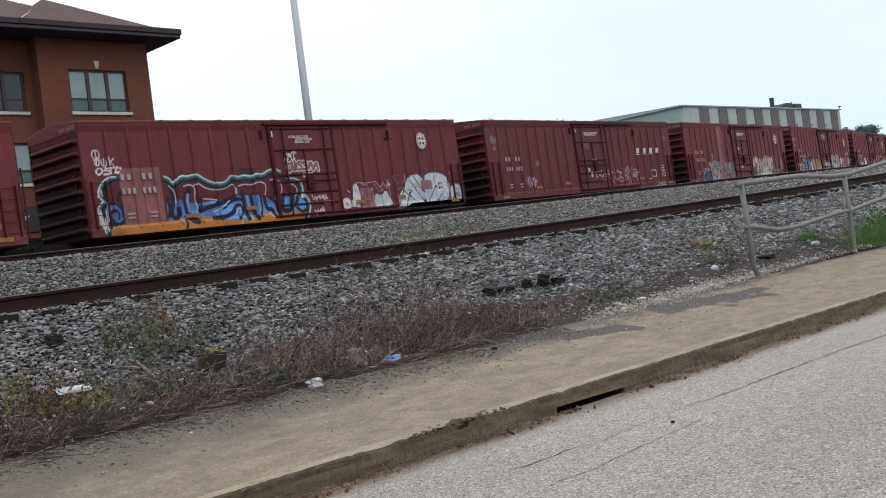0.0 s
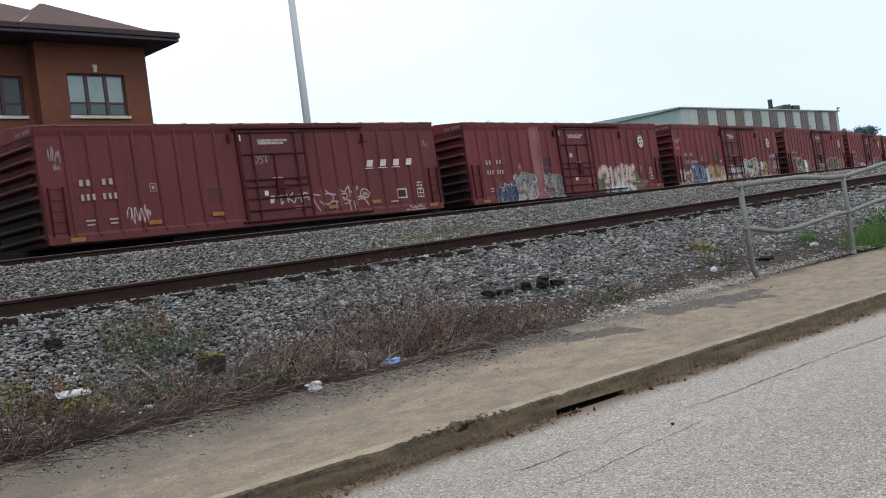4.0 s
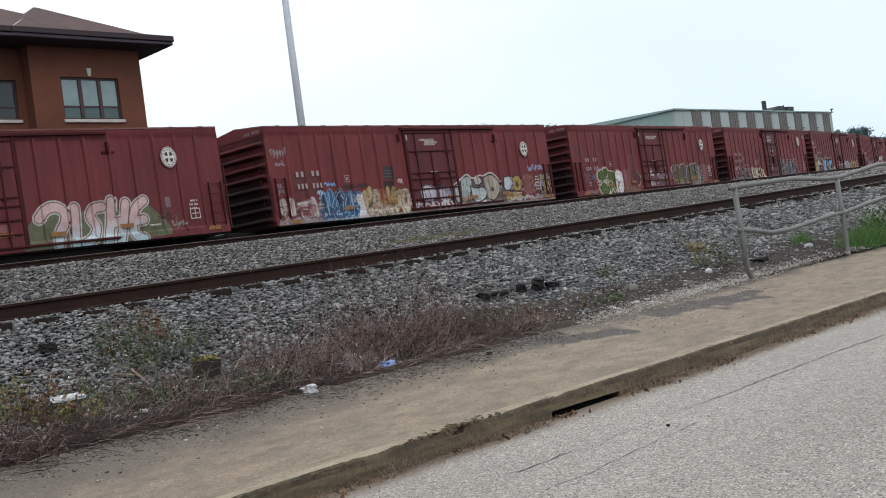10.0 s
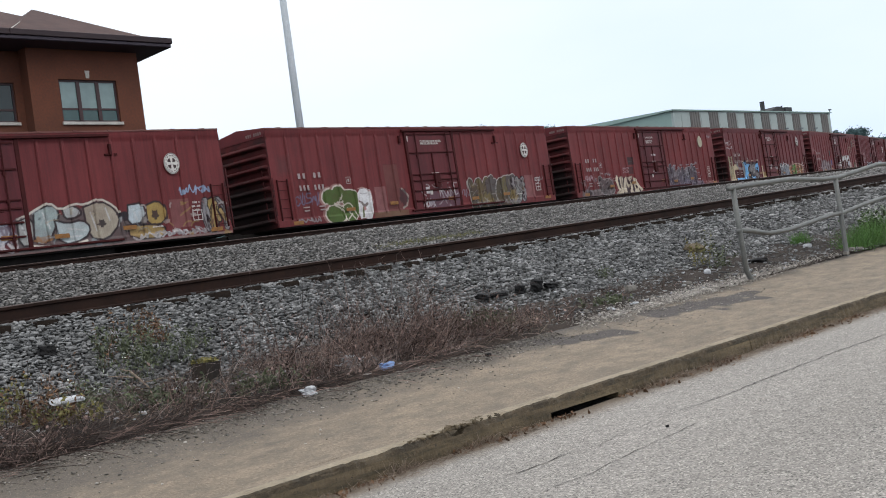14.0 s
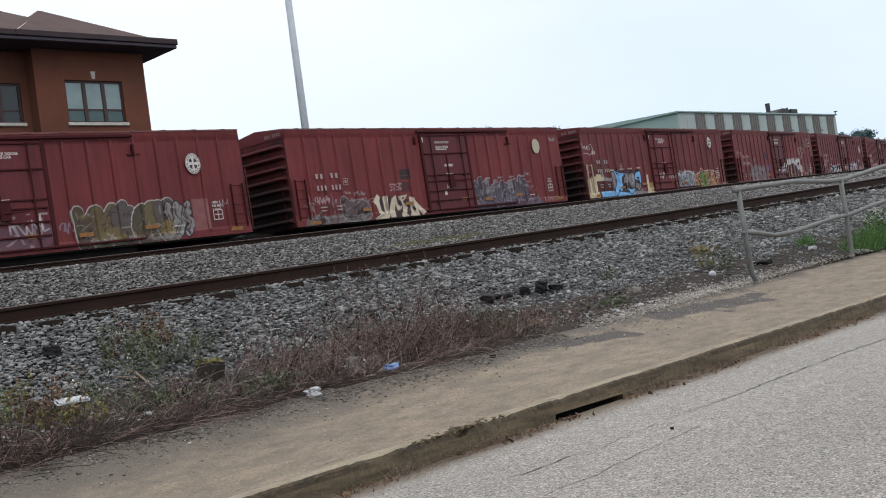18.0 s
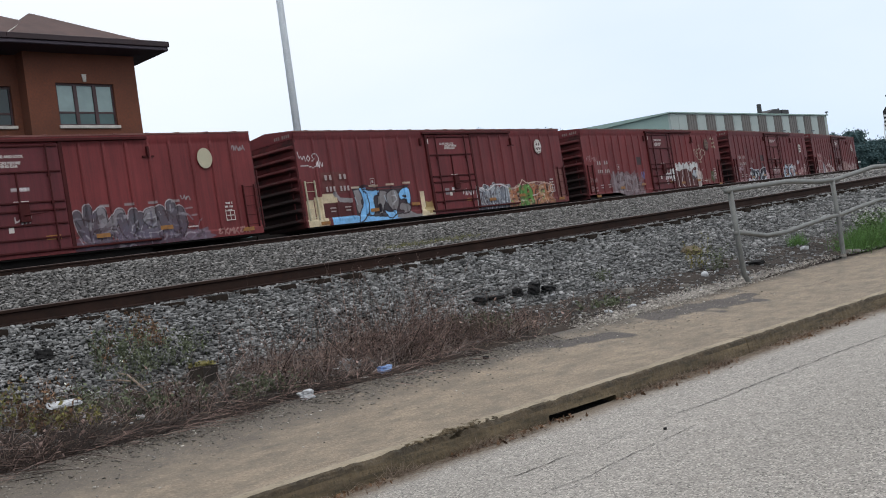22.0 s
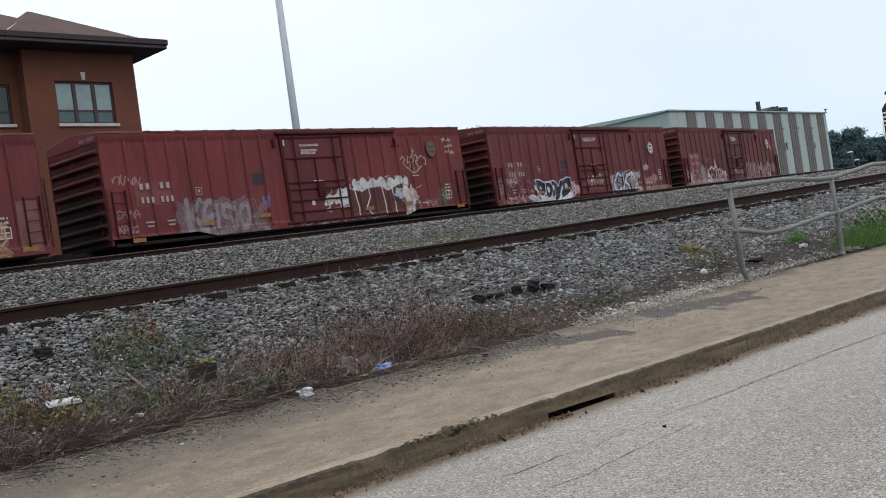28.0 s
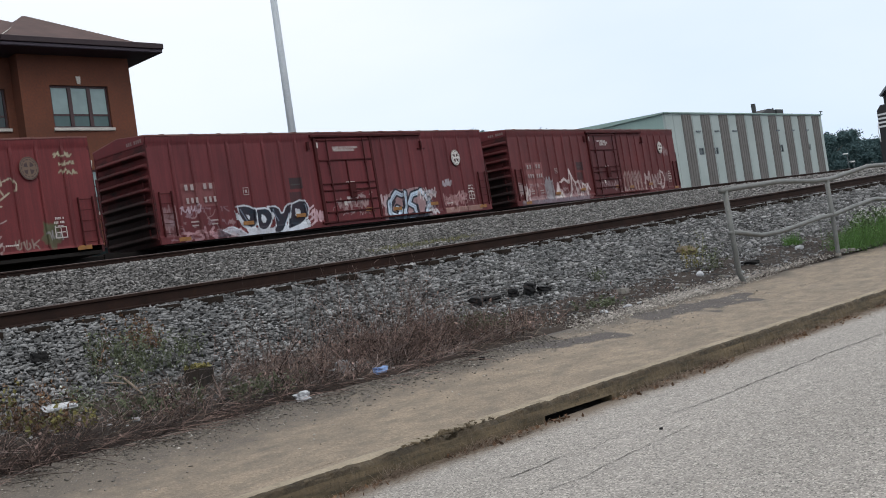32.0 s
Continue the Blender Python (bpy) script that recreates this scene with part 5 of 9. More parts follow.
def g_c(s):
    plates(s)
    s.rect(5.12, 5.95, 0.98, 4.66, (0.27, 0.115, 0.12), 0.9, 0.04)
    for x, z, r in ((2.15, 1.28, 0.34), (2.75, 1.45, 0.42), (3.35, 1.35, 0.46), (3.1, 1.2, 0.4)):
        s.blob(x, z, r, r * 0.9, WHT, 0.8, 0.06)
        s.blob(x, z, r * 0.9, r * 0.8, (0.02, 0.06, 0.13), 1, 0.08)
    s.wild(3.45, 5.1, 1.05, 2.28, 4, ((0.16, 0.19, 0.19), (0.22, 0.23, 0.22), (0.12, 0.16, 0.15)), (0.36, 0.38, 0.36), None, 3, 0.13, 0.026, 0.03, (0.24, 0.22, 0.24), 4, (0.05, 0.05, 0.06))
    s.wild(5.95, 7.45, 1.05, 2.15, 4, ((0.17, 0.19, 0.18), (0.10, 0.12, 0.13)), (0.33, 0.34, 0.33), None, 5, 0.13, 0.026, 0.03, (0.13, 0.11, 0.15), 4, (0.04, 0.04, 0.05))
    s.wild(1.95, 3.4, 1.0, 1.7, 4, ((0.02, 0.06, 0.14),), (0.30, 0.38, 0.44), None, 8, 0.15, 0.02, 0.02, None, 1)
    s.rect(8.5, 8.75, 2.95, 3.15, WHT, 0.8)
    s.rect(8.85, 9.02, 1.75, 1.95, WHT, 0.8)
    s.rect(10.0, 10.25, 1.6, 1.85, (0.3, 0.12, 0.12), 0.8)
    s.form([(10.7, 1.0), (10.75, 1.55), (11.1, 1.95), (11.6, 2.15), (12.2, 2.1), (14.6, 2.05), (15.15, 2.2), (15.6, 1.75), (16.0, 1.3), (15.9, 1.0)], (0.13, 0.15, 0.085), None, 0.02)
    letters = ([(11.30, 1.95), (11.55, 2.22), (11.90, 2.30), (12.18, 2.12), (12.18, 1.80), (11.92, 1.48), (11.85, 1.10)], [(12.52, 2.20), (12.48, 1.65), (12.40, 1.05)], [(13.48, 2.18), (13.14, 2.15), (12.98, 1.85), (13.24, 1.60), (13.10, 1.22), (12.72, 1.04)],
               [(13.82, 2.34), (13.72, 1.65), (13.55, 1.02)], [(14.34, 2.24), (14.18, 1.60), (13.98, 1.02)], [(13.8, 1.62), (14.15, 1.66)], [(15.02, 2.28), (14.66, 2.08), (14.50, 1.60), (14.50, 1.16), (14.85, 1.02)], [(14.55, 1.62), (14.95, 1.66)])
    for rad, c in ((0.215, (0.46, 0.43, 0.42)), (0.175, (0.11, 0.05, 0.05)), (0.14, (0.47, 0.33, 0.32))):
        for pts in letters:
            s.line(curved(pts), rad, c, 1.0, (1.15, 1.75, (0.38, 0.50, 0.54)) if rad < 0.15 else None)
    s.scribble(16.0, 1.25, 0.6, 0.35, GRY, 0.025, 10, 6)
    s.rect(15.85, 16.05, 2.0, 2.35, GRY, 0.6)
    s.clutter(2.0, 5.1, 1.0, 2.1, ((0.03, 0.025, 0.03), (0.30, 0.33, 0.34), (0.03, 0.07, 0.15), (0.18, 0.15, 0.19)), 60, 5, 0.16, 0.75)
    s.clutter(5.9, 7.5, 1.0, 2.0, ((0.03, 0.025, 0.03), (0.28, 0.29, 0.29), (0.12, 0.10, 0.14)), 36, 6, 0.16, 0.75)
    s.clutter(15.0, 16.3, 1.0, 1.9, ((0.13, 0.15, 0.075), (0.10, 0.12, 0.06), (0.03, 0.025, 0.03)), 24, 8, 0.2, 0.7)


def g_d(s):
    s.rect(6.08, 6.66, 2.46, 3.0, (0.035, 0.05, 0.052), 0.95)
    for k in range(3):
        s.rect(6.1, 6.6, 2.56 + 0.13 * k, 2.59 + 0.13 * k, (0.11, 0.13, 0.13), 0.8)
    s.rect(6.0, 6.6, 1.97, 2.42, (0.02, 0.018, 0.018), 0.95)
    s.scribble(0.1, 3.45, 0.75, 0.5, GRY, 0.024, 18, 1)
    s.scribble(0.25, 3.12, 0.5, 0.3, GRY, 0.024, 12, 2)
    s.scribble(0.15, 2.1, 0.4, 0.55, GRY, 0.022, 10, 3)
    s.rect(1.05, 2.45, 2.05, 2.95, (0.13, 0.05, 0.045), 0.7)
    CHALK = (0.46, 0.40, 0.37)
    for pts in ([(0.21, 1.92), (0.39, 2.04), (0.57, 1.90), (0.52, 1.35), (0.15, 1.35)], [(0.62, 1.93), (0.80, 2.05), (0.97, 1.69), (0.92, 1.28), (0.59, 1.31)], [(1.05, 1.79), (1.80, 1.88), (1.76, 1.66), (1.06, 1.59)], [(1.80, 1.98), (2.02, 1.97), (2.14, 1.56), (2.16, 1.18), (1.72, 1.25)]):
        s.form(pts, CHALK, (0.20, 0.13, 0.12), 0.018)
    s.line([(0.3, 1.85), (0.35, 1.45)], 0.02, (0.25, 0.17, 0.16))
    s.line([(0.75, 1.85), (0.78, 1.4)], 0.02, (0.25, 0.17, 0.16))
    s.rect(0.9, 2.0, 1.35, 1.7, PATCH, 0.7)
    s.scribble(0.1, 1.0, 2.3, 0.3, GRY, 0.05, 20, 7)
    s.cloud(2.35, 4.5, 0.98, 2.15, (0.03, 0.09, 0.22), 1, 4, 2)
    s.wild(2.35, 4.45, 1.0, 2.1, 5, ((0.02, 0.075, 0.17), (0.03, 0.11, 0.23), (0.015, 0.05, 0.12)), (0.26, 0.42, 0.52), None, 4, 0.115, 0.016, 0.03, (0.05, 0.13, 0.22), 5, (0.40, 0.52, 0.60), 1.0, 0.2, True)
    s.wild(2.2, 4.5, 0.98, 1.5, 6, ((0.025, 0.09, 0.19),), (0.28, 0.44, 0.54), None, 14, 0.08, 0.012, 0.03, None, 2, (0.4, 0.5, 0.6))
    s.scribble(2.65, 2.28, 0.55, 0.26, SKY, 0.03, 10, 8)
    s.scribble(2.2, 1.95, 0.35, 0.3, (0.25, 0.45, 0.6), 0.025, 8, 9)
    s.blob(3.95, 2.25, 0.4, 0.12, DARK, 0.8)
    s.blob(4.7, 2.28, 0.3, 0.1, DARK, 0.8)
    s.cloud(4.35, 4.95, 0.98, 2.05, WHT, 0.9, 2, 3)
    s.wild(4.85, 7.45, 1.02, 2.1, 6, ((0.36, 0.29, 0.15), (0.30, 0.26, 0.18), (0.32, 0.11, 0.05), (0.34, 0.24, 0.09)), (0.17, 0.10, 0.06), None, 2, 0.11, 0.03, 0.05, (0.42, 0.38, 0.30), 3, WHT)
    s.scribble(6.9, 2.25, 0.3, 0.25, WHT, 0.025, 8, 3)
    for pts in ([(8.15, 1.97), (8.60, 2.16), (9.00, 2.01), (9.26, 1.90), (9.16, 1.41), (8.18, 1.43)], [(9.42, 1.98), (9.87, 2.02), (10.27, 1.78), (10.07, 1.28), (9.38, 1.33)]):
        s.form(pts, (0.38, 0.38, 0.43), (0.08, 0.06, 0.09), 0.03)
    for a, b, c, d in ((8.4, 2.0, 8.5, 1.5), (8.75, 1.95, 8.8, 1.5), (9.6, 1.9, 9.65, 1.4), (9.85, 1.9, 9.8, 1.4)):
        s.line([(a, b), (c, d)], 0.03, (0.16, 0.13, 0.18))
    s.scribble(7.6, 1.0, 3.0, 0.5, WHT, 0.05, 22, 2, 0.7)
    s.scribble(9.9, 1.3, 0.9, 0.8, LIL, 0.06, 10, 2, 0.7)
    # bubble letters with a cream rim and black depths
    ROSE, SOOT, CREAM = (0.22, 0.12, 0.10), (0.035, 0.032, 0.038), (0.52, 0.48, 0.42)
    s.form([(10.4, 1.05), (10.4, 1.95), (11.1, 2.25), (12.0, 2.1), (13.3, 2.4), (14.0, 1.9), (14.9, 2.2), (15.0, 1.05)], (0.13, 0.11, 0.11), None, 0.02, 0, 0.95)
    for pts, c in (([(10.46, 1.99), (10.85, 2.12), (11.04, 1.85), (10.93, 1.23), (10.45, 1.21)], (0.32, 0.33, 0.32)), ([(11.05, 2.24), (11.64, 2.46), (11.92, 2.22), (11.72, 1.69), (11.32, 1.20), (10.95, 1.27)], (0.27, 0.32, 0.32)),
                   ([(12.72, 2.28), (13.35, 2.46), (13.87, 2.14), (13.98, 1.68), (13.39, 1.15), (12.77, 1.31)], (0.34, 0.30, 0.24)), ([(11.70, 1.95), (12.12, 1.80), (12.64, 1.90), (12.92, 1.62), (12.68, 1.27), (11.80, 1.12)], (0.36, 0.41, 0.42)),
                   ([(12.0, 2.3), (12.45, 2.36), (12.7, 2.1), (12.4, 1.95), (12.05, 1.95)], (0.36, 0.37, 0.37)), ([(14.32, 2.24), (14.92, 2.30), (14.85, 1.63), (14.22, 1.58)], (0.38, 0.43, 0.46)), ([(14.99, 2.19), (15.45, 2.34), (15.78, 2.06), (15.67, 1.56), (14.97, 1.48)], (0.36, 0.25, 0.08)),
                   ([(14.20, 1.58), (15.60, 1.52), (15.62, 1.05), (14.25, 1.10)], (0.33, 0.23, 0.09)), ([(17.36, 2.18), (17.75, 2.34), (17.95, 1.83), (17.72, 1.06), (17.28, 1.09)], (0.34, 0.25, 0.09))):
        s.form(pts, c, SOOT, 0.034)
    s.line(curved([(10.47, 2.05), (10.86, 2.17), (11.13, 2.31), (11.61, 2.52), (11.93, 2.23), (12.44, 2.42), (12.79, 2.35), (13.32, 2.54), (13.83, 2.26), (14.05, 1.93)], 1), 0.034, CREAM)
    s.line([(10.8, 1.22), (11.3, 1.15), (11.9, 1.08), (12.7, 1.22)], 0.03, CREAM)
    s.blob(13.3, 1.72, 0.14, 0.12, SOOT, 0.9)
    s.blob(15.3, 1.85, 0.13, 0.15, SOOT, 0.85)
    s.blob(11.25, 1.38, 0.28, 0.10, (0.36, 0.17, 0.06), 0.8)
    s.form([(13.84, 1.99), (14.34, 2.08), (14.17, 1.62)], SOOT)
    for a, b, c, d in ((11.35, 2.2, 11.5, 1.7), (12.1, 1.65, 12.7, 1.55), (12.0, 1.4, 12.55, 1.38), (12.95, 2.1, 13.1, 1.5), (13.5, 2.2, 13.6, 1.8), (14.5, 2.05, 14.6, 1.75), (10.6, 1.8, 10.75, 1.4)):
        s.line([(a, b), (c, d)], 0.022, (0.50, 0.50, 0.50), 0.85)
    s.scribble(14.3, 1.02, 3.3, 0.32, (0.42, 0.41, 0.42), 0.03, 30, 15, 0.85)
    s.rect(15.91, 16.70, 1.34, 2.32, (0.24, 0.09, 0.09), 0.9)
    s.scribble(16.4, 2.35, 1.3, 0.5, (0.25, 0.35, 0.5), 0.03, 18, 11)
    s.scribble(15.2, 1.02, 2.6, 0.35, GRY, 0.035, 26, 13)
    s.piece(17.2, 18.2, 1.1, 2.3, (0.40, 0.28, 0.12), BLK, GRY, 3, 4, 0.08, 0.12)
    s.rect(0.0, 18.3, 0.98, 1.06, (0.33, 0.32, 0.30), 0.5)
    s.clutter(0.1, 2.3, 1.0, 1.9, ((0.42, 0.34, 0.33), (0.16, 0.08, 0.08), (0.30, 0.20, 0.24), (0.03, 0.025, 0.03)), 56, 11, 0.18, 0.7)
    s.clutter(4.4, 7.5, 1.0, 2.0, ((0.40, 0.36, 0.28), (0.30, 0.22, 0.08), (0.03, 0.025, 0.03), (0.34, 0.10, 0.05), (0.44, 0.42, 0.42)), 80, 12, 0.18, 0.75)
    s.clutter(7.7, 10.7, 1.1, 2.1, ((0.03, 0.025, 0.03), (0.40, 0.40, 0.46), (0.12, 0.08, 0.12), (0.46, 0.44, 0.44)), 40, 13, 0.17, 0.75)
    s.clutter(10.8, 14.9, 1.05, 2.3, ((0.03, 0.025, 0.03), (0.42, 0.44, 0.45), (0.24, 0.29, 0.31), (0.36, 0.30, 0.22)), 26, 14, 0.18, 0.7)
    s.clutter(14.8, 18.2, 1.0, 2.2, ((0.32, 0.22, 0.08), (0.03, 0.025, 0.03), (0.40, 0.36, 0.34), (0.20, 0.08, 0.08)), 30, 15, 0.18, 0.75)


def g_e(s):
    s.text(5, 0.85, 1.75, 1.5, 0.4, (0.14, 0.12, 0.19), 0.028, seed=2)
    s.scribble(0.9, 1.0, 1.2, 0.3, GRY, 0.03, 16, 2)
    s.rect(0.3, 0.9, 3.0, 3.6, (0.07, 0.05, 0.05), 0.4, 0.3)
    GREEN, RIM = (0.085, 0.15, 0.035), (0.50, 0.44, 0.40)
    lobes = ((2.77, 1.97, 0.42, 0.31), (3.24, 2.08, 0.34, 0.30), (2.95, 1.28, 0.53, 0.36))
    block = [(3.45, 2.22), (4.28, 2.17), (4.30, 1.66), (4.08, 1.0), (3.55, 0.90), (3.40, 1.5)]
    for x, z, rx, rz in lobes:
        s.blob(x - 0.05, z, rx + 0.14, rz + 0.12, (0.30, 0.15, 0.14), 1, 0.04, 0.02)
        s.blob(x, z, rx + 0.07, rz + 0.07, RIM, 1, 0.04, 0.02)
    s.form(block, GREEN, RIM, 0.05)
    for x, z, rx, rz in lobes:
        s.blob(x, z, rx, rz, GREEN, 1, 0.04, 0.02)
    s.form(block, GREEN)
    for pts in ([(2.95, 1.72), (3.15, 1.66), (3.30, 1.85), (3.42, 2.1)], [(3.0, 1.62), (3.3, 1.5), (3.46, 1.2), (3.42, 0.95)], [(3.46, 1.62), (3.75, 1.72), (3.98, 1.5), (3.75, 1.35)], [(3.62, 1.5), (3.8, 1.2), (3.95, 1.05)], [(3.58, 1.05), (3.85, 1.25)], [(4.0, 1.4), (4.15, 1.1)]):
        s.line(curved(pts), 0.026, (0.50, 0.47, 0.40))
    PALEW = (0.58, 0.57, 0.58)
    s.blob(4.70, 1.93, 0.41, 0.31, PALEW, 1, 0.04, 0.03)
    s.form([(4.30, 1.70), (4.60, 1.62), (5.06, 1.80), (5.08, 1.45), (4.98, 1.02), (4.72, 0.92), (4.50, 1.05), (4.20, 0.97)], PALEW)
    s.line(curved([(4.48, 1.66), (4.62, 1.50), (4.80, 1.60)]), 0.06, (0.20, 0.17, 0.16))
    s.line([(4.55, 1.45), (4.45, 1.1)], 0.05, OLV)
    s.line(curved([(4.45, 2.05), (4.6, 2.0), (4.85, 2.03)]), 0.014, GRY)
    s.blob(4.62, 1.42, 0.08, 0.08, PNK, 0.9)
    s.line(curved([(4.36, 2.22), (4.7, 2.30), (5.1, 2.05), (5.16, 1.6)]), 0.02, (0.40, 0.25, 0.23))
    s.rect(5.32, 6.0, 1.15, 2.25, PATCH, 0.95)
    s.rect(6.05, 6.92, 1.0, 3.15, (0.17, 0.055, 0.05), 0.9, 0.05)
    s.rect(5.1, 7.2, 0.98, 1.2, (0.2, 0.14, 0.08), 0.6)
    s.line([(7.0, 2.1), (7.35, 1.8), (7.2, 1.4), (6.95, 1.3)], 0.05, (0.30, 0.25, 0.22))
    s.blob(7.05, 1.75, 0.25, 0.35, DARK, 0.7)
    s.rect(8.5, 8.75, 1.8, 2.1, WHT, 0.9)
    s.text(4, 8.2, 1.25, 0.8, 0.28, WHT, 0.022, seed=5)
    s.scribble(9.4, 1.4, 1.3, 0.8, WHT, 0.03, 12, 4, 0.8)
    s.cloud(8.6, 10.7, 1.1, 1.9, LIL, 0.5, 4, 6)
    s.scribble(11.0, 1.5, 0.5, 0.45, (0.2, 0.16, 0.2), 0.03, 9, 3)
    for a, b, k in ((11.65, 13.6, 5), (13.7, 15.2, 7)):
        s.cloud(a, b, 1.0, 2.1, (0.085, 0.075, 0.055), 1, 2, k)
        s.wild(a, b, 1.0, 2.32, 3, ((0.095, 0.08, 0.055), (0.15, 0.125, 0.06), (0.11, 0.10, 0.095)), (0.035, 0.03, 0.03), (0.42, 0.40, 0.38), k, 0.19, 0.02, 0.035, (0.10, 0.085, 0.05), 4, (0.25, 0.23, 0.2))
    s.piece(14.9, 15.9, 1.1, 2.25, (0.24, 0.25, 0.24), BLK, GRY, 3, 8, 0.12, 0.16)
    s.blob(12.7, 1.35, 0.5, 0.25, (0.22, 0.17, 0.06), 0.7, 0.4)
    s.blob(14.9, 1.4, 0.3, 0.3, (0.26, 0.19, 0.06), 0.7, 0.4)
    s.scribble(12, 1.0, 3.5, 0.25, GRY, 0.05, 18, 5, 0.6)
    s.rect(15.95, 16.6, 1.25, 2.32, PATCH, 0.95)
    s.scribble(16.8, 1.9, 0.7, 0.4, GRY, 0.025, 10, 4)
    s.clutter(8.4, 10.6, 1.2, 2.2, ((0.40, 0.37, 0.38), (0.07, 0.02, 0.02)), 30, 21, 0.16, 0.6)
    s.clutter(11.6, 15.9, 1.0, 2.1, ((0.03, 0.025, 0.03), (0.30, 0.28, 0.26), (0.17, 0.13, 0.06), (0.12, 0.11, 0.10)), 90, 22, 0.18, 0.75)


def g_f(s):
    plates(s)
    s.scribble(1.0, 1.75, 0.8, 0.4, (0.35, 0.24, 0.27), 0.025, 16, 3)
    s.cloud(0.45, 4.0, 0.98, 1.36, (0.15, 0.14, 0.138), 0.85, 2, 3)
    s.blob(1.15, 1.15, 0.28, 0.16, (0.035, 0.035, 0.05), 0.9, 0.15)
    s.line(curved([(1.3, 1.32), (1.5, 1.25), (1.55, 1.0)]), 0.02, GRY)
    s.shape(curved([(2.37, 1.90), (2.55, 2.08), (2.81, 1.90), (2.95, 1.80), (3.36, 1.88), (3.86, 1.80), (4.07, 1.43), (3.95, 0.98), (2.5, 0.98), (2.37, 1.5), (2.37, 1.90)]), (0.115, 0.110, 0.108), 0.92, (0.30, 0.28, 0.28), 0.018)
    for a, b, c, d in ((3.2, 1.25, 3.75, 1.62), (3.05, 1.5, 3.3, 1.66), (3.5, 1.2, 3.8, 1.35), (2.6, 1.15, 2.9, 1.25), (2.45, 1.75, 2.65, 1.9)):
        s.line([(a, b), (c, d)], 0.06, (0.035, 0.033, 0.038), 0.85)
    s.scribble(3.15, 1.95, 0.75, 0.25, GRY, 0.024, 12, 5)
    s.scribble(2.65, 2.05, 0.35, 0.2, (0.35, 0.29, 0.29), 0.016, 10, 8)
    for x in (0.72, 1.92):
        s.line(curved([(x, 2.15), (x + 0.06, 1.95), (x - 0.02, 1.75), (x + 0.10, 1.5), (x + 0.04, 1.35)]), 0.014, (0.33, 0.27, 0.27), 0.8)
    s.shape([(4.6, 1.86), (5.85, 1.86), (6.85, 1.5), (7.1, 0.98), (4.6, 0.98)], (0.045, 0.036, 0.045), 0.95)
    for form in ([(4.12, 1.71), (4.51, 2.03), (4.65, 1.88), (4.58, 1.72), (4.64, 1.34), (4.82, 1.22), (4.78, 1.84), (4.86, 1.93), (5.08, 1.90), (5.00, 1.30), (5.09, 1.09), (4.98, 0.97), (4.25, 0.97), (4.16, 1.03), (4.50, 1.17), (4.36, 1.58)],
                 [(5.05, 1.22), (5.33, 1.80), (5.62, 1.93), (5.68, 1.52), (5.86, 1.44), (5.80, 1.28), (5.60, 1.28), (5.52, 1.52), (5.42, 1.22), (5.44, 1.0), (5.12, 1.0)],
                 [(5.72, 1.87), (6.35, 1.92), (6.22, 1.76), (6.00, 1.62), (6.27, 1.38), (6.12, 1.12), (6.28, 1.0), (5.82, 0.97), (5.78, 1.10), (5.92, 1.40)],
                 [(6.42, 1.82), (6.62, 1.80), (7.38, 1.11), (7.14, 0.98), (6.88, 1.27), (6.94, 0.97), (6.32, 1.0), (6.40, 1.16)]):
        s.shape(form, (0.52, 0.455, 0.35), 1.0, (0.16, 0.12, 0.11), 0.012)
    s.shape([(6.56, 1.44), (6.74, 1.28), (6.55, 1.14)], (0.05, 0.03, 0.035))
    s.shape([(5.95, 1.80), (6.14, 1.82), (6.02, 1.70)], (0.08, 0.05, 0.05))
    for x in (4.90, 4.98):
        s.line([(x, 1.88), (x, 1.35)], 0.012, (0.2, 0.16, 0.15), 0.8)
    s.text(4, 5.3, 2.1, 0.75, 0.28, (0.32, 0.22, 0.23), 0.025, seed=1)
    s.rect(9.3, 9.5, 3.0, 3.1, WHT, 0.7)
    s.rect(9.0, 9.6, 3.0, 3.12, WHT, 0.6)
    s.scribble(9.0, 1.9, 0.6, 0.5, WHT, 0.02, 8, 7, 0.8)
    s.wild(11.1, 15.0, 1.2, 2.22, 5, ((0.10, 0.096, 0.118), (0.20, 0.195, 0.215)), (0.035, 0.03, 0.04), (0.34, 0.325, 0.345), 3, 0.15, 0.025, 0.03, (0.11, 0.095, 0.14), 5, (0.33, 0.32, 0.34))
    for k in range(14):
        x = 11.2 + 0.27 * k
        s.line([(x, 1.35), (x + 0.02, 1.02 + 0.12 * math.sin(k * 5.0))], 0.022, (0.20, 0.185, 0.22), 0.8)
    for k in range(4):
        s.rect(11.9 + 0.9 * k, 12.25 + 0.9 * k, 2.33, 2.42, GRY, 0.8)
    s.cloud(10.9, 15.9, 0.98, 1.28, (0.07, 0.06, 0.09), 0.85, 5, 3)
    s.blob(15.5, 1.12, 0.6, 0.25, LIL, 0.9)
    s.scribble(15.0, 2.35, 0.4, 0.25, GRY, 0.02, 8, 6)
    s.text(6, 16.3, 1.08, 1.4, 0.2, (0.30, 0.16, 0.15), 0.025, seed=9)
    s.scribble(17.45, 4.0, 0.6, 0.25, GRY, 0.03, 14, 3)
    s.clutter(0.5, 4.4, 1.0, 1.9, ((0.03, 0.025, 0.03), (0.20, 0.19, 0.20), (0.13, 0.11, 0.12), (0.30, 0.25, 0.26)), 70, 31, 0.2, 0.7)
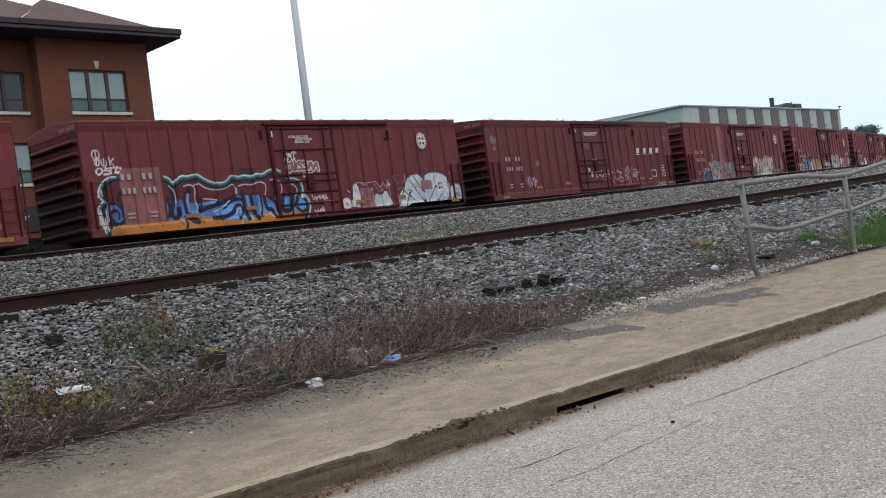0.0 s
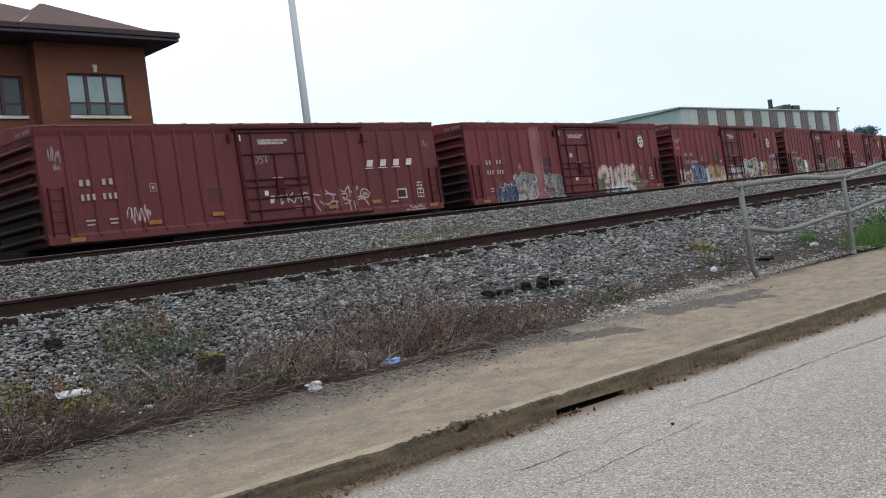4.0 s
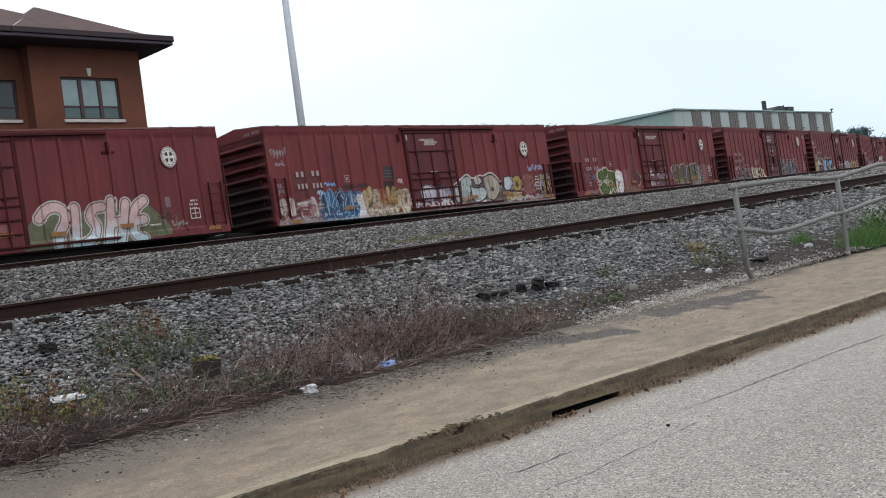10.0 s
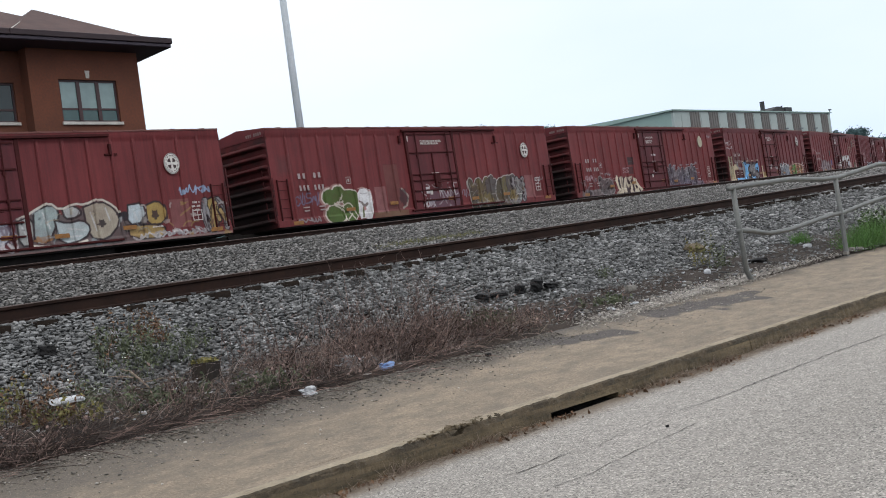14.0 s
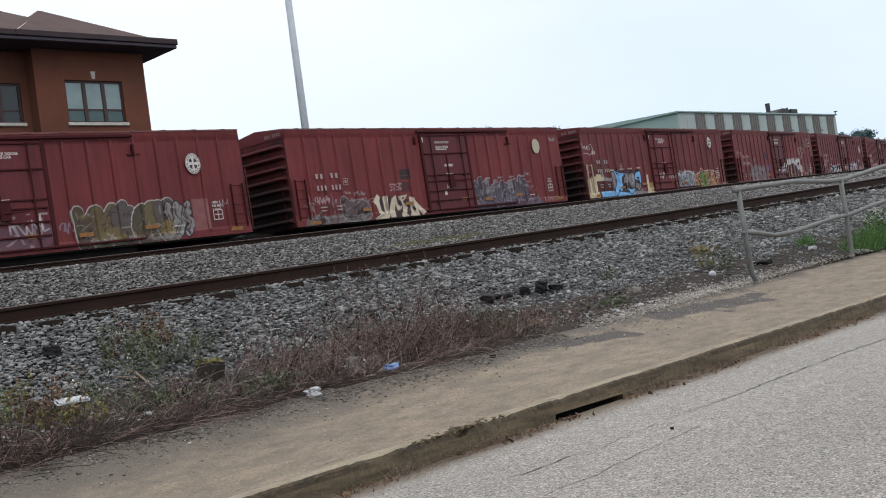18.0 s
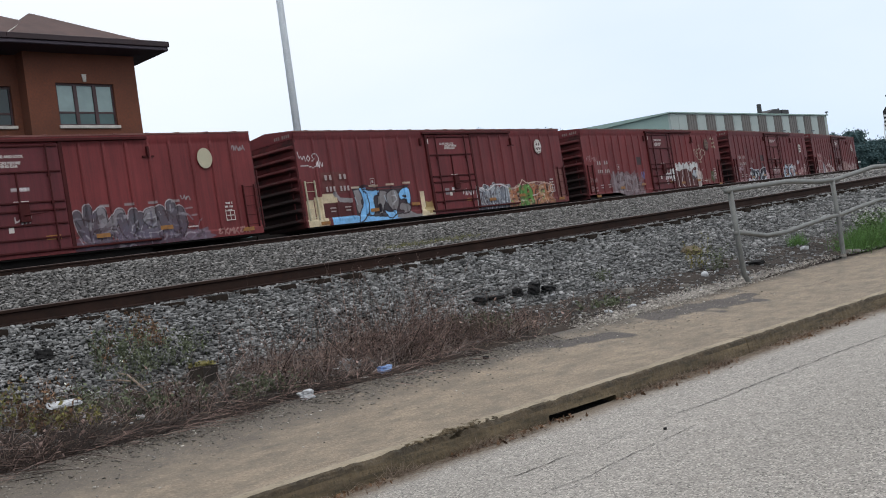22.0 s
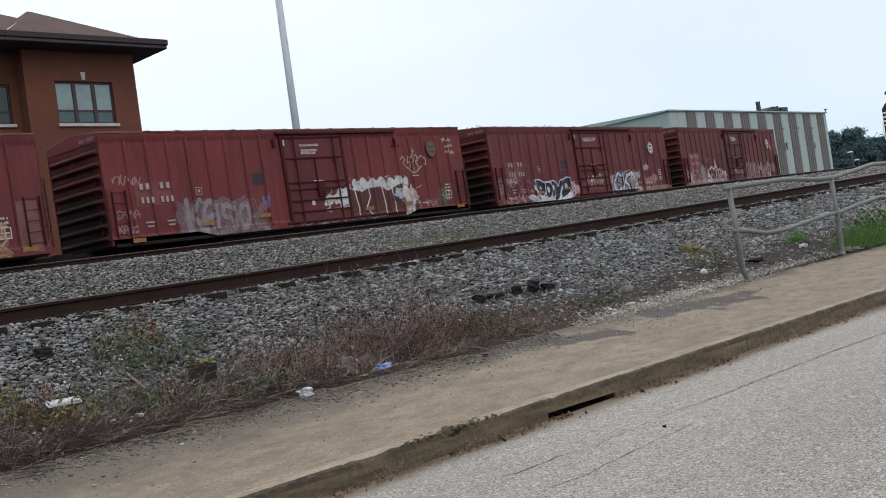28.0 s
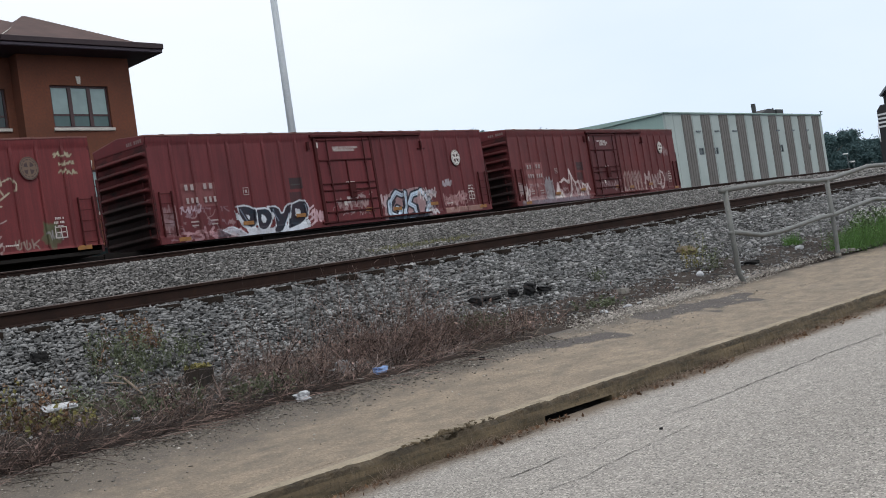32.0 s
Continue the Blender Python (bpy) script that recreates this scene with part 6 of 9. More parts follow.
    s.clutter(11.0, 15.8, 1.0, 2.1, ((0.03, 0.025, 0.03), (0.30, 0.29, 0.32), (0.10, 0.085, 0.13), (0.20, 0.19, 0.23)), 90, 33, 0.18, 0.7)


def g_g(s):
    s.rect(1.06, 2.35, 2.2, 3.08, (0.15, 0.05, 0.045), 0.8)
    for pts in ([(0.0, 3.90), (0.05, 3.60), (0.15, 3.78), (0.20, 3.55), (0.32, 3.78), (0.36, 3.55)], [(0.52, 3.75), (0.42, 3.62), (0.52, 3.52), (0.62, 3.65), (0.52, 3.75)], [(0.86, 3.82), (0.70, 3.74), (0.84, 3.60), (0.68, 3.52)], [(0.06, 3.34), (0.38, 3.38), (0.74, 3.25), (0.94, 3.40)], [(0.98, 3.80), (1.12, 3.60), (0.95, 3.42)]):
        s.line(curved(pts), 0.018, WHT)
    s.scribble(0.85, 3.25, 0.4, 0.3, WHT, 0.022, 9, 3)
    s.rect(0.05, 0.45, 0.98, 2.0, CRM)
    s.rect(0.5, 1.0, 1.15, 2.12, CRM)
    s.rect(0.95, 1.7, 1.85, 2.22, CRM)
    s.rect(0.0, 1.1, 0.98, 1.28, CRM)
    s.rect(0.9, 2.55, 1.28, 1.85, (0.105, 0.022, 0.024))
    s.line([(1.65, 2.2), (1.9, 1.95), (2.5, 1.9)], 0.09, GRY)
    s.rect(1.3, 5.9, 0.98, 1.28, SKY)
    STEEL, LIGHT = (0.215, 0.21, 0.215), (0.17, 0.41, 0.70)
    s.form([(2.75, 1.28), (3.6, 1.18), (4.4, 1.16), (5.1, 1.16), (5.06, 0.94), (2.70, 0.94)], LIGHT)
    s.form([(5.30, 1.42), (5.83, 1.49), (6.14, 1.12), (6.98, 1.08), (7.06, 0.92), (5.0, 0.92)], STEEL, None, 0.02)
    s.form([(2.72, 1.25), (2.72, 2.2), (3.1, 2.36), (4.1, 2.26), (5.1, 2.26), (6.0, 2.26), (6.1, 1.5), (5.9, 1.2), (4.4, 1.1)], (0.05, 0.05, 0.06), None, 0.02, 0)
    for pts, c in (([(2.68, 2.30), (3.22, 2.36), (3.36, 2.03), (3.02, 1.80), (3.34, 1.48), (2.86, 1.28), (2.74, 1.56), (2.76, 1.91)], STEEL),
                   ([(3.02, 2.38), (3.54, 2.38), (3.60, 2.01), (3.50, 1.46), (3.20, 1.13), (2.97, 0.99), (2.77, 0.96), (2.95, 1.41), (3.20, 1.68), (3.19, 2.04)], LIGHT),
                   ([(3.22, 2.33), (3.75, 2.22), (4.19, 2.26), (4.30, 2.05), (3.80, 1.98), (3.88, 1.43), (3.71, 1.19), (3.42, 1.25), (3.58, 1.85)], LIGHT),
                   ([(4.20, 2.22), (4.66, 2.20), (4.84, 1.97), (4.48, 1.69), (4.28, 1.30), (3.98, 1.20), (4.02, 1.72)], STEEL),
                   ([(4.64, 2.06), (5.06, 2.25), (5.38, 2.14), (5.38, 1.63), (5.08, 1.22), (4.78, 1.45), (4.58, 1.78)], STEEL),
                   ([(4.36, 1.42), (4.75, 1.28), (5.04, 1.38), (5.20, 1.24), (4.63, 0.95)], LIGHT),
                   ([(5.38, 2.02), (5.62, 2.24), (6.10, 2.30), (6.16, 1.85), (6.05, 1.52), (5.78, 1.60), (5.80, 1.80), (5.45, 1.74)], LIGHT),
                   ([(5.32, 1.45), (5.46, 1.68), (5.85, 1.58), (6.10, 1.50), (6.02, 1.26), (5.60, 1.16), (5.30, 1.22)], STEEL)):
        s.form(pts, c, BLK, 0.026, 1)
    s.form([(4.02, 1.62), (4.22, 1.70), (4.26, 1.36), (3.98, 1.25)], BLK)
    s.form([(4.62, 1.66), (4.86, 1.40), (5.02, 1.22), (4.72, 1.36)], BLK)
    s.form([(5.58, 1.92), (5.82, 1.98), (5.80, 1.80)], BLK)
    s.form([(5.10, 1.32), (5.45, 1.36), (5.68, 1.28), (5.45, 1.18)], BLK)
    s.line(curved([(4.95, 1.95), (5.2, 1.98), (5.22, 1.72), (5.0, 1.7), (4.95, 1.55)]), 0.022, (0.40, 0.40, 0.42))
    s.line(curved([(3.32, 2.2), (3.5, 2.16), (3.5, 1.95), (3.38, 1.9)]), 0.02, (0.03, 0.10, 0.22))
    for a, b in ((2.75, 2.0), (3.7, 2.1), (4.5, 2.0), (5.15, 2.1)):
        s.line([(a, b), (a + 0.12, b - 0.3)], 0.014, (0.40, 0.48, 0.56), 0.8)
    s.line([(2.62, 2.36), (3.4, 2.46), (3.95, 2.32), (4.6, 2.34), (5.3, 2.30), (6.1, 2.34)], 0.032, BLK)
    for k in range(4):
        s.rect(2.6 + 1.05 * k, 3.1 + 1.05 * k, 2.36 + 0.02 * k, 2.44 + 0.02 * k, (0.42, 0.36, 0.28), 0.85)
    s.rect(6.75, 7.05, 1.0, 2.05, CRM)
    s.rect(6.7, 7.6, 1.0, 1.35, CRM)
    s.blob(7.3, 1.35, 0.3, 0.25, (0.30, 0.22, 0.08), 0.8)
    s.rect(8.45, 8.75, 1.8, 2.1, GRY, 0.8)
    s.rect(8.95, 9.12, 1.9, 2.12, WHT, 0.9)
    s.scribble(9.7, 1.65, 0.8, 0.4, WHT, 0.03, 12, 3, 0.8)
    s.cloud(10.75, 13.5, 0.98, 2.05, (0.18, 0.19, 0.21), 1, 5, 3)
    s.wild(10.75, 13.45, 1.0, 2.0, 7, ((0.27, 0.30, 0.34), (0.16, 0.18, 0.21)), (0.03, 0.035, 0.05), (0.42, 0.43, 0.44), 2, 0.09, 0.025, 0.03, (0.12, 0.13, 0.16), 5, (0.45, 0.47, 0.5), 1.0, 0.2, True)
    s.line([(10.75, 1.85), (11.2, 2.0), (11.6, 1.85), (12.2, 2.1), (12.75, 2.1), (13.3, 1.9)], 0.03, WHT)
    s.cloud(13.3, 17.0, 0.98, 1.95, (0.30, 0.12, 0.06), 0.95, 5, 7)
    s.wild(13.35, 16.9, 1.0, 1.98, 7, ((0.40, 0.17, 0.08), (0.34, 0.13, 0.07), (0.36, 0.22, 0.13)), (0.08, 0.035, 0.03), (0.44, 0.34, 0.30), 6, 0.10, 0.025, 0.03, (0.30, 0.15, 0.08), 5, (0.48, 0.40, 0.35), 1.0, 0.16)
    s.wild(14.15, 15.1, 0.98, 2.0, 2, (GRN, (0.10, 0.30, 0.06)), (0.03, 0.06, 0.02), None, 5, 0.12, 0.025, 0.03, None, 4, (0.3, 0.45, 0.2))
    s.line([(13.5, 1.8), (14.2, 1.95), (14.5, 2.25), (14.9, 2.05), (15.6, 2.1), (16.2, 2.05), (16.8, 1.95)], 0.03, (0.45, 0.33, 0.28))
    s.rect(17.4, 18.1, 1.05, 2.65, (0.22, 0.10, 0.09), 0.9)
    s.clutter(10.8, 13.5, 1.0, 1.95, ((0.03, 0.025, 0.03), (0.36, 0.38, 0.41), (0.13, 0.15, 0.19)), 80, 42, 0.15, 0.75)
    s.clutter(13.3, 17.0, 1.0, 1.95, ((0.42, 0.19, 0.09), (0.09, 0.04, 0.03), (0.46, 0.38, 0.33), (0.09, 0.28, 0.06), (0.26, 0.10, 0.06)), 100, 43, 0.16, 0.75)


def g_h(s):
    s.rect(6.05, 6.62, 2.66, 3.12, (0.030, 0.036, 0.04), 0.9)
    s.scribble(0.2, 2.85, 1.1, 0.5, (0.33, 0.22, 0.22), 0.02, 12, 3)
    s.text(4, 0.15, 1.85, 0.9, 0.26, (0.30, 0.20, 0.2), 0.022, seed=2)
    s.text(4, 0.15, 1.35, 0.8, 0.24, (0.30, 0.20, 0.2), 0.022, seed=4)
    s.rect(1.0, 2.5, 2.2, 3.0, PATCH, 0.4)
    s.cloud(2.5, 5.6, 1.0, 2.35, (0.16, 0.125, 0.135), 0.75, 3, 3)
    s.cloud(5.2, 6.45, 0.98, 1.75, (0.15, 0.125, 0.135), 0.7, 3, 5)
    s.text(4, 2.8, 1.15, 3.0, 1.0, (0.24, 0.20, 0.215), 0.10, (0.10, 0.075, 0.085), 0.13, 0.1, 4)
    for k in range(22):
        x = 2.7 + 0.14 * k
        s.line([(x, 1.75 + 0.4 * math.sin(k * 2.3)), (x + 0.12 * math.sin(k), 1.0)], 0.03, (0.25, 0.215, 0.23) if k % 2 else (0.13, 0.10, 0.115), 0.5)
    s.line([(3.2, 2.0), (3.5, 2.2), (3.9, 2.15), (3.6, 1.85)], 0.03, GRY)
    s.scribble(6.4, 1.75, 0.3, 0.65, (0.15, 0.16, 0.34), 0.025, 9, 4)
    s.text(2, 9.45, 1.7, 0.95, 0.35, WHT, 0.05, seed=3)
    s.scribble(9.4, 1.6, 1.0, 0.5, WHT, 0.03, 14, 5, 0.8)
    s.cloud(10.2, 11.4, 1.5, 2.45, (0.48, 0.50, 0.50), 0.95, 2, 6)
    s.cloud(11.2, 14.4, 1.75, 2.70, (0.48, 0.50, 0.50), 0.95, 6, 8)
    s.cloud(13.9, 14.7, 0.98, 2.3, (0.44, 0.44, 0.43), 0.9, 3, 2)
    s.cloud(10.8, 14.1, 0.9, 2.36, (0.115, 0.035, 0.032), 1, 2.2, 3)
    for x in (11.2, 12.0, 12.8, 13.4):
        s.line([(x, 2.3), (x + 0.05, 1.9), (x - 0.02 + 0.2 * math.sin(x * 3), 1.5), (x + 0.08, 1.1)], 0.026, WHT)
    s.blob(13.7, 1.75, 0.35, 0.2, DARK, 0.8)
    s.blob(13.9, 1.95, 0.35, 0.22, PALE, 0.8)
    s.scribble(14.2, 1.4, 0.7, 0.9, (0.45, 0.38, 0.36), 0.05, 16, 6, 0.85)
    tag = (0.36, 0.335, 0.255)
    for pts in ([(14.2, 3.35), (14.35, 3.5), (14.5, 3.35), (14.35, 3.2), (14.55, 3.0), (14.65, 2.95)], [(14.7, 3.5), (14.6, 3.2), (14.8, 3.25), (14.75, 3.0)],
                [(14.8, 3.4), (14.95, 3.6), (15.05, 3.3), (14.9, 3.2), (15.0, 2.9)], [(15.1, 3.5), (15.25, 3.55), (15.3, 3.3), (15.15, 3.25), (15.3, 3.0)],
                [(15.35, 3.4), (15.6, 3.5), (15.75, 3.3), (15.7, 3.1)], [(14.95, 3.72), (15.15, 3.7)], [(15.05, 3.6), (15.05, 3.82)], [(14.8, 2.65), (15.2, 2.65)], [(14.6, 3.0), (14.9, 2.75), (15.2, 2.85), (15.5, 3.05)]):
        s.line(pts, 0.028, tag, 0.85)
    for x, z, w, k in ((17.08, 4.02, 0.7, 5), (17.25, 3.76, 0.55, 7), (17.2, 3.48, 0.65, 9)):
        s.scribble(x, z, w, 0.24, (0.34, 0.33, 0.23), 0.03, 12, k, 0.85)
    s.text(3, 15.4, 1.3, 0.8, 0.25, (0.25, 0.2, 0.17), 0.025, seed=1)
    s.blob(16.65, 1.65, 0.3, 0.4, (0.09, 0.14, 0.07), 0.8, 0.25)
    s.scribble(16.5, 1.35, 0.5, 0.55, GRY, 0.025, 10, 8)
    s.scribble(7.5, 0.98, 5.5, 0.2, (0.4, 0.38, 0.38), 0.03, 26, 3, 0.6)
    s.clutter(2.5, 6.4, 1.0, 2.2, ((0.25, 0.215, 0.23), (0.12, 0.09, 0.10), (0.18, 0.15, 0.165)), 110, 51, 0.22, 0.6)
    s.clutter(9.4, 10.9, 1.4, 2.4, ((0.46, 0.46, 0.45), (0.12, 0.04, 0.035)), 30, 52, 0.15, 0.75)
    s.clutter(10.8, 14.6, 2.2, 2.7, ((0.48, 0.49, 0.49), (0.38, 0.38, 0.38), (0.12, 0.035, 0.03)), 50, 53, 0.12, 0.75)
    s.clutter(13.9, 15.0, 1.0, 2.3, ((0.44, 0.40, 0.38), (0.13, 0.045, 0.04)), 40, 54, 0.14, 0.75)


def g_i(s):
    plates(s)
    s.rect(1.05, 2.5, 2.15, 3.0, PATCH, 0.55)
    s.scribble(0.1, 1.2, 0.6, 1.3, (0.33, 0.22, 0.23), 0.035, 22, 3, 0.7)
    s.rect(0.2, 0.7, 1.2, 2.2, (0.22, 0.13, 0.14), 0.4, 0.1)
    s.scribble(0.85, 1.85, 0.95, 0.45, (0.36, 0.28, 0.32), 0.028, 20, 5)
    s.text(4, 0.8, 1.0, 1.9, 0.35, (0.35, 0.20, 0.22), 0.05, seed=3)
    s.scribble(2.1, 1.0, 1.4, 0.4, (0.45, 0.26, 0.30), 0.05, 16, 7, 0.8)
    s.rect(2.3, 3.1, 1.0, 1.3, (0.05, 0.05, 0.07), 0.8, 0.06)
    INK, SNOW = (0.012, 0.026, 0.048), (0.50, 0.53, 0.58)
    s.form([(3.22, 1.98), (3.60, 1.40), (4.4, 1.16), (5.3, 1.2), (6.4, 1.28), (6.85, 1.40), (6.75, 0.94), (3.5, 0.94), (3.75, 1.12), (3.3, 1.5)], SNOW)
    s.form([(2.55, 1.25), (3.0, 1.38), (3.35, 1.22), (3.70, 1.0), (3.3, 0.96), (2.9, 1.1)], (0.30, 0.30, 0.34), SNOW, 0.02)
    for pts in ([(3.34, 2.06), (3.81, 2.09), (4.28, 1.88), (4.32, 1.50), (3.96, 1.20), (3.67, 1.36), (3.44, 1.66)], [(4.24, 1.92), (4.83, 1.93), (5.02, 1.62), (4.82, 1.27), (4.45, 1.07), (4.15, 1.25)],
                [(4.80, 1.97), (5.31, 1.95), (5.46, 1.60), (5.74, 2.0), (6.12, 2.02), (5.60, 1.30), (5.30, 0.94), (4.86, 0.97), (5.14, 1.42)], [(6.02, 2.0), (6.58, 2.15), (6.88, 1.88), (6.80, 1.53), (6.42, 1.22), (5.93, 1.10), (5.57, 1.02), (5.79, 1.49)]):
        s.form(pts, INK, SNOW, 0.030)
    s.form([(4.45, 1.72), (4.68, 1.60), (4.62, 1.36), (4.42, 1.42)], SNOW)
    s.form([(6.14, 1.80), (6.42, 1.78), (6.38, 1.50), (6.12, 1.48)], SNOW)
    s.form([(3.72, 1.75), (3.92, 1.70), (3.85, 1.50)], SNOW)
    for a, b, c, d in ((3.5, 1.95, 3.75, 1.5), (5.0, 1.85, 5.25, 1.4), (5.95, 1.85, 5.5, 1.2), (6.65, 1.95, 6.7, 1.6)):
        s.line([(a, b), (c, d)], 0.016, (0.24, 0.30, 0.38), 0.8)
    for k in range(4):
        s.line([(6.85, 1.72 - 0.2 * k), (7.12, 1.86 - 0.2 * k)], 0.04, (0.50, 0.38, 0.41), 0.85)
    s.scribble(6.95, 1.1, 0.6, 0.75, (0.48, 0.33, 0.36), 0.045, 12, 3, 0.8)
    s.scribble(8.3, 1.45, 1.9, 0.7, (0.36, 0.27, 0.27), 0.05, 24, 8, 0.65)
    s.rect(8.95, 9.15, 1.85, 2.1, WHT, 0.8)
    s.scribble(10.9, 1.3, 0.6, 0.95, (0.45, 0.36, 0.38), 0.04, 16, 5, 0.8)
    s.form([(11.0, 1.0), (11.2, 1.9), (11.8, 2.3), (12.5, 2.2), (13.3, 2.3), (13.9, 2.2), (14.1, 1.5), (13.7, 0.96)], (0.40, 0.30, 0.31), None, 0.02, 1, 0.55)
    letters = ([(12.26, 1.99), (11.93, 2.12), (11.42, 1.69), (11.38, 1.25), (11.84, 1.08), (12.12, 1.35), (11.87, 1.47)], [(12.50, 2.08), (12.44, 1.50), (12.22, 1.02)], [(13.30, 2.04), (12.92, 1.96), (12.66, 1.61), (13.02, 1.44), (13.04, 1.12), (12.60, 0.98)], [(13.52, 2.12), (13.92, 1.73), (13.92, 1.40), (13.56, 0.98)])
    for rad, c in ((0.17, (0.012, 0.028, 0.050)), (0.085, (0.44, 0.53, 0.62))):
        for pts in letters:
            s.line(pts, rad, c)
    for pts in letters:
        s.line([(a + 0.03, b - 0.02) for a, b in pts], 0.014, (0.10, 0.20, 0.34), 0.8)
    s.line([(11.6, 1.55), (11.8, 1.75)], 0.05, (0.012, 0.028, 0.05))
    s.cloud(11.3, 13.9, 0.98, 1.12, (0.02, 0.045, 0.07), 0.9, 4, 3)
    s.scribble(13.3, 1.5, 1.2, 0.85, (0.5, 0.46, 0.46), 0.04, 18, 9, 0.8)
    s.scribble(13.9, 1.05, 0.6, 0.25, WHT, 0.06, 8, 3, 0.8)
    s.scribble(15.1, 2.1, 0.55, 0.5, (0.34, 0.32, 0.35), 0.04, 18, 4, 0.85)
    s.scribble(15.0, 1.1, 1.6, 0.95, (0.38, 0.22, 0.22), 0.045, 26, 6, 0.7)
    s.rect(15.0, 17.6, 1.02, 1.25, (0.36, 0.24, 0.2), 0.6)
    s.clutter(0.2, 3.2, 1.0, 2.1, ((0.36, 0.25, 0.26), (0.13, 0.04, 0.04), (0.30, 0.22, 0.26)), 70, 61, 0.18, 0.6)
    s.clutter(8.3, 10.3, 1.3, 2.2, ((0.40, 0.33, 0.33), (0.10, 0.03, 0.03)), 50, 63, 0.16, 0.6)
    s.clutter(13.8, 14.4, 1.0, 2.1, ((0.48, 0.50, 0.54), (0.012, 0.03, 0.05), (0.30, 0.20, 0.22)), 60, 64, 0.16, 0.7)
    s.clutter(14.9, 17.2, 1.0, 2.0, ((0.40, 0.28, 0.28), (0.13, 0.04, 0.04)), 50, 65, 0.16, 0.6)


def g_j(s):
    s.rect(-0.2, 18.5, 0.9, 4.75, (0.096, 0.033, 0.035), 0.5)
    plates(s)
    s.scribble(0.2, 1.4, 0.6, 0.9, (0.36, 0.30, 0.30), 0.04, 16, 3, 0.75)
    s.rect(1.15, 1.78, 1.35, 3.05, PATCH, 0.95)
    s.rect(1.95, 2.6, 1.35, 3.08, PATCH, 0.95)
    pale, rose = (0.52, 0.47, 0.46), (0.38, 0.27, 0.28)
    for a, b in (((0.75, 1.1), (0.95, 2.0)), ((0.95, 2.0), (1.1, 1.2)), ((1.1, 1.2), (1.2, 1.7))):
        s.line([a, b], 0.05, pale, 0.8)
    s.cloud(0.9, 7.0, 1.02, 1.42, rose, 0.6, 9, 3)
    s.cloud(2.65, 3.45, 1.15, 2.35, (0.27, 0.28, 0.30), 0.8, 3, 3)
    s.form([(3.45, 1.15), (3.75, 1.6), (3.95, 2.1), (4.1, 1.55), (4.6, 1.25), (4.1, 1.1)], pale, rose, 0.04)
    s.line([(4.2, 2.0), (4.6, 2.15), (5.0, 1.95), (5.2, 2.6), (5.35, 2.3), (5.25, 1.5), (4.95, 1.2)], 0.07, pale, 0.85)
    s.line([(5.35, 2.3), (5.7, 1.9), (5.8, 1.3)], 0.06, pale, 0.85)
    s.line([(5.7, 1.9), (6.0, 2.0), (6.2, 1.5), (6.1, 1.15)], 0.06, pale, 0.8)
    s.line([(6.3, 1.15), (6.4, 1.85), (6.65, 1.75), (6.75, 1.1)], 0.055, pale, 0.8)
    s.line([(6.85, 1.2), (6.9, 1.8), (7.15, 1.5)], 0.05, pale, 0.75)
    s.scribble(4.7, 1.15, 2.4, 0.7, rose, 0.05, 22, 8, 0.6)
    s.cloud(0.4, 7.0, 0.98, 1.2, (0.18, 0.16, 0.2), 0.8, 6, 3)
    s.scribble(8.2, 1.3, 2.3, 0.7, (0.26, 0.19, 0.2), 0.05, 20, 2, 0.6)
    for k in range(5):
        s.line([(11.1 + 0.42 * k, 1.25), (11.2 + 0.42 * k, 2.1), (11.4 + 0.42 * k, 2.3), (11.5 + 0.42 * k, 1.3)], 0.06, (0.36, 0.28, 0.26), 0.6)
    s.line([(13.7, 1.2), (13.8, 2.1), (14.1, 1.7), (14.35, 2.2), (14.45, 1.25)], 0.075, (0.50, 0.44, 0.43), 0.62)
    s.line([(14.75, 2.0), (14.8, 1.3)], 0.075, (0.50, 0.44, 0.43), 0.62)
    s.line([(15.0, 1.3), (15.1, 2.0), (15.35, 1.5), (15.5, 2.05)], 0.065, (0.46, 0.40, 0.39), 0.5)
    s.line([(15.7, 1.25), (15.75, 2.25), (16.15, 2.1), (16.3, 1.7), (16.1, 1.3), (15.7, 1.2)], 0.07, (0.50, 0.44, 0.43), 0.62)
    s.scribble(16.6, 2.9, 0.7, 1.0, (0.30, 0.23, 0.23), 0.03, 20, 4, 0.7)
    s.rect(16.4, 17.0, 1.6, 2.1, (0.25, 0.2, 0.2), 0.5)
    s.clutter(0.3, 7.2, 1.0, 2.0, ((0.38, 0.32, 0.32), (0.12, 0.04, 0.04), (0.24, 0.18, 0.2)), 120, 71, 0.18, 0.6)
    s.clutter(8.2, 16.2, 1.0, 2.0, ((0.38, 0.31, 0.30), (0.12, 0.04, 0.04)), 120, 72, 0.18, 0.55)

M_FADED = flat("faded_emblem", (0.15, 0.095, 0.065))
M_CREAM = flat("cream_paint", (0.44, 0.40, 0.29))
WHEELSETS = []
SHORT = "CLOSE AND LOCK DOORS\n BEFORE MOVING CAR"
DOOR_WORDS = {0: "CLOSE AND LOCK\n          DOORS BEFORE\n         MOVING CAR", 1: SHORT, 2: SHORT, 4: SHORT, 8: SHORT, 5: "CLOSE AND LOCK\n\n DOORS BEFORE\n MOVING CAR", 7: "CLOSE AND LOCK\n\n DOORS BEFORE\n MOVING CAR"}
EMBLEM_Z = {0: 3.80, 2: 3.69, 3: 3.54, 4: 3.54, 5: 3.79, 6: 3.83, 8: 3.46, 9: 3.62}
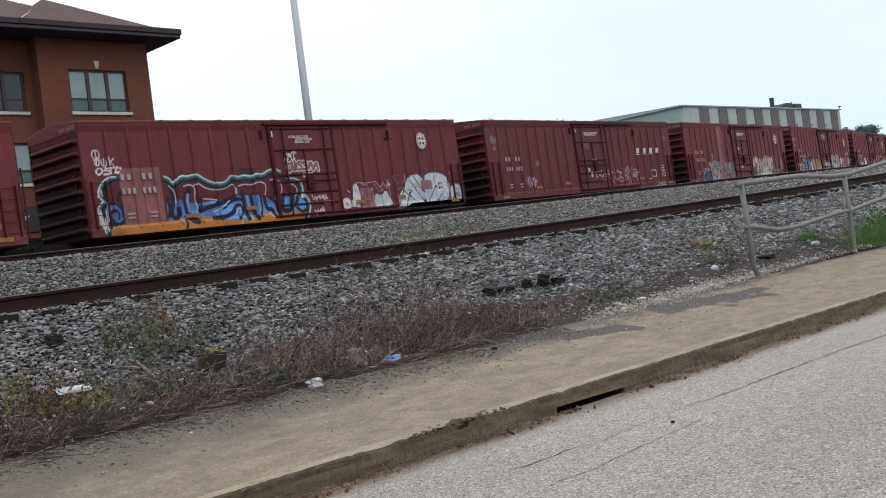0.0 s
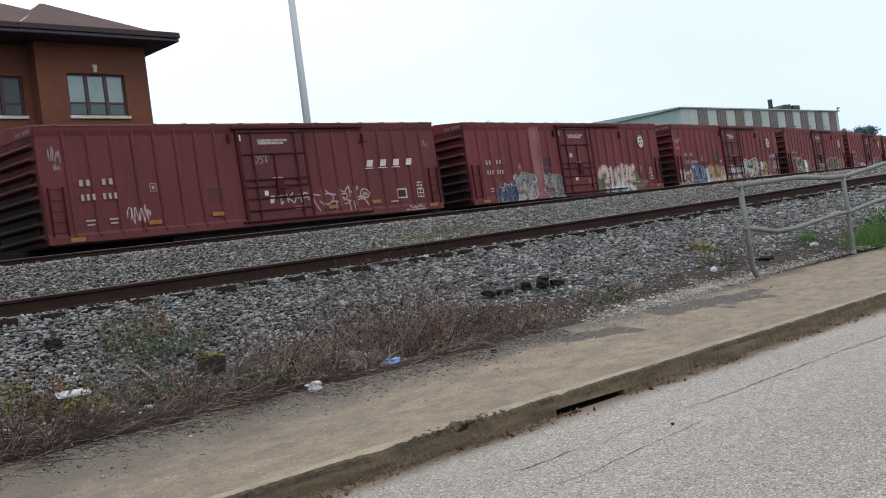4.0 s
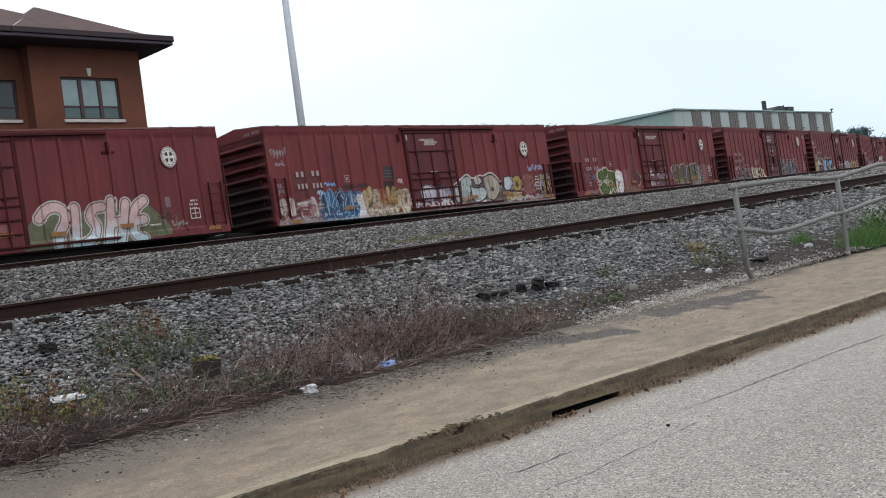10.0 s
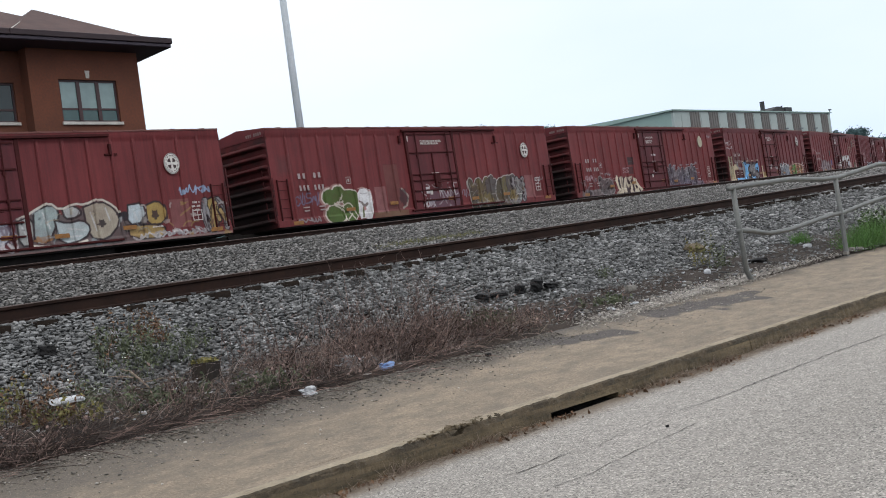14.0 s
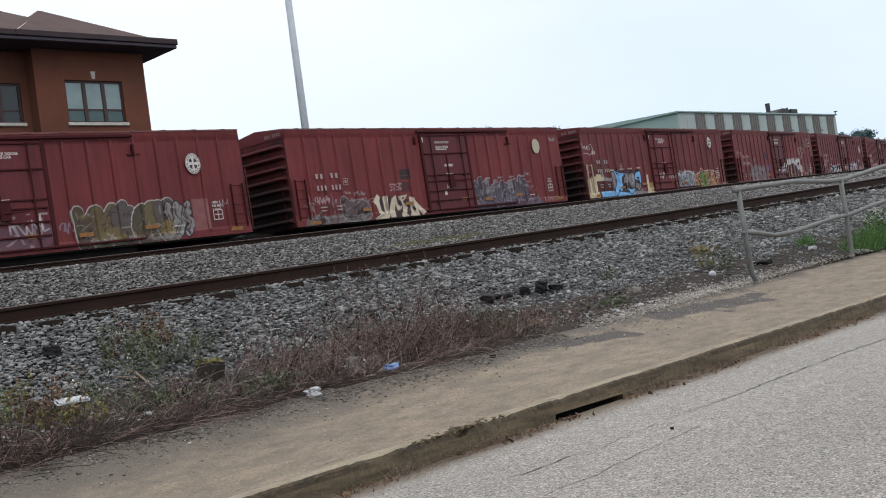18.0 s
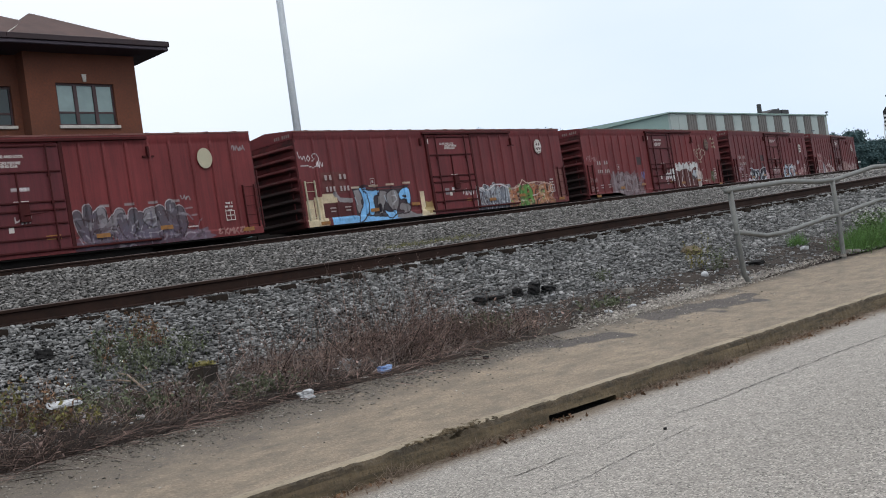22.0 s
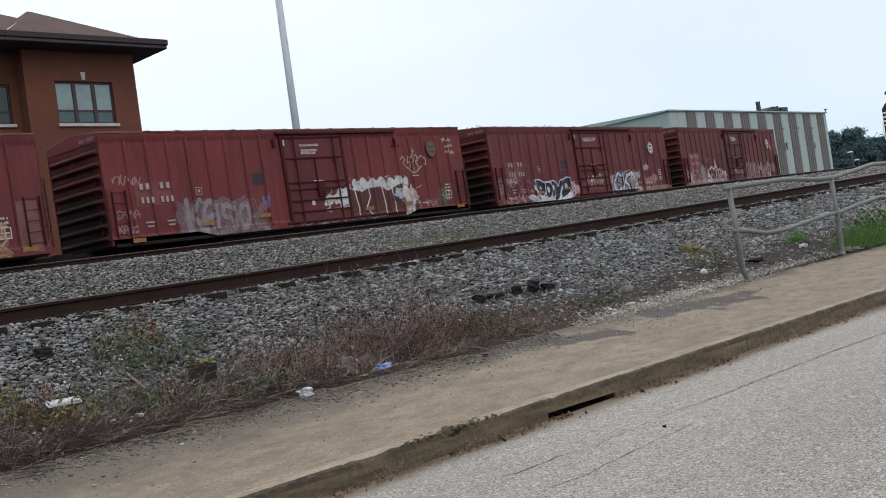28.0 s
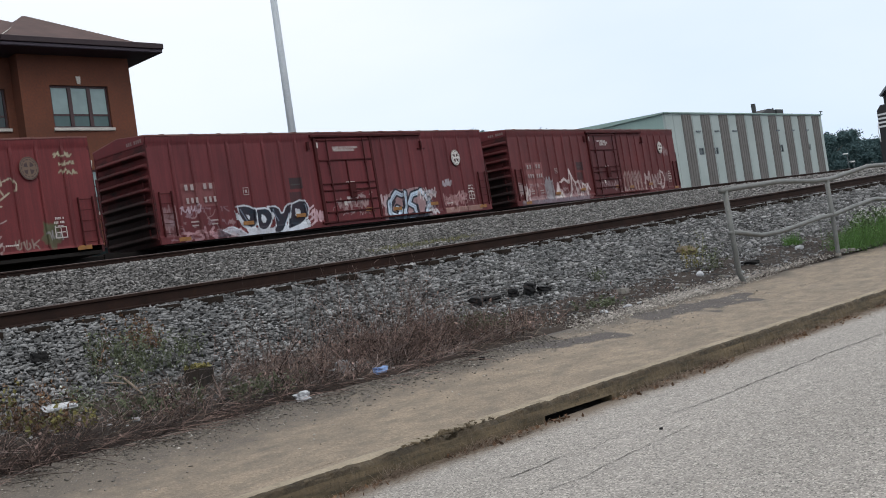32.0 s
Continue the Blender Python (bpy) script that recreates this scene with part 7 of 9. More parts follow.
RAISED = {0: ((0, SILL), (14.2, SILL), (14.9, SILL + 0.22), (L_CAR, SILL + 0.22)), 7: ((0, SILL + 0.2), (3.3, SILL + 0.2), (4.1, SILL), (14.0, SILL), (14.8, SILL + 0.22), (L_CAR, SILL + 0.22))}


def boxcar(index, label, graffiti, italic=False, logo="white", fishbelly=True):
    """One goods car with its parts; its near end is at x = 0."""
    car = thing("boxcar", label, "boxcar", "boxcars of the goods train")

    def paint(x, z):
        s = Spray(x, z)
        graffiti(s)
        s.worn(index + 3)
        return s.c

    part("side_wall", painted_sheet("side_wall", -0.09, L_CAR, -HALF, True, paint, M_CAR, raised=RAISED.get(index, ())), None, car, "oxide red ribbed steel side with graffiti")
    part("side_wall", ME["far_side"], None, car)
    for k in (0, 1):
        e = part("end_wall", ME["end"], None, car, "oxide red corrugated steel end, grime and painted gap shade below")
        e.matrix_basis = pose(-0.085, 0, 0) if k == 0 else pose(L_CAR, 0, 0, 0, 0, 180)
        part("end_plate", ME["plate"], None, car).matrix_basis = e.matrix_basis
        c = part("coupler", ME["coupler"], None, car, "black steel coupler")
        c.matrix_basis = pose(0, 0, 0) if k == 0 else pose(L_CAR, 0, 0, 0, 0, 180)
        ld = part("ladder", ME["ladder"], None, car, "cream-painted ladder" if index == 6 and k == 0 else "")
        if index == 6 and k == 0:
            ld.data = ME["ladder"].copy()
            ld.data.materials[0] = M_CREAM
        ld.matrix_basis = pose(0.10 if k == 0 else L_CAR - 0.66, -HALF, 0)
        el = part("end_ladder", ME["end_ladder"], None, car)
        el.matrix_basis = pose(0, -HALF + 0.45, 0) if k == 0 else pose(L_CAR, -HALF + 0.05, 0, 0, 0, 180)
        bogie = part("truck", ME["bolster"], None, car, "black cast steel truck")
        bogie.matrix_basis = pose(2.75 if k == 0 else L_CAR - 2.75, 0, 0)
        for side in (-1, 1):
            fr = part("side_frame", ME["frame"], None, bogie)
            fr.matrix_basis = pose(0, side * 1.0, 0) if side < 0 else pose(0, 1.0, 0, 0, 0, 180)
        for ax in (-0.89, 0.89):
            o = part("wheelset", ME["axle"], None, car, "black steel wheelset")
            at = bogie.matrix_basis.translation.x + ax
            o.matrix_basis = pose(at, 0, 0.42)
            WHEELSETS.append((o, at))
            for side in (-1, 1):
                part("wheel", ME["wheel"], None, o).matrix_basis = pose(0, side * 0.76, 0, 0, 0, 180 if side < 0 else 0)
    part("roof", ME["roof"], None, car, "weathered red roof with cross seams")
    part("floor_pan", ME["floor"], None, car)
    part("underframe", ME["under"], None, car)
    door = part("plug_door", painted_sheet("plug_door", DOOR[0] + 0.05, DOOR[1] - 0.05, -HALF - 0.06, False, paint, M_DOOR, 1.12, 4.46), None, car, "dark red plug door with locking rods")
    for x in (8.22, 10.28):
        part("lock_rod", ME["v_bar"], None, door).matrix_basis = pose(x, 0, 0)
    for z in (1.52, 1.95, 2.38, 2.64, 3.58, 4.38):
        part("door_rib", ME["h_bar"], None, door).matrix_basis = pose(0, 0, z)
    part("door_rib", ME["mid_bar"], None, door).matrix_basis = pose(9.22, 0, 0)
    part("door_handle", ME["handle"], None, door).matrix_basis = pose(9.3, 0, 0)
    for x in (DOOR[0], DOOR[1]):
        part("door_jamb", ME["jamb"], None, car).matrix_basis = pose(x, 0, 0)
    part("door_track", ME["top_track"], None, car)
    part("door_track", ME["low_track"], None, car)
    part("door_stop", ME["hook"], None, car).matrix_basis = pose(13.95, 0, 0)
    part("door_stop", ME["hook2"], None, car).matrix_basis = pose(7.28, 0, 0)
    tx = part("door_stencil", stencil_mesh(DOOR_WORDS.get(index, DOOR_WORDS[0]), 0.118), None, door, "white stencilled words on the door")
    tx.matrix_basis = pose(8.55, -HALF - 0.068, 4.13, 90)
    for x, z, w, h in ((7.71, 4.08, 0.09, 0.22), (8.75, 1.75, 0.17, 0.18), (9.02, 2.66, 0.5, 0.035)):
        part("white_tag", bars([(x, z, w, h)]).mesh("white_tag", M_STENCIL), None, door).matrix_basis = pose(0, -HALF - 0.070, 0)
    proud = pose(0, -HALF - 0.066, 0)
    tagged(part("car_lettering", ME["marks"], None, car, "white lettering blocks"), kind="stuff").matrix_basis = proud
    if index:
        part("boxed_symbol", ME["symbol"], None, car, "small white boxed symbol").matrix_basis = pose({5: -1.1, 7: -0.3}.get(index, 0.0), -HALF - 0.066, 0)
    tagged(part("end_stencil", ME["end_marks"], None, car, "small white lettering blocks"), kind="stuff").matrix_basis = pose(-0.115, 0, 0)
    tagged(part("data_stencil", ME["data"], None, car), kind="stuff").matrix_basis = proud
    part("service_stencil", ME["box"], None, car).matrix_basis = proud
    for x, z, w, h in YELLOWS:
        part("reflector", ME["yellow"], None, car, "yellow reflector strip").matrix_basis = pose(x, -HALF - (0.075 if DOOR[0] < x < DOOR[1] else 0.066), z)
    if italic:
        for k in range(4):
            x, z, g = 13.95 + 0.77 * k, 2.92, Geo()
            g.quad((x, 0, z), (x + 0.34, 0, z), (x + 0.44, 0, z + 0.27), (x + 0.10, 0, z + 0.27))
            part("name_letter", g, M_STENCIL, car, "slanted white lettering block").matrix_basis = proud
            if k < 3:
                part("name_underline", Geo().quad((x - 0.10, 0, z - 0.08), (x + 0.42, 0, z - 0.08), (x + 0.43, 0, z - 0.045), (x - 0.09, 0, z - 0.045)), M_STENCIL, car).matrix_basis = proud
    elif logo:
        em = part("emblem", ME["emblem"] if logo == "white" else Geo().prism([(0.31 * math.cos(2 * math.pi * k / 32), 0.36 * math.sin(2 * math.pi * k / 32)) for k in range(32)], -0.004, 0.004, 1).mesh("emblem", M_CREAM if logo == "cream" else M_FADED),
                  None, car, "round white emblem" if logo == "white" else "blank round cream disc" if logo == "cream" else "faded round emblem")
        em.matrix_basis = pose(15.95 if index == 0 else 16.21, -HALF - 0.068, EMBLEM_Z.get(index, 3.76))
        if logo != "cream":
            part("emblem_mark", ME["mark"], None, em).matrix_basis = pose(0, -0.003, 0)
    return car


def stencil_mesh(words, size):
    """Words as a flat mesh, in the built-in font."""
    if words not in TEXT:
        cu = bpy.data.curves.new("stencil", "FONT")
        cu.body, cu.size, cu.align_x, cu.align_y, cu.space_line = words, size, "LEFT", "TOP", 0.85
        cu.offset = 0.005
        ob = bpy.data.objects.new("stencil", cu)
        scene.collection.objects.link(ob)
        bpy.context.view_layer.update()
        me = bpy.data.meshes.new_from_object(ob)
        bpy.data.objects.remove(ob)
        me.materials.clear()
        me.materials.append(M_STENCIL)
        me.name = "stencil"
        TEXT[words] = me
    return TEXT[words]


CARS = []
SPECS = [(-1, "oxide red boxcar with grimy sides", g_plain, False, "white"),
         (0, "oxide red boxcar with a teal, blue and orange graffiti piece", g_a, False, "white"),
         (1, "oxide red boxcar with slanted white lettering and thin tags", g_b, True, ""),
         (2, "oxide red boxcar with pale pink and blue graffiti letters", g_c, False, "white"),
         (3, "oxide red boxcar with blue, white and yellow graffiti", g_d, False, "white"),
         (4, "oxide red boxcar with green graffiti and a white round figure", g_e, False, "white"),
         (5, "oxide red boxcar with pale cream graffiti letters", g_f, False, "cream"),
         (6, "oxide red boxcar with light blue and grey graffiti letters", g_g, False, "white"),
         (7, "oxide red boxcar with silver graffiti and rust stains", g_h, False, "dark"),
         (8, "oxide red boxcar with navy and white graffiti letters", g_i, False, "white"),
         (9, "oxide red boxcar with faded white tags, last of the train", g_j, False, "white")]
for i, label, graffiti, italic, logo in SPECS:
    CARS.append((i, boxcar(i, label, graffiti, italic, logo)))

# ---- the brick building behind the tracks ----
hall = thing("brick_building", "brown-red brick building with a hipped shingle roof and wide eaves", "building")
FY, BX0, BX1 = 50.0, 24.55, 30.56   # the projecting bay: its front and its two corners
EAVE = 12.3 + 2.308
TOPW = EAVE + 0.23   # the walls run up to the soffit
BASE = 2.0


def wall_with_holes(x0, x1, y, z0, z1, holes, material, depth=0.35):
    """A wall along x, with the openings cut right through it."""
    g = Geo()
    xs = sorted({x0, x1, *[h[0] for h in holes], *[h[1] for h in holes]})
    zs = sorted({z0, z1, *[h[2] for h in holes], *[h[3] for h in holes]})
    for a, b in zip(xs[:-1], xs[1:]):
        for c, d in zip(zs[:-1], zs[1:]):
            if not any(h[0] <= (a + b) / 2 <= h[1] and h[2] <= (c + d) / 2 <= h[3] for h in holes):
                g.box(a, b, y, y + depth, c, d)
    return g.mesh("wall", material, weld=True)


def triple_window(parent, x0, x1, z0, z1, y, light=True, sashes=3):
    """A window of upright sashes, a lower row of panes and a stone sill."""
    w = new("window")
    w.parent = parent
    t, mull = 0.10, 0.19
    g = Geo().box(x0, x1, y + 0.12, y + 0.24, z1 - t, z1).box(x0, x1, y + 0.12, y + 0.24, z0, z0 + t).box(x0, x0 + t, y + 0.12, y + 0.24, z0 + t, z1 - t).box(x1 - t, x1, y + 0.12, y + 0.24, z0 + t, z1 - t)
    cw = (x1 - x0 - 2 * t - (sashes - 1) * mull) / sashes
    zb = z0 + t + (z1 - z0) * 0.27
    for k in range(sashes):
        a = x0 + t + k * (cw + mull)
        if k:
            g.box(a - mull, a, y + 0.10, y + 0.24, z0 + t, z1 - t)
        g.box(a, a + cw, y + 0.14, y + 0.22, zb - 0.05, zb + 0.05)
        part("pane", Geo().box(a, a + cw, y + 0.17, y + 0.19, zb + 0.05, z1 - t), M_BLIND if light else M_PANE, w)
        part("pane", Geo().box(a, a + cw, y + 0.17, y + 0.19, z0 + t, zb - 0.05), M_PANE if not light else M_LOWPANE, w)
    part("window_frame", g, M_FRAME, w, "dark maroon window frame")
    part("sill", Geo().box(x0 - 0.06, x1 + 0.08, y - 0.10, y + 0.3, z0 - 0.16, z0, 0.015), M_STONETRIM, w, "pale stone sill")
    part("keystone", Geo().prism([((x0 + x1) / 2 - 0.08, z1 + 0.08), ((x0 + x1) / 2 + 0.08, z1 + 0.08), ((x0 + x1) / 2 + 0.13, z1 + 0.46), ((x0 + x1) / 2 - 0.13, z1 + 0.46)], y - 0.04, y + 0.05, 1), M_STONETRIM, w, "pale keystone")
    return w


Z = 2.308
h1 = (26.05, 29.2, 8.88 + Z, 11.02 + Z)
h0 = (26.05, 29.2, 4.6 + Z, 6.75 + Z)
g0 = (25.7, 29.5, 0.1 + Z, 2.9 + Z)
part("wall", wall_with_holes(BX0, BX1, FY, BASE, TOPW, [h1, h0, g0], M_BRICK), None, hall)
triple_window(hall, *h1, FY)
triple_window(hall, *h0, FY)
triple_window(hall, *g0, FY, False)
RY = FY + 0.8
r1, r0 = (21.1, 24.15, 9.0 + Z, 10.95 + Z), (21.1, 24.12, 5.5 + Z, 7.5 + Z)
shop = (20.4, 24.2, 0.2 + Z, 2.85 + Z)
r2, r3 = (15.6, 18.7, 8.88 + Z, 11.02 + Z), (15.6, 18.7, 4.6 + Z, 6.75 + Z)
part("wall", wall_with_holes(6.0, BX0, RY, BASE, TOPW, [r0, r1, r2, r3, shop], M_BRICK), None, hall)
for h in (r0, r1, r2, r3, shop):
    triple_window(hall, *h, RY, h == r0)
part("wall", Geo().box(BX0, BX0 + 0.35, FY + 0.35, RY + 0.35, BASE, TOPW), M_BRICK, hall)
part("wall", Geo().box(BX1 - 0.35, BX1, FY + 0.35, FY + 14, BASE, TOPW), M_BRICK, hall)
part("wall", Geo().box(6.0, BX1, FY + 14, FY + 14.35, BASE, TOPW), M_BRICK, hall)
part("wall", Geo().box(6.0, 6.35, RY + 0.35, FY + 14, BASE, TOPW), M_BRICK, hall)
OV = 1.28


def eaves(x0, x1, y0, y1, wall_y, wall_x, drop=0.0):
    """A boxed eave: the soffit rises outwards, a deep fascia and gutter at its edge."""
    zi, zo = EAVE + 0.22 - drop, EAVE + 0.30 - drop
    g = Geo()
    g.quad((x0, y0, zo), (x0, wall_y, zi), (wall_x, wall_y, zi), (x1, y0, zo))
    g.quad((x1, y0, zo), (wall_x, wall_y, zi), (wall_x, y1, zi), (x1, y1, zo))
    g.box(x0, x1 + 0.03, y0 - 0.05, y0, zo - 0.03, zo + 0.15, 0.03)
    g.box(x1, x1 + 0.03, y0, y1, zo - 0.03, zo + 0.15, 0.03)
    g.box(x0, x1, y0, y1, zo + 0.30, zo + 0.40)
    return g


part("eave", eaves(BX0 - OV, BX1 + OV, FY - OV, FY + 14 + OV, FY, BX1), M_SOFFIT, hall, "dark boxed eave with a gutter")
part("eave", eaves(4.4, BX0 - 0.02, FY - OV + 0.02, FY + 14 + OV, RY, BX0 - 0.02, 0.012), M_SOFFIT, hall, "dark boxed eave with a gutter")


def fascia(x0, x1, y0, y1):
    zo = EAVE + 0.30
    return Geo().box(x0, x1 + 0.08, y0 - 0.12, y0, zo + 0.15, zo + 0.44, 0.03).box(x1, x1 + 0.08, y0, y1, zo + 0.15, zo + 0.44, 0.03)


part("fascia", fascia(BX0 - OV, BX1 + OV, FY - OV, FY + 14 + OV), M_FASCIA, hall, "brown fascia with a gutter")
part("fascia", fascia(4.4, BX0 - OV - 0.1, FY - OV + 0.02, FY - OV + 0.2), M_FASCIA, hall, "brown fascia with a gutter")


def hip(x0, x1, y0, y1, z, rise, a, b, flare=0.0):
    """A hipped roof with a bell-cast foot: a and b are the two ends of its ridge."""
    def ring(q, h):
        return [Vector((x0, y0, 0)).lerp(Vector((*a, 0)), q) + Vector((0, 0, h)), Vector((x1, y0, 0)).lerp(Vector((*b, 0)), q) + Vector((0, 0, h)),
                Vector((x1, y1, 0)).lerp(Vector((*b, 0)), q) + Vector((0, 0, h)), Vector((x0, y1, 0)).lerp(Vector((*a, 0)), q) + Vector((0, 0, h))]
    g = Geo()
    rings = [ring(0, z), ring(0.22, z + rise * 0.13), ring(1.0, z + rise)]
    for lo, hi in zip(rings[:-1], rings[1:]):
        for i in range(4):
            g.quad(lo[i], lo[(i + 1) % 4], hi[(i + 1) % 4], hi[i])
    return g


part("roof", hip(BX0 - OV, BX1 + OV + 0.1, FY - OV - 0.1, FY + 8.0, EAVE + 0.74, 2.35, (26.75, 53.2), (26.95, 53.2)), M_SHINGLE, hall, "brown shingle hipped roof")
part("roof", hip(4.3, BX1 + OV, FY - OV - 0.06, FY + 14 + OV, EAVE + 0.72, 4.3, (10, 58), (22.5, 58)), M_SHINGLE, hall, "brown shingle hipped roof")
part("valley_flashing", Geo().tube([(BX0 - OV + 0.25, FY - OV + 0.3, EAVE + 0.84), (25.6, 51.9, EAVE + 2.15)], 0.022, 6), M_STONETRIM, hall, "pale valley flashing")

# ---- the mast ----
mast = thing("light_mast", "tall pale grey tapered steel mast", "mast", m=pose(35.9, 44.0, 2.3))
part("shaft", Geo().tube([(0, 0, 0), (0, 0, 12), (0, 0, 26)], [0.22, 0.185, 0.13], 16), M_POLE, mast, smooth=True)
part("base_plate", Geo().box(-0.3, 0.3, -0.3, 0.3, -0.1, 0.06), M_GREY, mast)

M_STACK = surface("sooty_steel", (0.045, 0.045, 0.048), (0.03, 0.031, 0.034), 0.8, 0, 1, 20)
# ---- the clad works building ----
works = thing("works_building", "pale mint metal-clad works building with brown-grey vertical stripes", "building")
WX0, WX1, WY, WZ, WB = 104.9, 144.2, 64.3, 15.36, 3.4
holes = [(111.1, 112.2, 10.6, 11.4), (114.4, 115.5, 10.6, 11.4), (130.85, 131.9, 10.55, 11.5), (134.4, 135.3, 10.65, 11.45), (138.75, 139.85, 10.6, 11.45)]
part("wall", wall_with_holes(WX0, WX1, WY, WB, WZ, holes, M_MINT, 0.3), None, works)
for k in range(9):
    x = 108.3 + 4.12 * k
    st = part("stripe_panel", Geo().box(x, x + 2.05, WY - 0.06, WY - 0.004, WB, WZ - 0.12), M_STRIPE, works, "brown-grey ribbed cladding panel")
    for q in range(4):
        part("panel_rib", Geo().box(x + 0.15 + 0.52 * q, x + 0.33 + 0.52 * q, WY - 0.12, WY - 0.06, WB, WZ - 0.12, 0.03), M_STRIPE, st)
for k in range(9):
    x = 105.3 + 4.12 * k
    part("panel_seam", Geo().box(x + 1.2, x + 1.28, WY - 0.03, WY, WB, WZ - 0.12), M_MINT, works)
for a, b, c, d in holes:
    w = new("window")
    w.parent = works
    part("pane", Geo().box(a + 0.08, b - 0.08, WY + 0.10, WY + 0.13, c + 0.08, d - 0.08), M_PANE, w)
    part("window_frame", Geo().box(a, b, WY + 0.05, WY + 0.16, c, c + 0.08).box(a, b, WY + 0.05, WY + 0.16, d - 0.08, d).box(a, a + 0.08, WY + 0.05, WY + 0.16, c, d).box(b - 0.08, b, WY + 0.05, WY + 0.16, c, d), M_GREY, w)
for x in (111.0, 115.2, 119.4, 130.5, 134.6, 138.8):
    part("wall_vent", Geo().box(x, x + 0.9, WY - 0.14, WY, 13.25, 13.4), M_GREY, works)
part("gable_wall", Geo().prism([(WY + 0.302, WB), (WY + 0.302, WZ), (WY + 22, WZ + 0.85), (WY + 44, WZ), (WY + 44, WB)], WX0 - 0.01, WX0 + 0.3, 0), M_TEAL, works, "mint green gable cladding")
part("gable_wall", Geo().prism([(WY + 0.302, WB), (WY + 0.302, WZ), (WY + 22, WZ + 0.85), (WY + 44, WZ), (WY + 44, WB)], WX1 - 0.3, WX1, 0), M_TEAL, works)
part("wall", Geo().box(WX0, WX1, WY + 43.7, WY + 44, WB, WZ), M_MINT, works)
part("roof", Geo().prism([(WY - 0.2, WZ), (WY - 0.2, WZ + 0.14), (WY + 22, WZ + 1.0), (WY + 44.2, WZ + 0.14), (WY + 44.2, WZ)], WX0 - 0.3, WX1 + 0.2, 0), M_TEAL, works)
part("chimney", Geo().tube([(127.5, WY + 1.0, WZ), (127.5, WY + 1.0, WZ + 1.55)], 0.28, 14), M_STACK, works, "short dark stack on the roof")
part("roof_unit", Geo().prism([(128.6, WZ + 0.1), (134.6, WZ + 0.1), (134.6, WZ + 0.75), (132.4, WZ + 1.05), (131.8, WZ + 1.05)], WY + 1.2, WY + 3.5, 1).box(133.6, 135.4, WY + 1.0, WY + 3.4, WZ + 0.1, WZ + 0.95).tube([(133.2, WY + 1.3, WZ + 0.7), (133.2, WY + 1.3, WZ + 1.15)], 0.12, 8), M_STACK, works, "dark roof ventilation unit")
part("corner_light", Geo().tube([(WX1 - 0.1, WY - 0.1, WZ), (WX1 - 0.1, WY - 0.1, WZ + 0.45)], 0.07, 8).box(WX1 - 0.3, WX1 + 0.1, WY - 0.3, WY, WZ + 0.4, WZ + 0.55), M_GREY, works)

# ---- the parked locomotive on the middle track ----
loco_z = place(MID_Y, 66, MID_RAIL).z
loco = thing("locomotive", "black locomotive with white stripes on its nose, standing", "locomotive", m=pose(65.0, MID_Y + 0.75, loco_z))
part("nose", Geo().prism([(-1.5, 1.5), (1.5, 1.5), (1.5, 3.35), (1.25, 3.65), (-1.25, 3.65), (-1.5, 3.35)], 0.5, 1.8, 0), M_BLACK, loco)
for k in range(4):
    part("nose_stripe", Geo().box(0.485, 0.5, -1.49, 1.49, 2.32 + 0.24 * k, 2.43 + 0.24 * k).box(0.5, 1.7, 1.5, 1.512, 2.32 + 0.24 * k, 2.43 + 0.24 * k), M_WHITE, loco, "white stripe")
part("cab", Geo().prism([(-1.5, 1.5), (1.5, 1.5), (1.5, 4.35), (1.05, 4.75), (-1.05, 4.75), (-1.5, 4.35)], 1.8, 5.4, 0), M_BLACK, loco)
part("cab_window", Geo().box(1.78, 1.80, 0.35, 1.2, 3.75, 4.3), M_PANE, loco)
part("cab_window", Geo().box(1.78, 1.80, -1.2, -0.35, 3.75, 4.3), M_PANE, loco)
part("cab_roof", Geo().prism([(-1.6, 4.35), (-1.1, 4.84), (1.1, 4.84), (1.6, 4.35), (1.55, 4.25), (1.0, 4.74), (-1.0, 4.74), (-1.55, 4.25)], 1.45, 5.6, 0), M_GREY, loco)
part("hood", Geo().box(5.4, 19.5, -1.0, 1.0, 1.5, 4.5, 0.15), M_BLACK, loco)
part("platform", Geo().box(0.4, 20.2, -1.55, 1.55, 1.25, 1.5), M_BLACK, loco)
part("fuel_tank", Geo().box(7.5, 12.5, -1.3, 1.3, 0.3, 1.25, 0.2), M_UNDER, loco)
part("pilot", Geo().box(0.3, 0.6, -1.5, 1.5, 0.15, 1.3), M_BLACK, loco)
for y in (-1.5, 1.5):
    part("handrail", Geo().tube([(0.42, y, 1.5), (0.3, y, 2.1), (0.42, y, 2.6)], 0.025, 6), M_WHITE, loco)
for x in (3.6, 16.4):
    tr = new("truck")
    tr.parent = loco
    tr.matrix_basis = pose(x, 0, 0)
    for y in (-1.05, 1.05):
        part("side_frame", Geo().box(-2.2, 2.2, y - 0.1, y + 0.1, 0.35, 0.85, 0.06), M_UNDER, tr)
    for ax in (-1.7, 0, 1.7):
        for side in (-1, 1):
            part("wheel", ME["wheel"], None, tr).matrix_basis = pose(ax, side * 0.76, 0.42, 0, 0, 180 if side < 0 else 0)


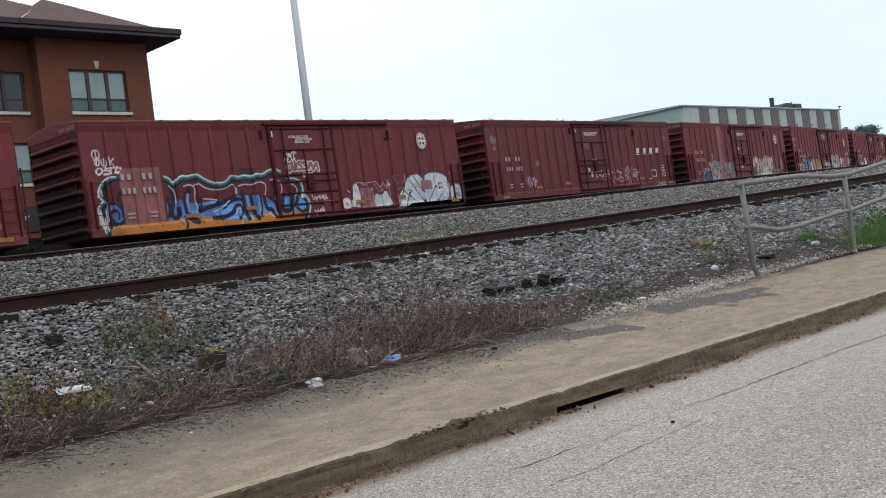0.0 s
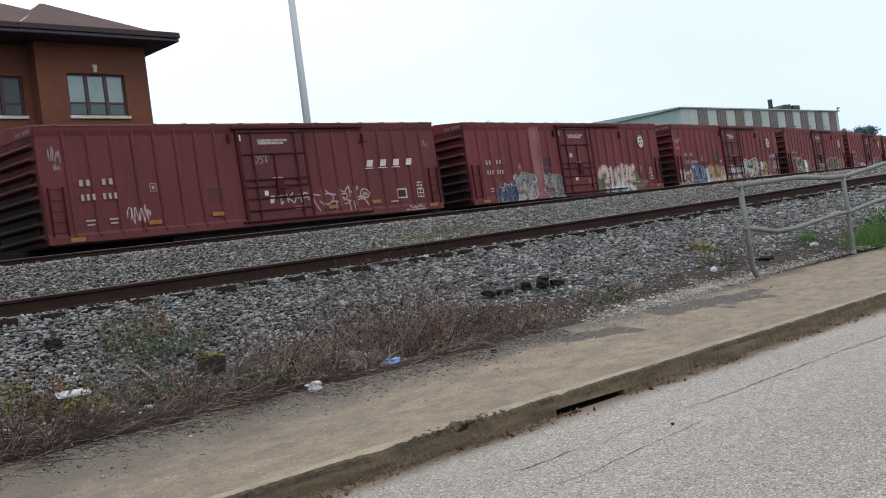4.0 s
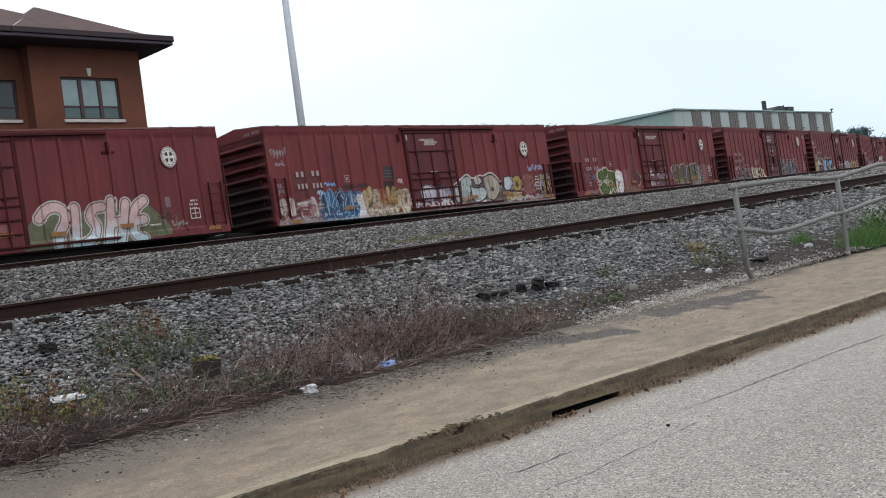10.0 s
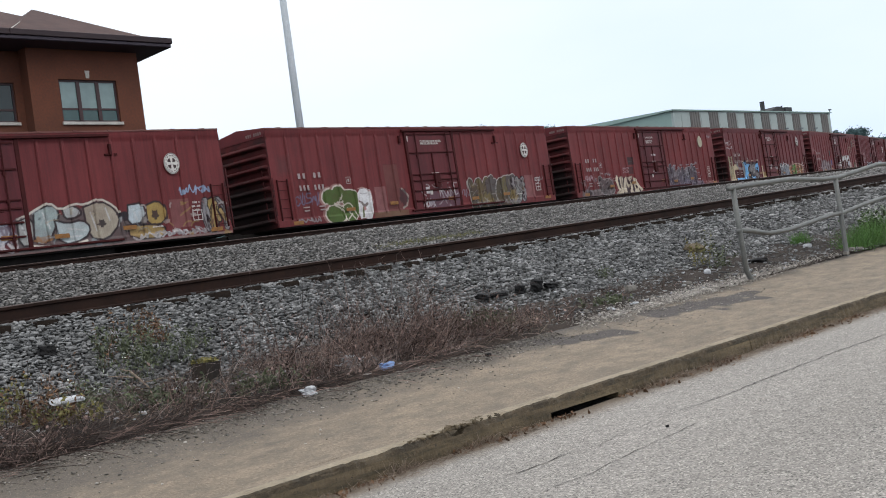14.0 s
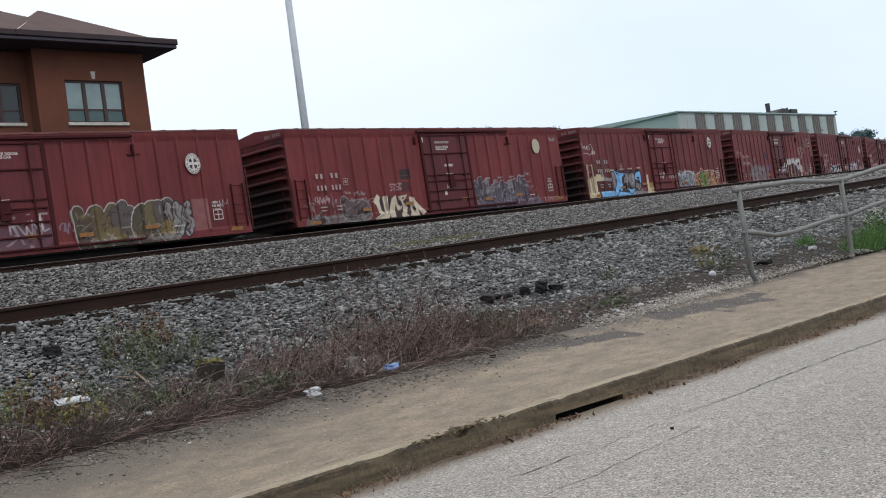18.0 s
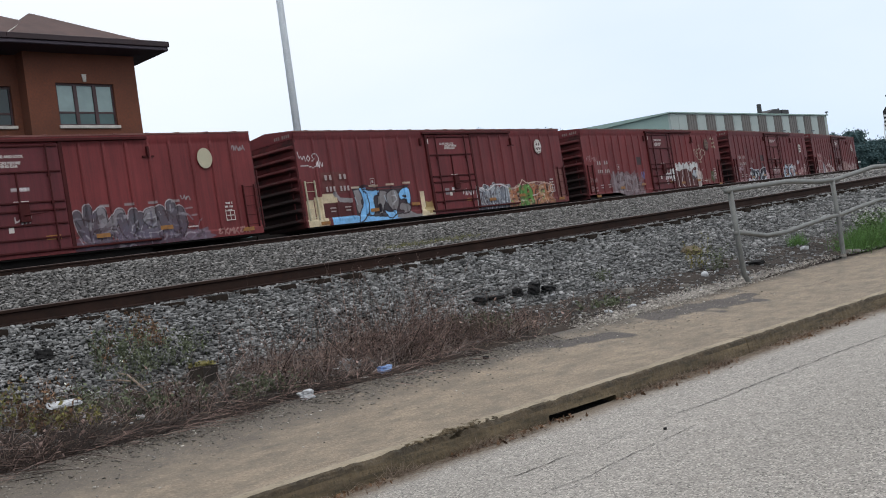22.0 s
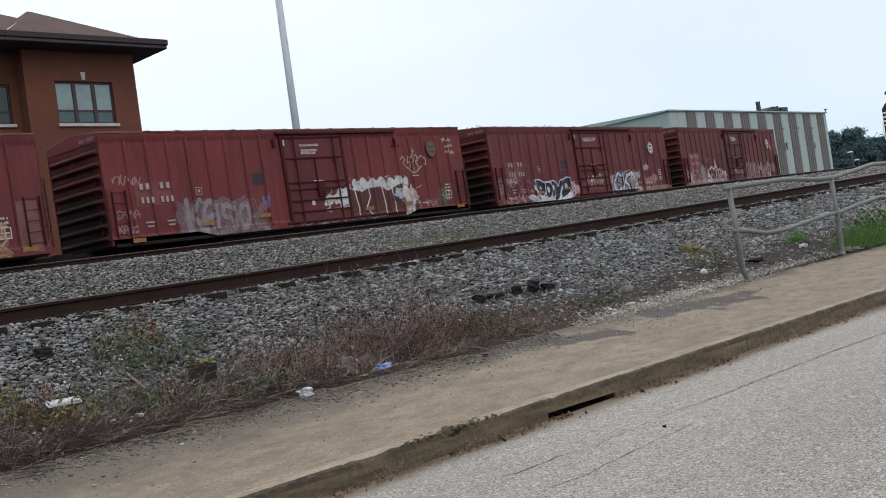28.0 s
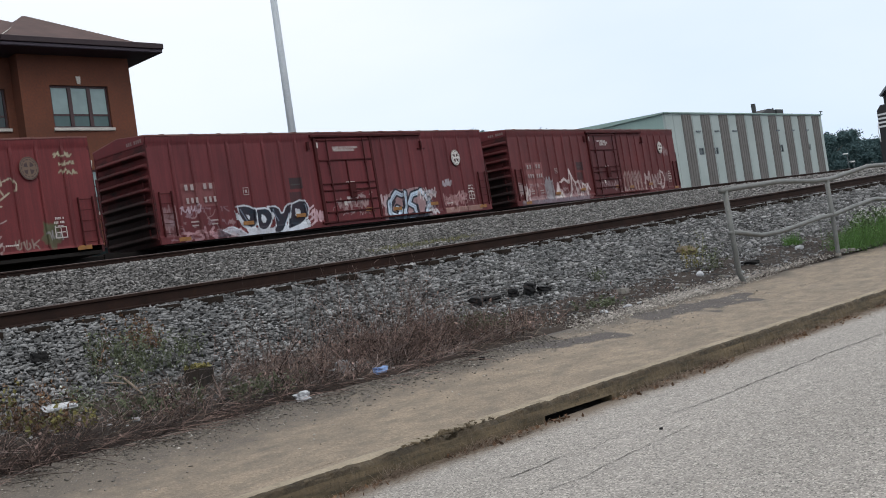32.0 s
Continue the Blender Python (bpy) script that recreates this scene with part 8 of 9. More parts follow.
# their leaf colour carries the haze of the distance
# ---- trees and the far hill ----
def tree(x, y, z, h, w, seed):
    rnd = random.Random(seed)
    t = thing("tree", "leafy tree far behind the tracks, haze painted into its blue-green", "tree", "trees beyond the works", m=pose(x, y, z))
    g = Geo().tube([(0, 0, -0.3), (0.1, 0.1, h * 0.35), (0.0, 0.2, h * 0.75)], [0.28, 0.2, 0.07], 7)
    for k in range(7):
        a = rnd.uniform(0, 6.28)
        q = rnd.uniform(0.3, 0.6)
        g.tube([(0, 0, h * q), (math.cos(a) * w * 0.25, math.sin(a) * w * 0.25, h * (q + 0.15)), (math.cos(a) * w * 0.42, math.sin(a) * w * 0.42, h * (q + 0.25))], [0.1, 0.06, 0.03], 5)
    part("trunk", g, M_BARK, t)
    r = np.random.RandomState(seed)
    n_c, per = 46, 440
    ang, rad, up = r.uniform(0, 6.28, n_c), np.sqrt(r.uniform(0, 1, n_c)), r.uniform(0.28, 0.95, n_c)
    env = np.sin(np.clip(up, 0, 1) * 2.6 + 0.35) * w * 0.5
    cc = np.stack([np.cos(ang) * rad * env, np.sin(ang) * rad * env, up * h], 1)
    c = np.repeat(cc, per, 0) + r.normal(0, 0.46, (n_c * per, 3)) * [w * 0.16, w * 0.16, h * 0.07]
    v, f = leaf_cards(c, 0.21, r)
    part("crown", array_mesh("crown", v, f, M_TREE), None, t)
    return t


def leaf_cards(c, size, r, flat_up=0.0):
    """Small diamond leaves at the points c, turned at random."""
    n = len(c)
    a = r.normal(0, 1, (n, 3))
    a /= np.linalg.norm(a, axis=1)[:, None]
    b = r.normal(0, 1, (n, 3))
    b[:, 2] += flat_up
    b = np.cross(a, b)
    b /= np.linalg.norm(b, axis=1)[:, None] + 1e-9
    s = size * r.uniform(0.6, 1.3, (n, 1))
    v = np.stack([c - a * s, c - b * s * 0.5, c + a * s, c + b * s * 0.5], 1).reshape(-1, 3)
    return v, np.arange(4 * n).reshape(-1, 4)


for k, (x, y, h, w) in enumerate(((178, 80, 11.5, 8), (183, 77, 11.8, 7), (186, 84, 12.6, 9), (188, 76, 9.8, 8), (194, 79, 10.4, 9), (199, 75, 10.6, 9), (205, 78, 11.0, 9), (212, 73, 10.5, 10), (218, 78, 11.5, 10), (192, 88, 12.5, 9), (224, 70, 10.0, 9))):
    tree(x, y, land(40, 180).z - 1.2, h, w, 10 + k)

xs, ys = np.linspace(150, 900, 60), np.linspace(0, 1, 7)
v, f = [], []
for i, x in enumerate(xs):
    for q in ys:
        top = 40 * max(0, math.sin(q * 3.14)) * (0.82 + 0.22 * noise.noise((x * 0.02, 2, 0)))
        v.append((x - 60 * q, 300 + 160 * q + 0.12 * x, 2 + top + 2.0 * noise.noise((x * 0.1, q * 9, 4))))
f = [(i * 7 + j, i * 7 + j + 1, (i + 1) * 7 + j + 1, (i + 1) * 7 + j) for i in range(59) for j in range(6)]
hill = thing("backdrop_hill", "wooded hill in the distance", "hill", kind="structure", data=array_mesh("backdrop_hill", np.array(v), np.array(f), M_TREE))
r = np.random.RandomState(4)
base = np.array(v)[r.randint(7 * 5, len(v) - 7, 900)] + r.normal(0, 1, (900, 3)) * [8, 8, 0.8] + [0, 0, 2]
pts = np.repeat(base, 26, 0) + r.normal(0, 1.0, (900 * 26, 3)) * [2.2, 2.2, 1.6]
v, f = leaf_cards(pts, 1.3, r)
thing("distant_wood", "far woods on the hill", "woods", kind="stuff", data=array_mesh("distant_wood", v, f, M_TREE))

# street lamps before the far trees
for x, z in ((173.5, 11.1), (175.7, 9.8), (184.1, 9.6)):
    foot = land(40, 175).z - 1.2
    lamp = thing("street_lamp", "small white street lamp far off before the trees", "street lamp", "far street lamps", m=pose(x, 74.0, foot))
    part("pole", Geo().tube([(0, 0, -0.2), (0, 0, z - foot - 0.1), (-0.9, -0.3, z - foot)], 0.07, 6), M_GREY, lamp)
    part("lamp_head", Geo().box(-1.9, -0.7, -0.5, -0.1, z - foot - 0.06, z - foot + 0.16, 0.05), M_WHITE, lamp)

# a wooded ridge far off, whose treetops show just above the cars
xs, qs = np.linspace(236, 345, 30), np.linspace(-1, 1, 7)
v = [(x, 234 + 26 * q, 2 + 40.6 * min(1, (x - 236) / 16, (345 - x) / 16) * (1 - q * q) ** 0.7 + 0.5 * noise.noise((x * 0.2, q, 3))) for x in xs for q in qs]
f = [(i * 7 + j, i * 7 + j + 1, (i + 1) * 7 + j + 1, (i + 1) * 7 + j) for i in range(29) for j in range(6)]
thing("backdrop_ridge", "wooded ridge in the distance", "hill", kind="structure", data=array_mesh("backdrop_ridge", np.array(v), np.array(f), M_TREE))
tops = np.concatenate([r.normal(0, 1, (70, 3)) * [2.6, 2, 0.5] + [x, 232, 43.5 + d] for x, d in ((262, 0.5), (297.5, 0.7), (319, 0.0))])
pts = np.repeat(tops, 20, 0) + r.normal(0, 0.4, (len(tops) * 20, 3))
v, f = leaf_cards(pts, 0.32, r)
thing("ridge_treetops", "treetops on the distant ridge", "woods", kind="stuff", data=array_mesh("ridge_treetops", v, f, M_TREE))

# ---- the pipe fence ----
fence = thing("pipe_fence", "bent galvanised pipe fence with two rails", "fence")


def fence_at(x):
    return 7.25 + 0.06 * (min(x, 26) - 13.16)


def on_fence(x, h, lean=0.0):
    return place(fence_at(x) + lean, x, 0.42 + h)


for k, x in enumerate((13.16, 16.6, 20.0, 23.4, 26.8, 30.2)):
    l0 = 0.02 if k == 0 else 0.0
    part("post", Geo().tube([on_fence(x + 0.03, -0.3), on_fence(x + 0.0, 0.02), on_fence(x - 0.10 if k == 0 else x, 0.14), on_fence(x - 0.13 if k == 0 else x, 0.65), on_fence(x - 0.16 if k == 0 else x - 0.02, 1.25 + l0)], 0.036, 10), M_PIPE, fence, smooth=True)
top = [on_fence(12.88, 1.245), on_fence(13.3, 1.26), on_fence(14.8, 1.285), on_fence(16.0, 1.23), on_fence(16.7, 1.23), on_fence(17.5, 1.29), on_fence(18.5, 1.37), on_fence(19.6, 1.36), on_fence(20, 1.30)] + [on_fence(20 + k * 1.7, 1.27 + 0.02 * (k % 2)) for k in range(1, 7)]
part("top_rail", Geo().tube(top, 0.036, 10), M_PIPE, fence, "bowed top pipe", True)
mid = [on_fence(12.98, 0.68), on_fence(13.3, 0.66), on_fence(13.9, 0.575), on_fence(14.6, 0.57), on_fence(15.4, 0.62), on_fence(16.2, 0.665), on_fence(16.7, 0.67), on_fence(17.6, 0.74), on_fence(18.6, 0.80), on_fence(20, 0.70)] + [on_fence(20 + k * 1.7, 0.66) for k in range(1, 7)]
part("middle_rail", Geo().tube(mid, 0.032, 10), M_PIPE, fence, "sagging lower pipe", True)


# ---- ballast ----
def stones(name, label, pts, sizes, seed, material=M_STONE):
    """Angular broken stones, joined into one mesh."""
    r = np.random.RandomState(seed)
    n = len(pts)
    cube = np.array([(x, y, z) for x in (-1, 1) for y in (-1, 1) for z in (-1, 1)], float)
    v = np.repeat(cube[None], n, 0) * r.uniform(0.55, 1.15, (n, 8, 1)) + r.uniform(-0.5, 0.5, (n, 8, 3))
    v *= (sizes[:, None] * np.stack([r.uniform(0.85, 1.65, n), r.uniform(0.55, 1.0, n), r.uniform(0.20, 0.55, n)], 1))[:, None, :] * 0.5
    a, b = r.uniform(0, 6.28, n), r.normal(0, 0.62, n)
    ca, sa, cb, sb = np.cos(a), np.sin(a), np.cos(b), np.sin(b)
    z0, o0 = np.zeros(n), np.ones(n)
    rx = np.stack([np.stack([o0, z0, z0], 1), np.stack([z0, cb, -sb], 1), np.stack([z0, sb, cb], 1)], 1)
    rz = np.stack([np.stack([ca, -sa, z0], 1), np.stack([sa, ca, z0], 1), np.stack([z0, z0, o0], 1)], 1)
    v = np.einsum("nij,nkj->nki", rz @ rx, v) + pts[:, None, :]
    q = np.array([(0, 1, 3), (0, 3, 2), (4, 6, 7), (4, 7, 5), (0, 4, 5), (0, 5, 1), (2, 3, 7), (2, 7, 6), (0, 2, 6), (0, 6, 4), (1, 5, 7), (1, 7, 3)])
    f = (q[None] + 8 * np.arange(n)[:, None, None]).reshape(-1, 3)
    return thing(name, label, "ballast", kind="stuff", data=array_mesh(name, v.reshape(-1, 3), f, material))


def toe(x):
    """Where the ballast ends and the dirt begins."""
    return float(np.interp(x, (0, 4, 5.5, 6.4, 8.5, 9.4, 10.8, 14, 18, 30), (8.5, 8.42, 8.32, 8.15, 8.15, 8.30, 8.30, 8.40, 8.65, 8.6))) + 0.22 * noise.noise((x * 0.7, 5, 0))


r = np.random.RandomState(2)
pts = []
x = 1.6
while x < 40:
    step = 0.040 if x < 10 else 0.044 if x < 14 else 0.048 if x < 24 else 0.066
    u = toe(x)
    while u < 11.45:
        pts.append(tuple(land(u + r.uniform(-0.03, 0.03), x + r.uniform(-0.03, 0.03), 0.012 + r.uniform(-0.01, 0.02))) + (step,))
        u += step
    x += step
pts = np.array(pts)
stones("ballast_near", "grey broken stone ballast on the bank of the near track", pts[:, :3], pts[:, 3] * r.uniform(0.6, 1.35, len(pts)), 3)
pts = []
x = 8.0
while x < 85:
    step = 0.060 if x < 40 else 0.11
    u = 18.9
    while u < 23.35:
        pts.append(tuple(land(u + r.uniform(-0.04, 0.04), x + r.uniform(-0.04, 0.04), 0.015 + r.uniform(-0.01, 0.03))) + (step,))
        u += step
    x += step
pts = np.array(pts)
stones("ballast_middle", "grey broken stone ballast on the bank of the middle track", pts[:, :3], pts[:, 3] * r.uniform(0.65, 1.2, len(pts)), 5, M_STONE2)
pts = np.array([tuple(land(u, x, 0.012)) for u, x in zip(r.uniform(11.75, 13.6, 2500), r.uniform(2, 45, 2500))])
stones("ballast_between", "grey broken stone between the rails", pts, r.uniform(0.06, 0.11, 2500), 6)

# ---- the dirt verge ----
xs = stations(-60, 70, 0.25)
v = []
for x in xs:
    a, b = walk_back(x) - 0.05, toe(x) + 0.35
    for q in np.linspace(0, 1, 9):
        u = a + (b - a) * q
        v.append(land(u, x, 0.035 + 0.03 * noise.noise((x * 1.7, u * 1.7, 2)) + 0.015 * noise.noise((x * 6, u * 6, 2)) - (0.05 if q in (0, 1) else 0)))
f = [(i * 9 + j, (i + 1) * 9 + j, (i + 1) * 9 + j + 1, i * 9 + j + 1) for i in range(len(xs) - 1) for j in range(8)]
verge = thing("verge", "bare brown dirt verge with litter", "dirt", kind="structure", data=array_mesh("verge", np.array(v), np.array(f), M_DIRT))


# ---- dead brush, weeds, grass ----
def stem_mesh(name, base, lean, length, radius, droop, seed, material, segs=4, sides=3):
    """Many thin stems at once: base points, lean vectors, lengths."""
    r = np.random.RandomState(seed)
    n = len(base)
    q = np.linspace(0, 1, segs)
    d = lean / np.linalg.norm(lean, axis=1)[:, None]
    side = np.cross(d, r.normal(0, 1, (n, 3)))
    side /= np.linalg.norm(side, axis=1)[:, None] + 1e-9
    up2 = np.cross(d, side)
    curve = r.normal(0, 0.24, (n, 1, 1)) * (q ** 2)[None, :, None] * length[:, None, None] * side[:, None, :]
    path = base[:, None, :] + d[:, None, :] * (q[None, :, None] * length[:, None, None]) + curve
    path[:, :, 2] -= (droop * length)[:, None] * (q ** 2)[None]
    rad = radius[:, None] * (1 - 0.65 * q)[None]
    w = 2 * math.pi * np.arange(sides) / sides
    ring = side[:, None, None, :] * np.cos(w)[None, None, :, None] + up2[:, None, None, :] * np.sin(w)[None, None, :, None]
    v = path[:, :, None, :] + ring * rad[:, :, None, None]
    i, j, k = np.meshgrid(np.arange(n), np.arange(segs - 1), np.arange(sides), indexing="ij")
    a = lambda jj, kk: (i * segs * sides + jj * sides + kk % sides).ravel()
    f = np.stack([a(j, k), a(j, k + 1), a(j + 1, k + 1), a(j + 1, k)], 1)
    return array_mesh(name, v.reshape(-1, 3), f, material), path


def patch(n, x0, x1, u0, u1, r, power=1.0):
    xs = x0 + (x1 - x0) * r.uniform(0, 1, n)
    us = u0 + (u1 - u0) * r.uniform(0, 1, n) ** power
    return np.array([tuple(land(u, x, 0.02)) for u, x in zip(us, xs)])


r = np.random.RandomState(11)
parts_of_brush = ((300, 1.9, 4.6, 7.1, 8.7, 0.22), (320, 2.0, 3.4, 6.95, 7.5, 0.22), (330, 4.4, 6.2, 7.15, 8.5, 0.24), (520, 5.7, 7.6, 7.25, 8.5, 0.38), (480, 6.8, 8.5, 7.3, 8.1, 0.46), (46, 7.0, 8.3, 7.7, 8.7, 0.85), (200, 8.3, 9.4, 7.35, 8.05, 0.24), (120, 9.3, 12.5, 7.6, 8.3, 0.12))
base, length, tilt = [], [], []
for n, x0, x1, u0, u1, h in parts_of_brush:
    b0 = patch(n, x0, x1, u0, u1, r)
    b0 = b0[~((np.abs(b0[:, 0] - 5.38) < 0.33) & (b0[:, 1] < 8.5) & (b0[:, 1] > 7.75))]
    base.append(b0)
    length.append(h * r.uniform(0.4, 1.5, len(b0)))
base, length = np.concatenate(base), np.concatenate(length)
n = len(base)
# stems lean over in bunches
bunch = np.array([[noise.noise((p[0] * 1.6, p[1] * 1.6, 1)), noise.noise((p[0] * 1.6, p[1] * 1.6, 5))] for p in base])
lean = np.stack([0.25 + 1.7 * bunch[:, 0] + r.normal(0, 0.45, n), -0.1 + 1.0 * bunch[:, 1] + r.normal(0, 0.3, n), np.abs(r.normal(0.7, 0.35, n)) + 0.10], 1)
me, path = stem_mesh("dead_brush", base, lean, length, r.uniform(0.0016, 0.0048, n), r.uniform(0.05, 0.55, n), 3, M_DRY, 6)
brush = thing("dead_brush", "tangled brown dead brush along the pavement edge", "dead brush", kind="stuff", data=me)
N_TWIG = 8000
pick = r.randint(0, n, N_TWIG)
node = r.randint(1, 5, N_TWIG)
b2 = path[pick, node]
l2 = np.stack([r.normal(0, 0.8, N_TWIG), r.normal(0, 0.6, N_TWIG), r.normal(0.3, 0.5, N_TWIG)], 1)
me, path2 = stem_mesh("dead_twigs", b2, l2, length[pick] * r.uniform(0.2, 0.55, N_TWIG), r.uniform(0.0010, 0.0022, N_TWIG), r.uniform(0, 0.4, N_TWIG), 5, M_DRY, 3)
thing("dead_twigs", "fine brown dead twigs of the brush", "dead brush", kind="stuff", data=me)
# grey bleached twigs arching through the thick of the brush, and tall bare stalks above it
M_TWIG = surface("bleached_twigs", (0.36, 0.295, 0.27), (0.20, 0.155, 0.14), 0.9, 0, 3, 20, 0.0, island=0.55)
base = np.concatenate([patch(760, 5.6, 7.6, 7.2, 8.5, r), patch(420, 6.9, 8.5, 7.3, 8.1, r), patch(220, 2.6, 5.8, 7.2, 8.5, r)])
k = len(base)
lean = np.stack([r.normal(0.55, 0.7, k), r.normal(-0.1, 0.45, k), np.abs(r.normal(0.45, 0.3, k)) + 0.08], 1)
me, _ = stem_mesh("bleached_twigs", base, lean, r.uniform(0.15, 0.62, k), r.uniform(0.0013, 0.003, k), r.uniform(0.15, 0.6, k), 41, M_TWIG, 6)
thing("bleached_twigs", "grey bleached twigs arching out of the brush", "dead brush", kind="stuff", data=me)
base = np.concatenate([patch(54, 7.2, 8.3, 7.8, 8.7, r), patch(22, 5.8, 7.0, 7.7, 8.6, r)])
k = len(base)
lean = np.stack([r.normal(0.05, 0.22, k), r.normal(0, 0.2, k), np.ones(k)], 1)
me, tall = stem_mesh("tall_stalks", base, lean, r.uniform(0.45, 0.95, k), r.uniform(0.002, 0.0038, k), r.uniform(0, 0.08, k), 43, M_DRY, 6)
thing("tall_stalks", "tall bare brown weed stalks standing out of the brush", "dead brush", kind="stuff", data=me)
q0 = r.randint(0, k, 420)
l3 = np.stack([r.normal(0, 0.6, 420), r.normal(0, 0.6, 420), np.abs(r.normal(0.6, 0.3, 420))], 1)
me, _ = stem_mesh("stalk_twigs", tall[q0, r.randint(2, 6, 420)], l3, r.uniform(0.04, 0.2, 420), r.uniform(0.0009, 0.0018, 420), r.uniform(0, 0.2, 420), 44, M_DRY, 3)
thing("stalk_twigs", "fine side twigs of the tall weed stalks", "dead brush", kind="stuff", data=me)
# bleached stalks among the brush and lying on the ground
base = np.concatenate([patch(330, 1.8, 8.8, 7.1, 8.7, r), patch(120, 2.0, 4.8, 7.2, 8.8, r), patch(200, 5.8, 9.2, 7.15, 8.4, r)])
n = len(base)
lean = np.stack([r.normal(0.2, 1, n), r.normal(0, 0.5, n), np.abs(r.normal(0.22, 0.34, n))], 1)
me, _ = stem_mesh("matted_straw", base, lean, r.uniform(0.10, 0.48, n), r.uniform(0.0014, 0.0034, n), r.uniform(0, 0.3, n), 7, M_STRAW, 5)
thing("matted_straw", "pale dry stalks lying across the verge", "dead brush", kind="stuff", data=me)
c = np.concatenate([path2[:, 2][r.randint(0, N_TWIG, 1500)], patch(3000, 1.8, 9.0, 7.1, 8.7, r)])
v, f = leaf_cards(c + r.normal(0, 0.012, c.shape), 0.020, r)
thing("dead_leaves", "small brown dead leaves in the brush", "dead leaves", kind="stuff", data=array_mesh("dead_leaves", v, f, M_DRY))


def weed(x, u, h, w, n_stems, n_leaves, seed, label, leaf=None, leaf_size=0.02, dry=0.3):
    """An upright weed: stems and small leaves."""
    n_leaves = int(n_leaves * 1.5)
    leaf = leaf or M_LEAF
    q = np.random.RandomState(seed)
    t = thing("weed", label, "weed", "weeds on the verge")
    b = np.array([tuple(land(u + q.normal(0, w * 0.25), x + q.normal(0, w * 0.35), 0.0)) for _ in range(n_stems)])
    ln = np.stack([q.normal(0, 0.28, n_stems), q.normal(0, 0.28, n_stems), np.ones(n_stems)], 1)
    me, path = stem_mesh("stalk", b, ln, h * q.uniform(0.6, 1.15, n_stems), q.uniform(0.002, 0.004, n_stems), np.zeros(n_stems), seed, M_DRY if dry > 0.5 else leaf, 5)
    tagged(part("stalk", me, None, t), kind="stuff")
    k = q.randint(0, n_stems, n_leaves)
    a = q.uniform(0.15, 1.0, n_leaves)
    j = np.minimum((a * 4).astype(int), 3)
    p = path[k, j] + (path[k, j + 1] - path[k, j]) * (a * 4 - j)[:, None] + q.normal(0, 0.02, (n_leaves, 3))
    v, f = leaf_cards(p, leaf_size, q, 1.0)
    tagged(part("foliage", array_mesh("foliage", v, f, leaf), None, t), kind="stuff")
    return t


M_SAGE = surface("grey_green_leaf", (0.070, 0.085, 0.045), (0.105, 0.12, 0.065), 0.8, 0, 3, 20, 0.0, island=0.35)
M_OCHRE = surface("yellowing_leaf", (0.20, 0.165, 0.045), (0.13, 0.125, 0.042), 0.8, 0, 3, 20, 0.0, island=0.35)
M_MAT = surface("dark_dead_stems", (0.050, 0.034, 0.028), (0.026, 0.018, 0.016), 0.9, 0, 3, 20, 0.0, island=0.5)
M_PALEGRASS = surface("pale_grass", (0.21, 0.20, 0.085), (0.15, 0.15, 0.06), 0.8, 0, 3, 20, 0.0, island=0.3)
M_GRASS = surface("bright_grass", (0.065, 0.155, 0.028), (0.10, 0.21, 0.045), 0.6, 0, 3, 20, 0.0, island=0.3)
weed(5.15, 9.15, 0.42, 0.5, 22, 260, 21, "grey-green bushy weed in front of the ballast", M_SAGE)
weed(5.45, 9.0, 0.30, 0.4, 16, 170, 22, "grey-green bushy weed in front of the ballast", M_SAGE)
weed(3.35, 8.45, 0.45, 0.25, 10, 170, 23, "tall green and yellow weed by the verge", M_LEAF)
weed(3.55, 8.25, 0.40, 0.25, 8, 120, 24, "yellow-green weed by the verge", M_OCHRE)
weed(4.6, 7.75, 0.24, 0.5, 22, 300, 25, "low green weed among dead stalks", M_SAGE)
weed(5.4, 7.5, 0.22, 0.4, 18, 220, 26, "low green weed among dead stalks", M_SAGE)
weed(8.5, 7.66, 0.24, 0.3, 26, 300, 27, "small dark green weed at the end of the brush", M_SAGE, 0.022)
weed(10.6, 7.75, 0.13, 0.5, 20, 260, 28, "low dark green weed at the pavement edge", M_SAGE, 0.022)
weed(14.2, 8.25, 0.42, 0.22, 12, 170, 29, "thin green weed under the fence", M_SAGE)
weed(14.05, 8.55, 0.50, 0.22, 9, 150, 30, "yellow flowering weed under the fence", M_OCHRE, 0.020)
weed(12.2, 8.9, 0.22, 0.2, 8, 90, 31, "small pale weed in the ballast", M_SAGE)
weed(6.05, 8.15, 0.85, 0.06, 2, 26, 32, "tall dry brown weed stalk", M_DRY, 0.018, 1)
weed(6.9, 8.5, 0.55, 0.35, 9, 60, 33, "dry brown weed stalks", M_DRY, 0.016, 1)
weed(8.2, 8.35, 0.62, 0.3, 11, 90, 34, "dry brown weed stalks", M_DRY, 0.016, 1)
weed(5.9, 8.6, 0.5, 0.5, 10, 70, 35, "dry brown weed stalks", M_DRY, 0.016, 1)
weed(3.9, 8.5, 0.40, 0.5, 14, 120, 36, "dry reddish weed stalks", M_RUST, 0.018, 1)
weed(5.0, 9.3, 0.5, 0.2, 6, 60, 37, "dry reddish weed stalks", M_RUST, 0.018, 1)


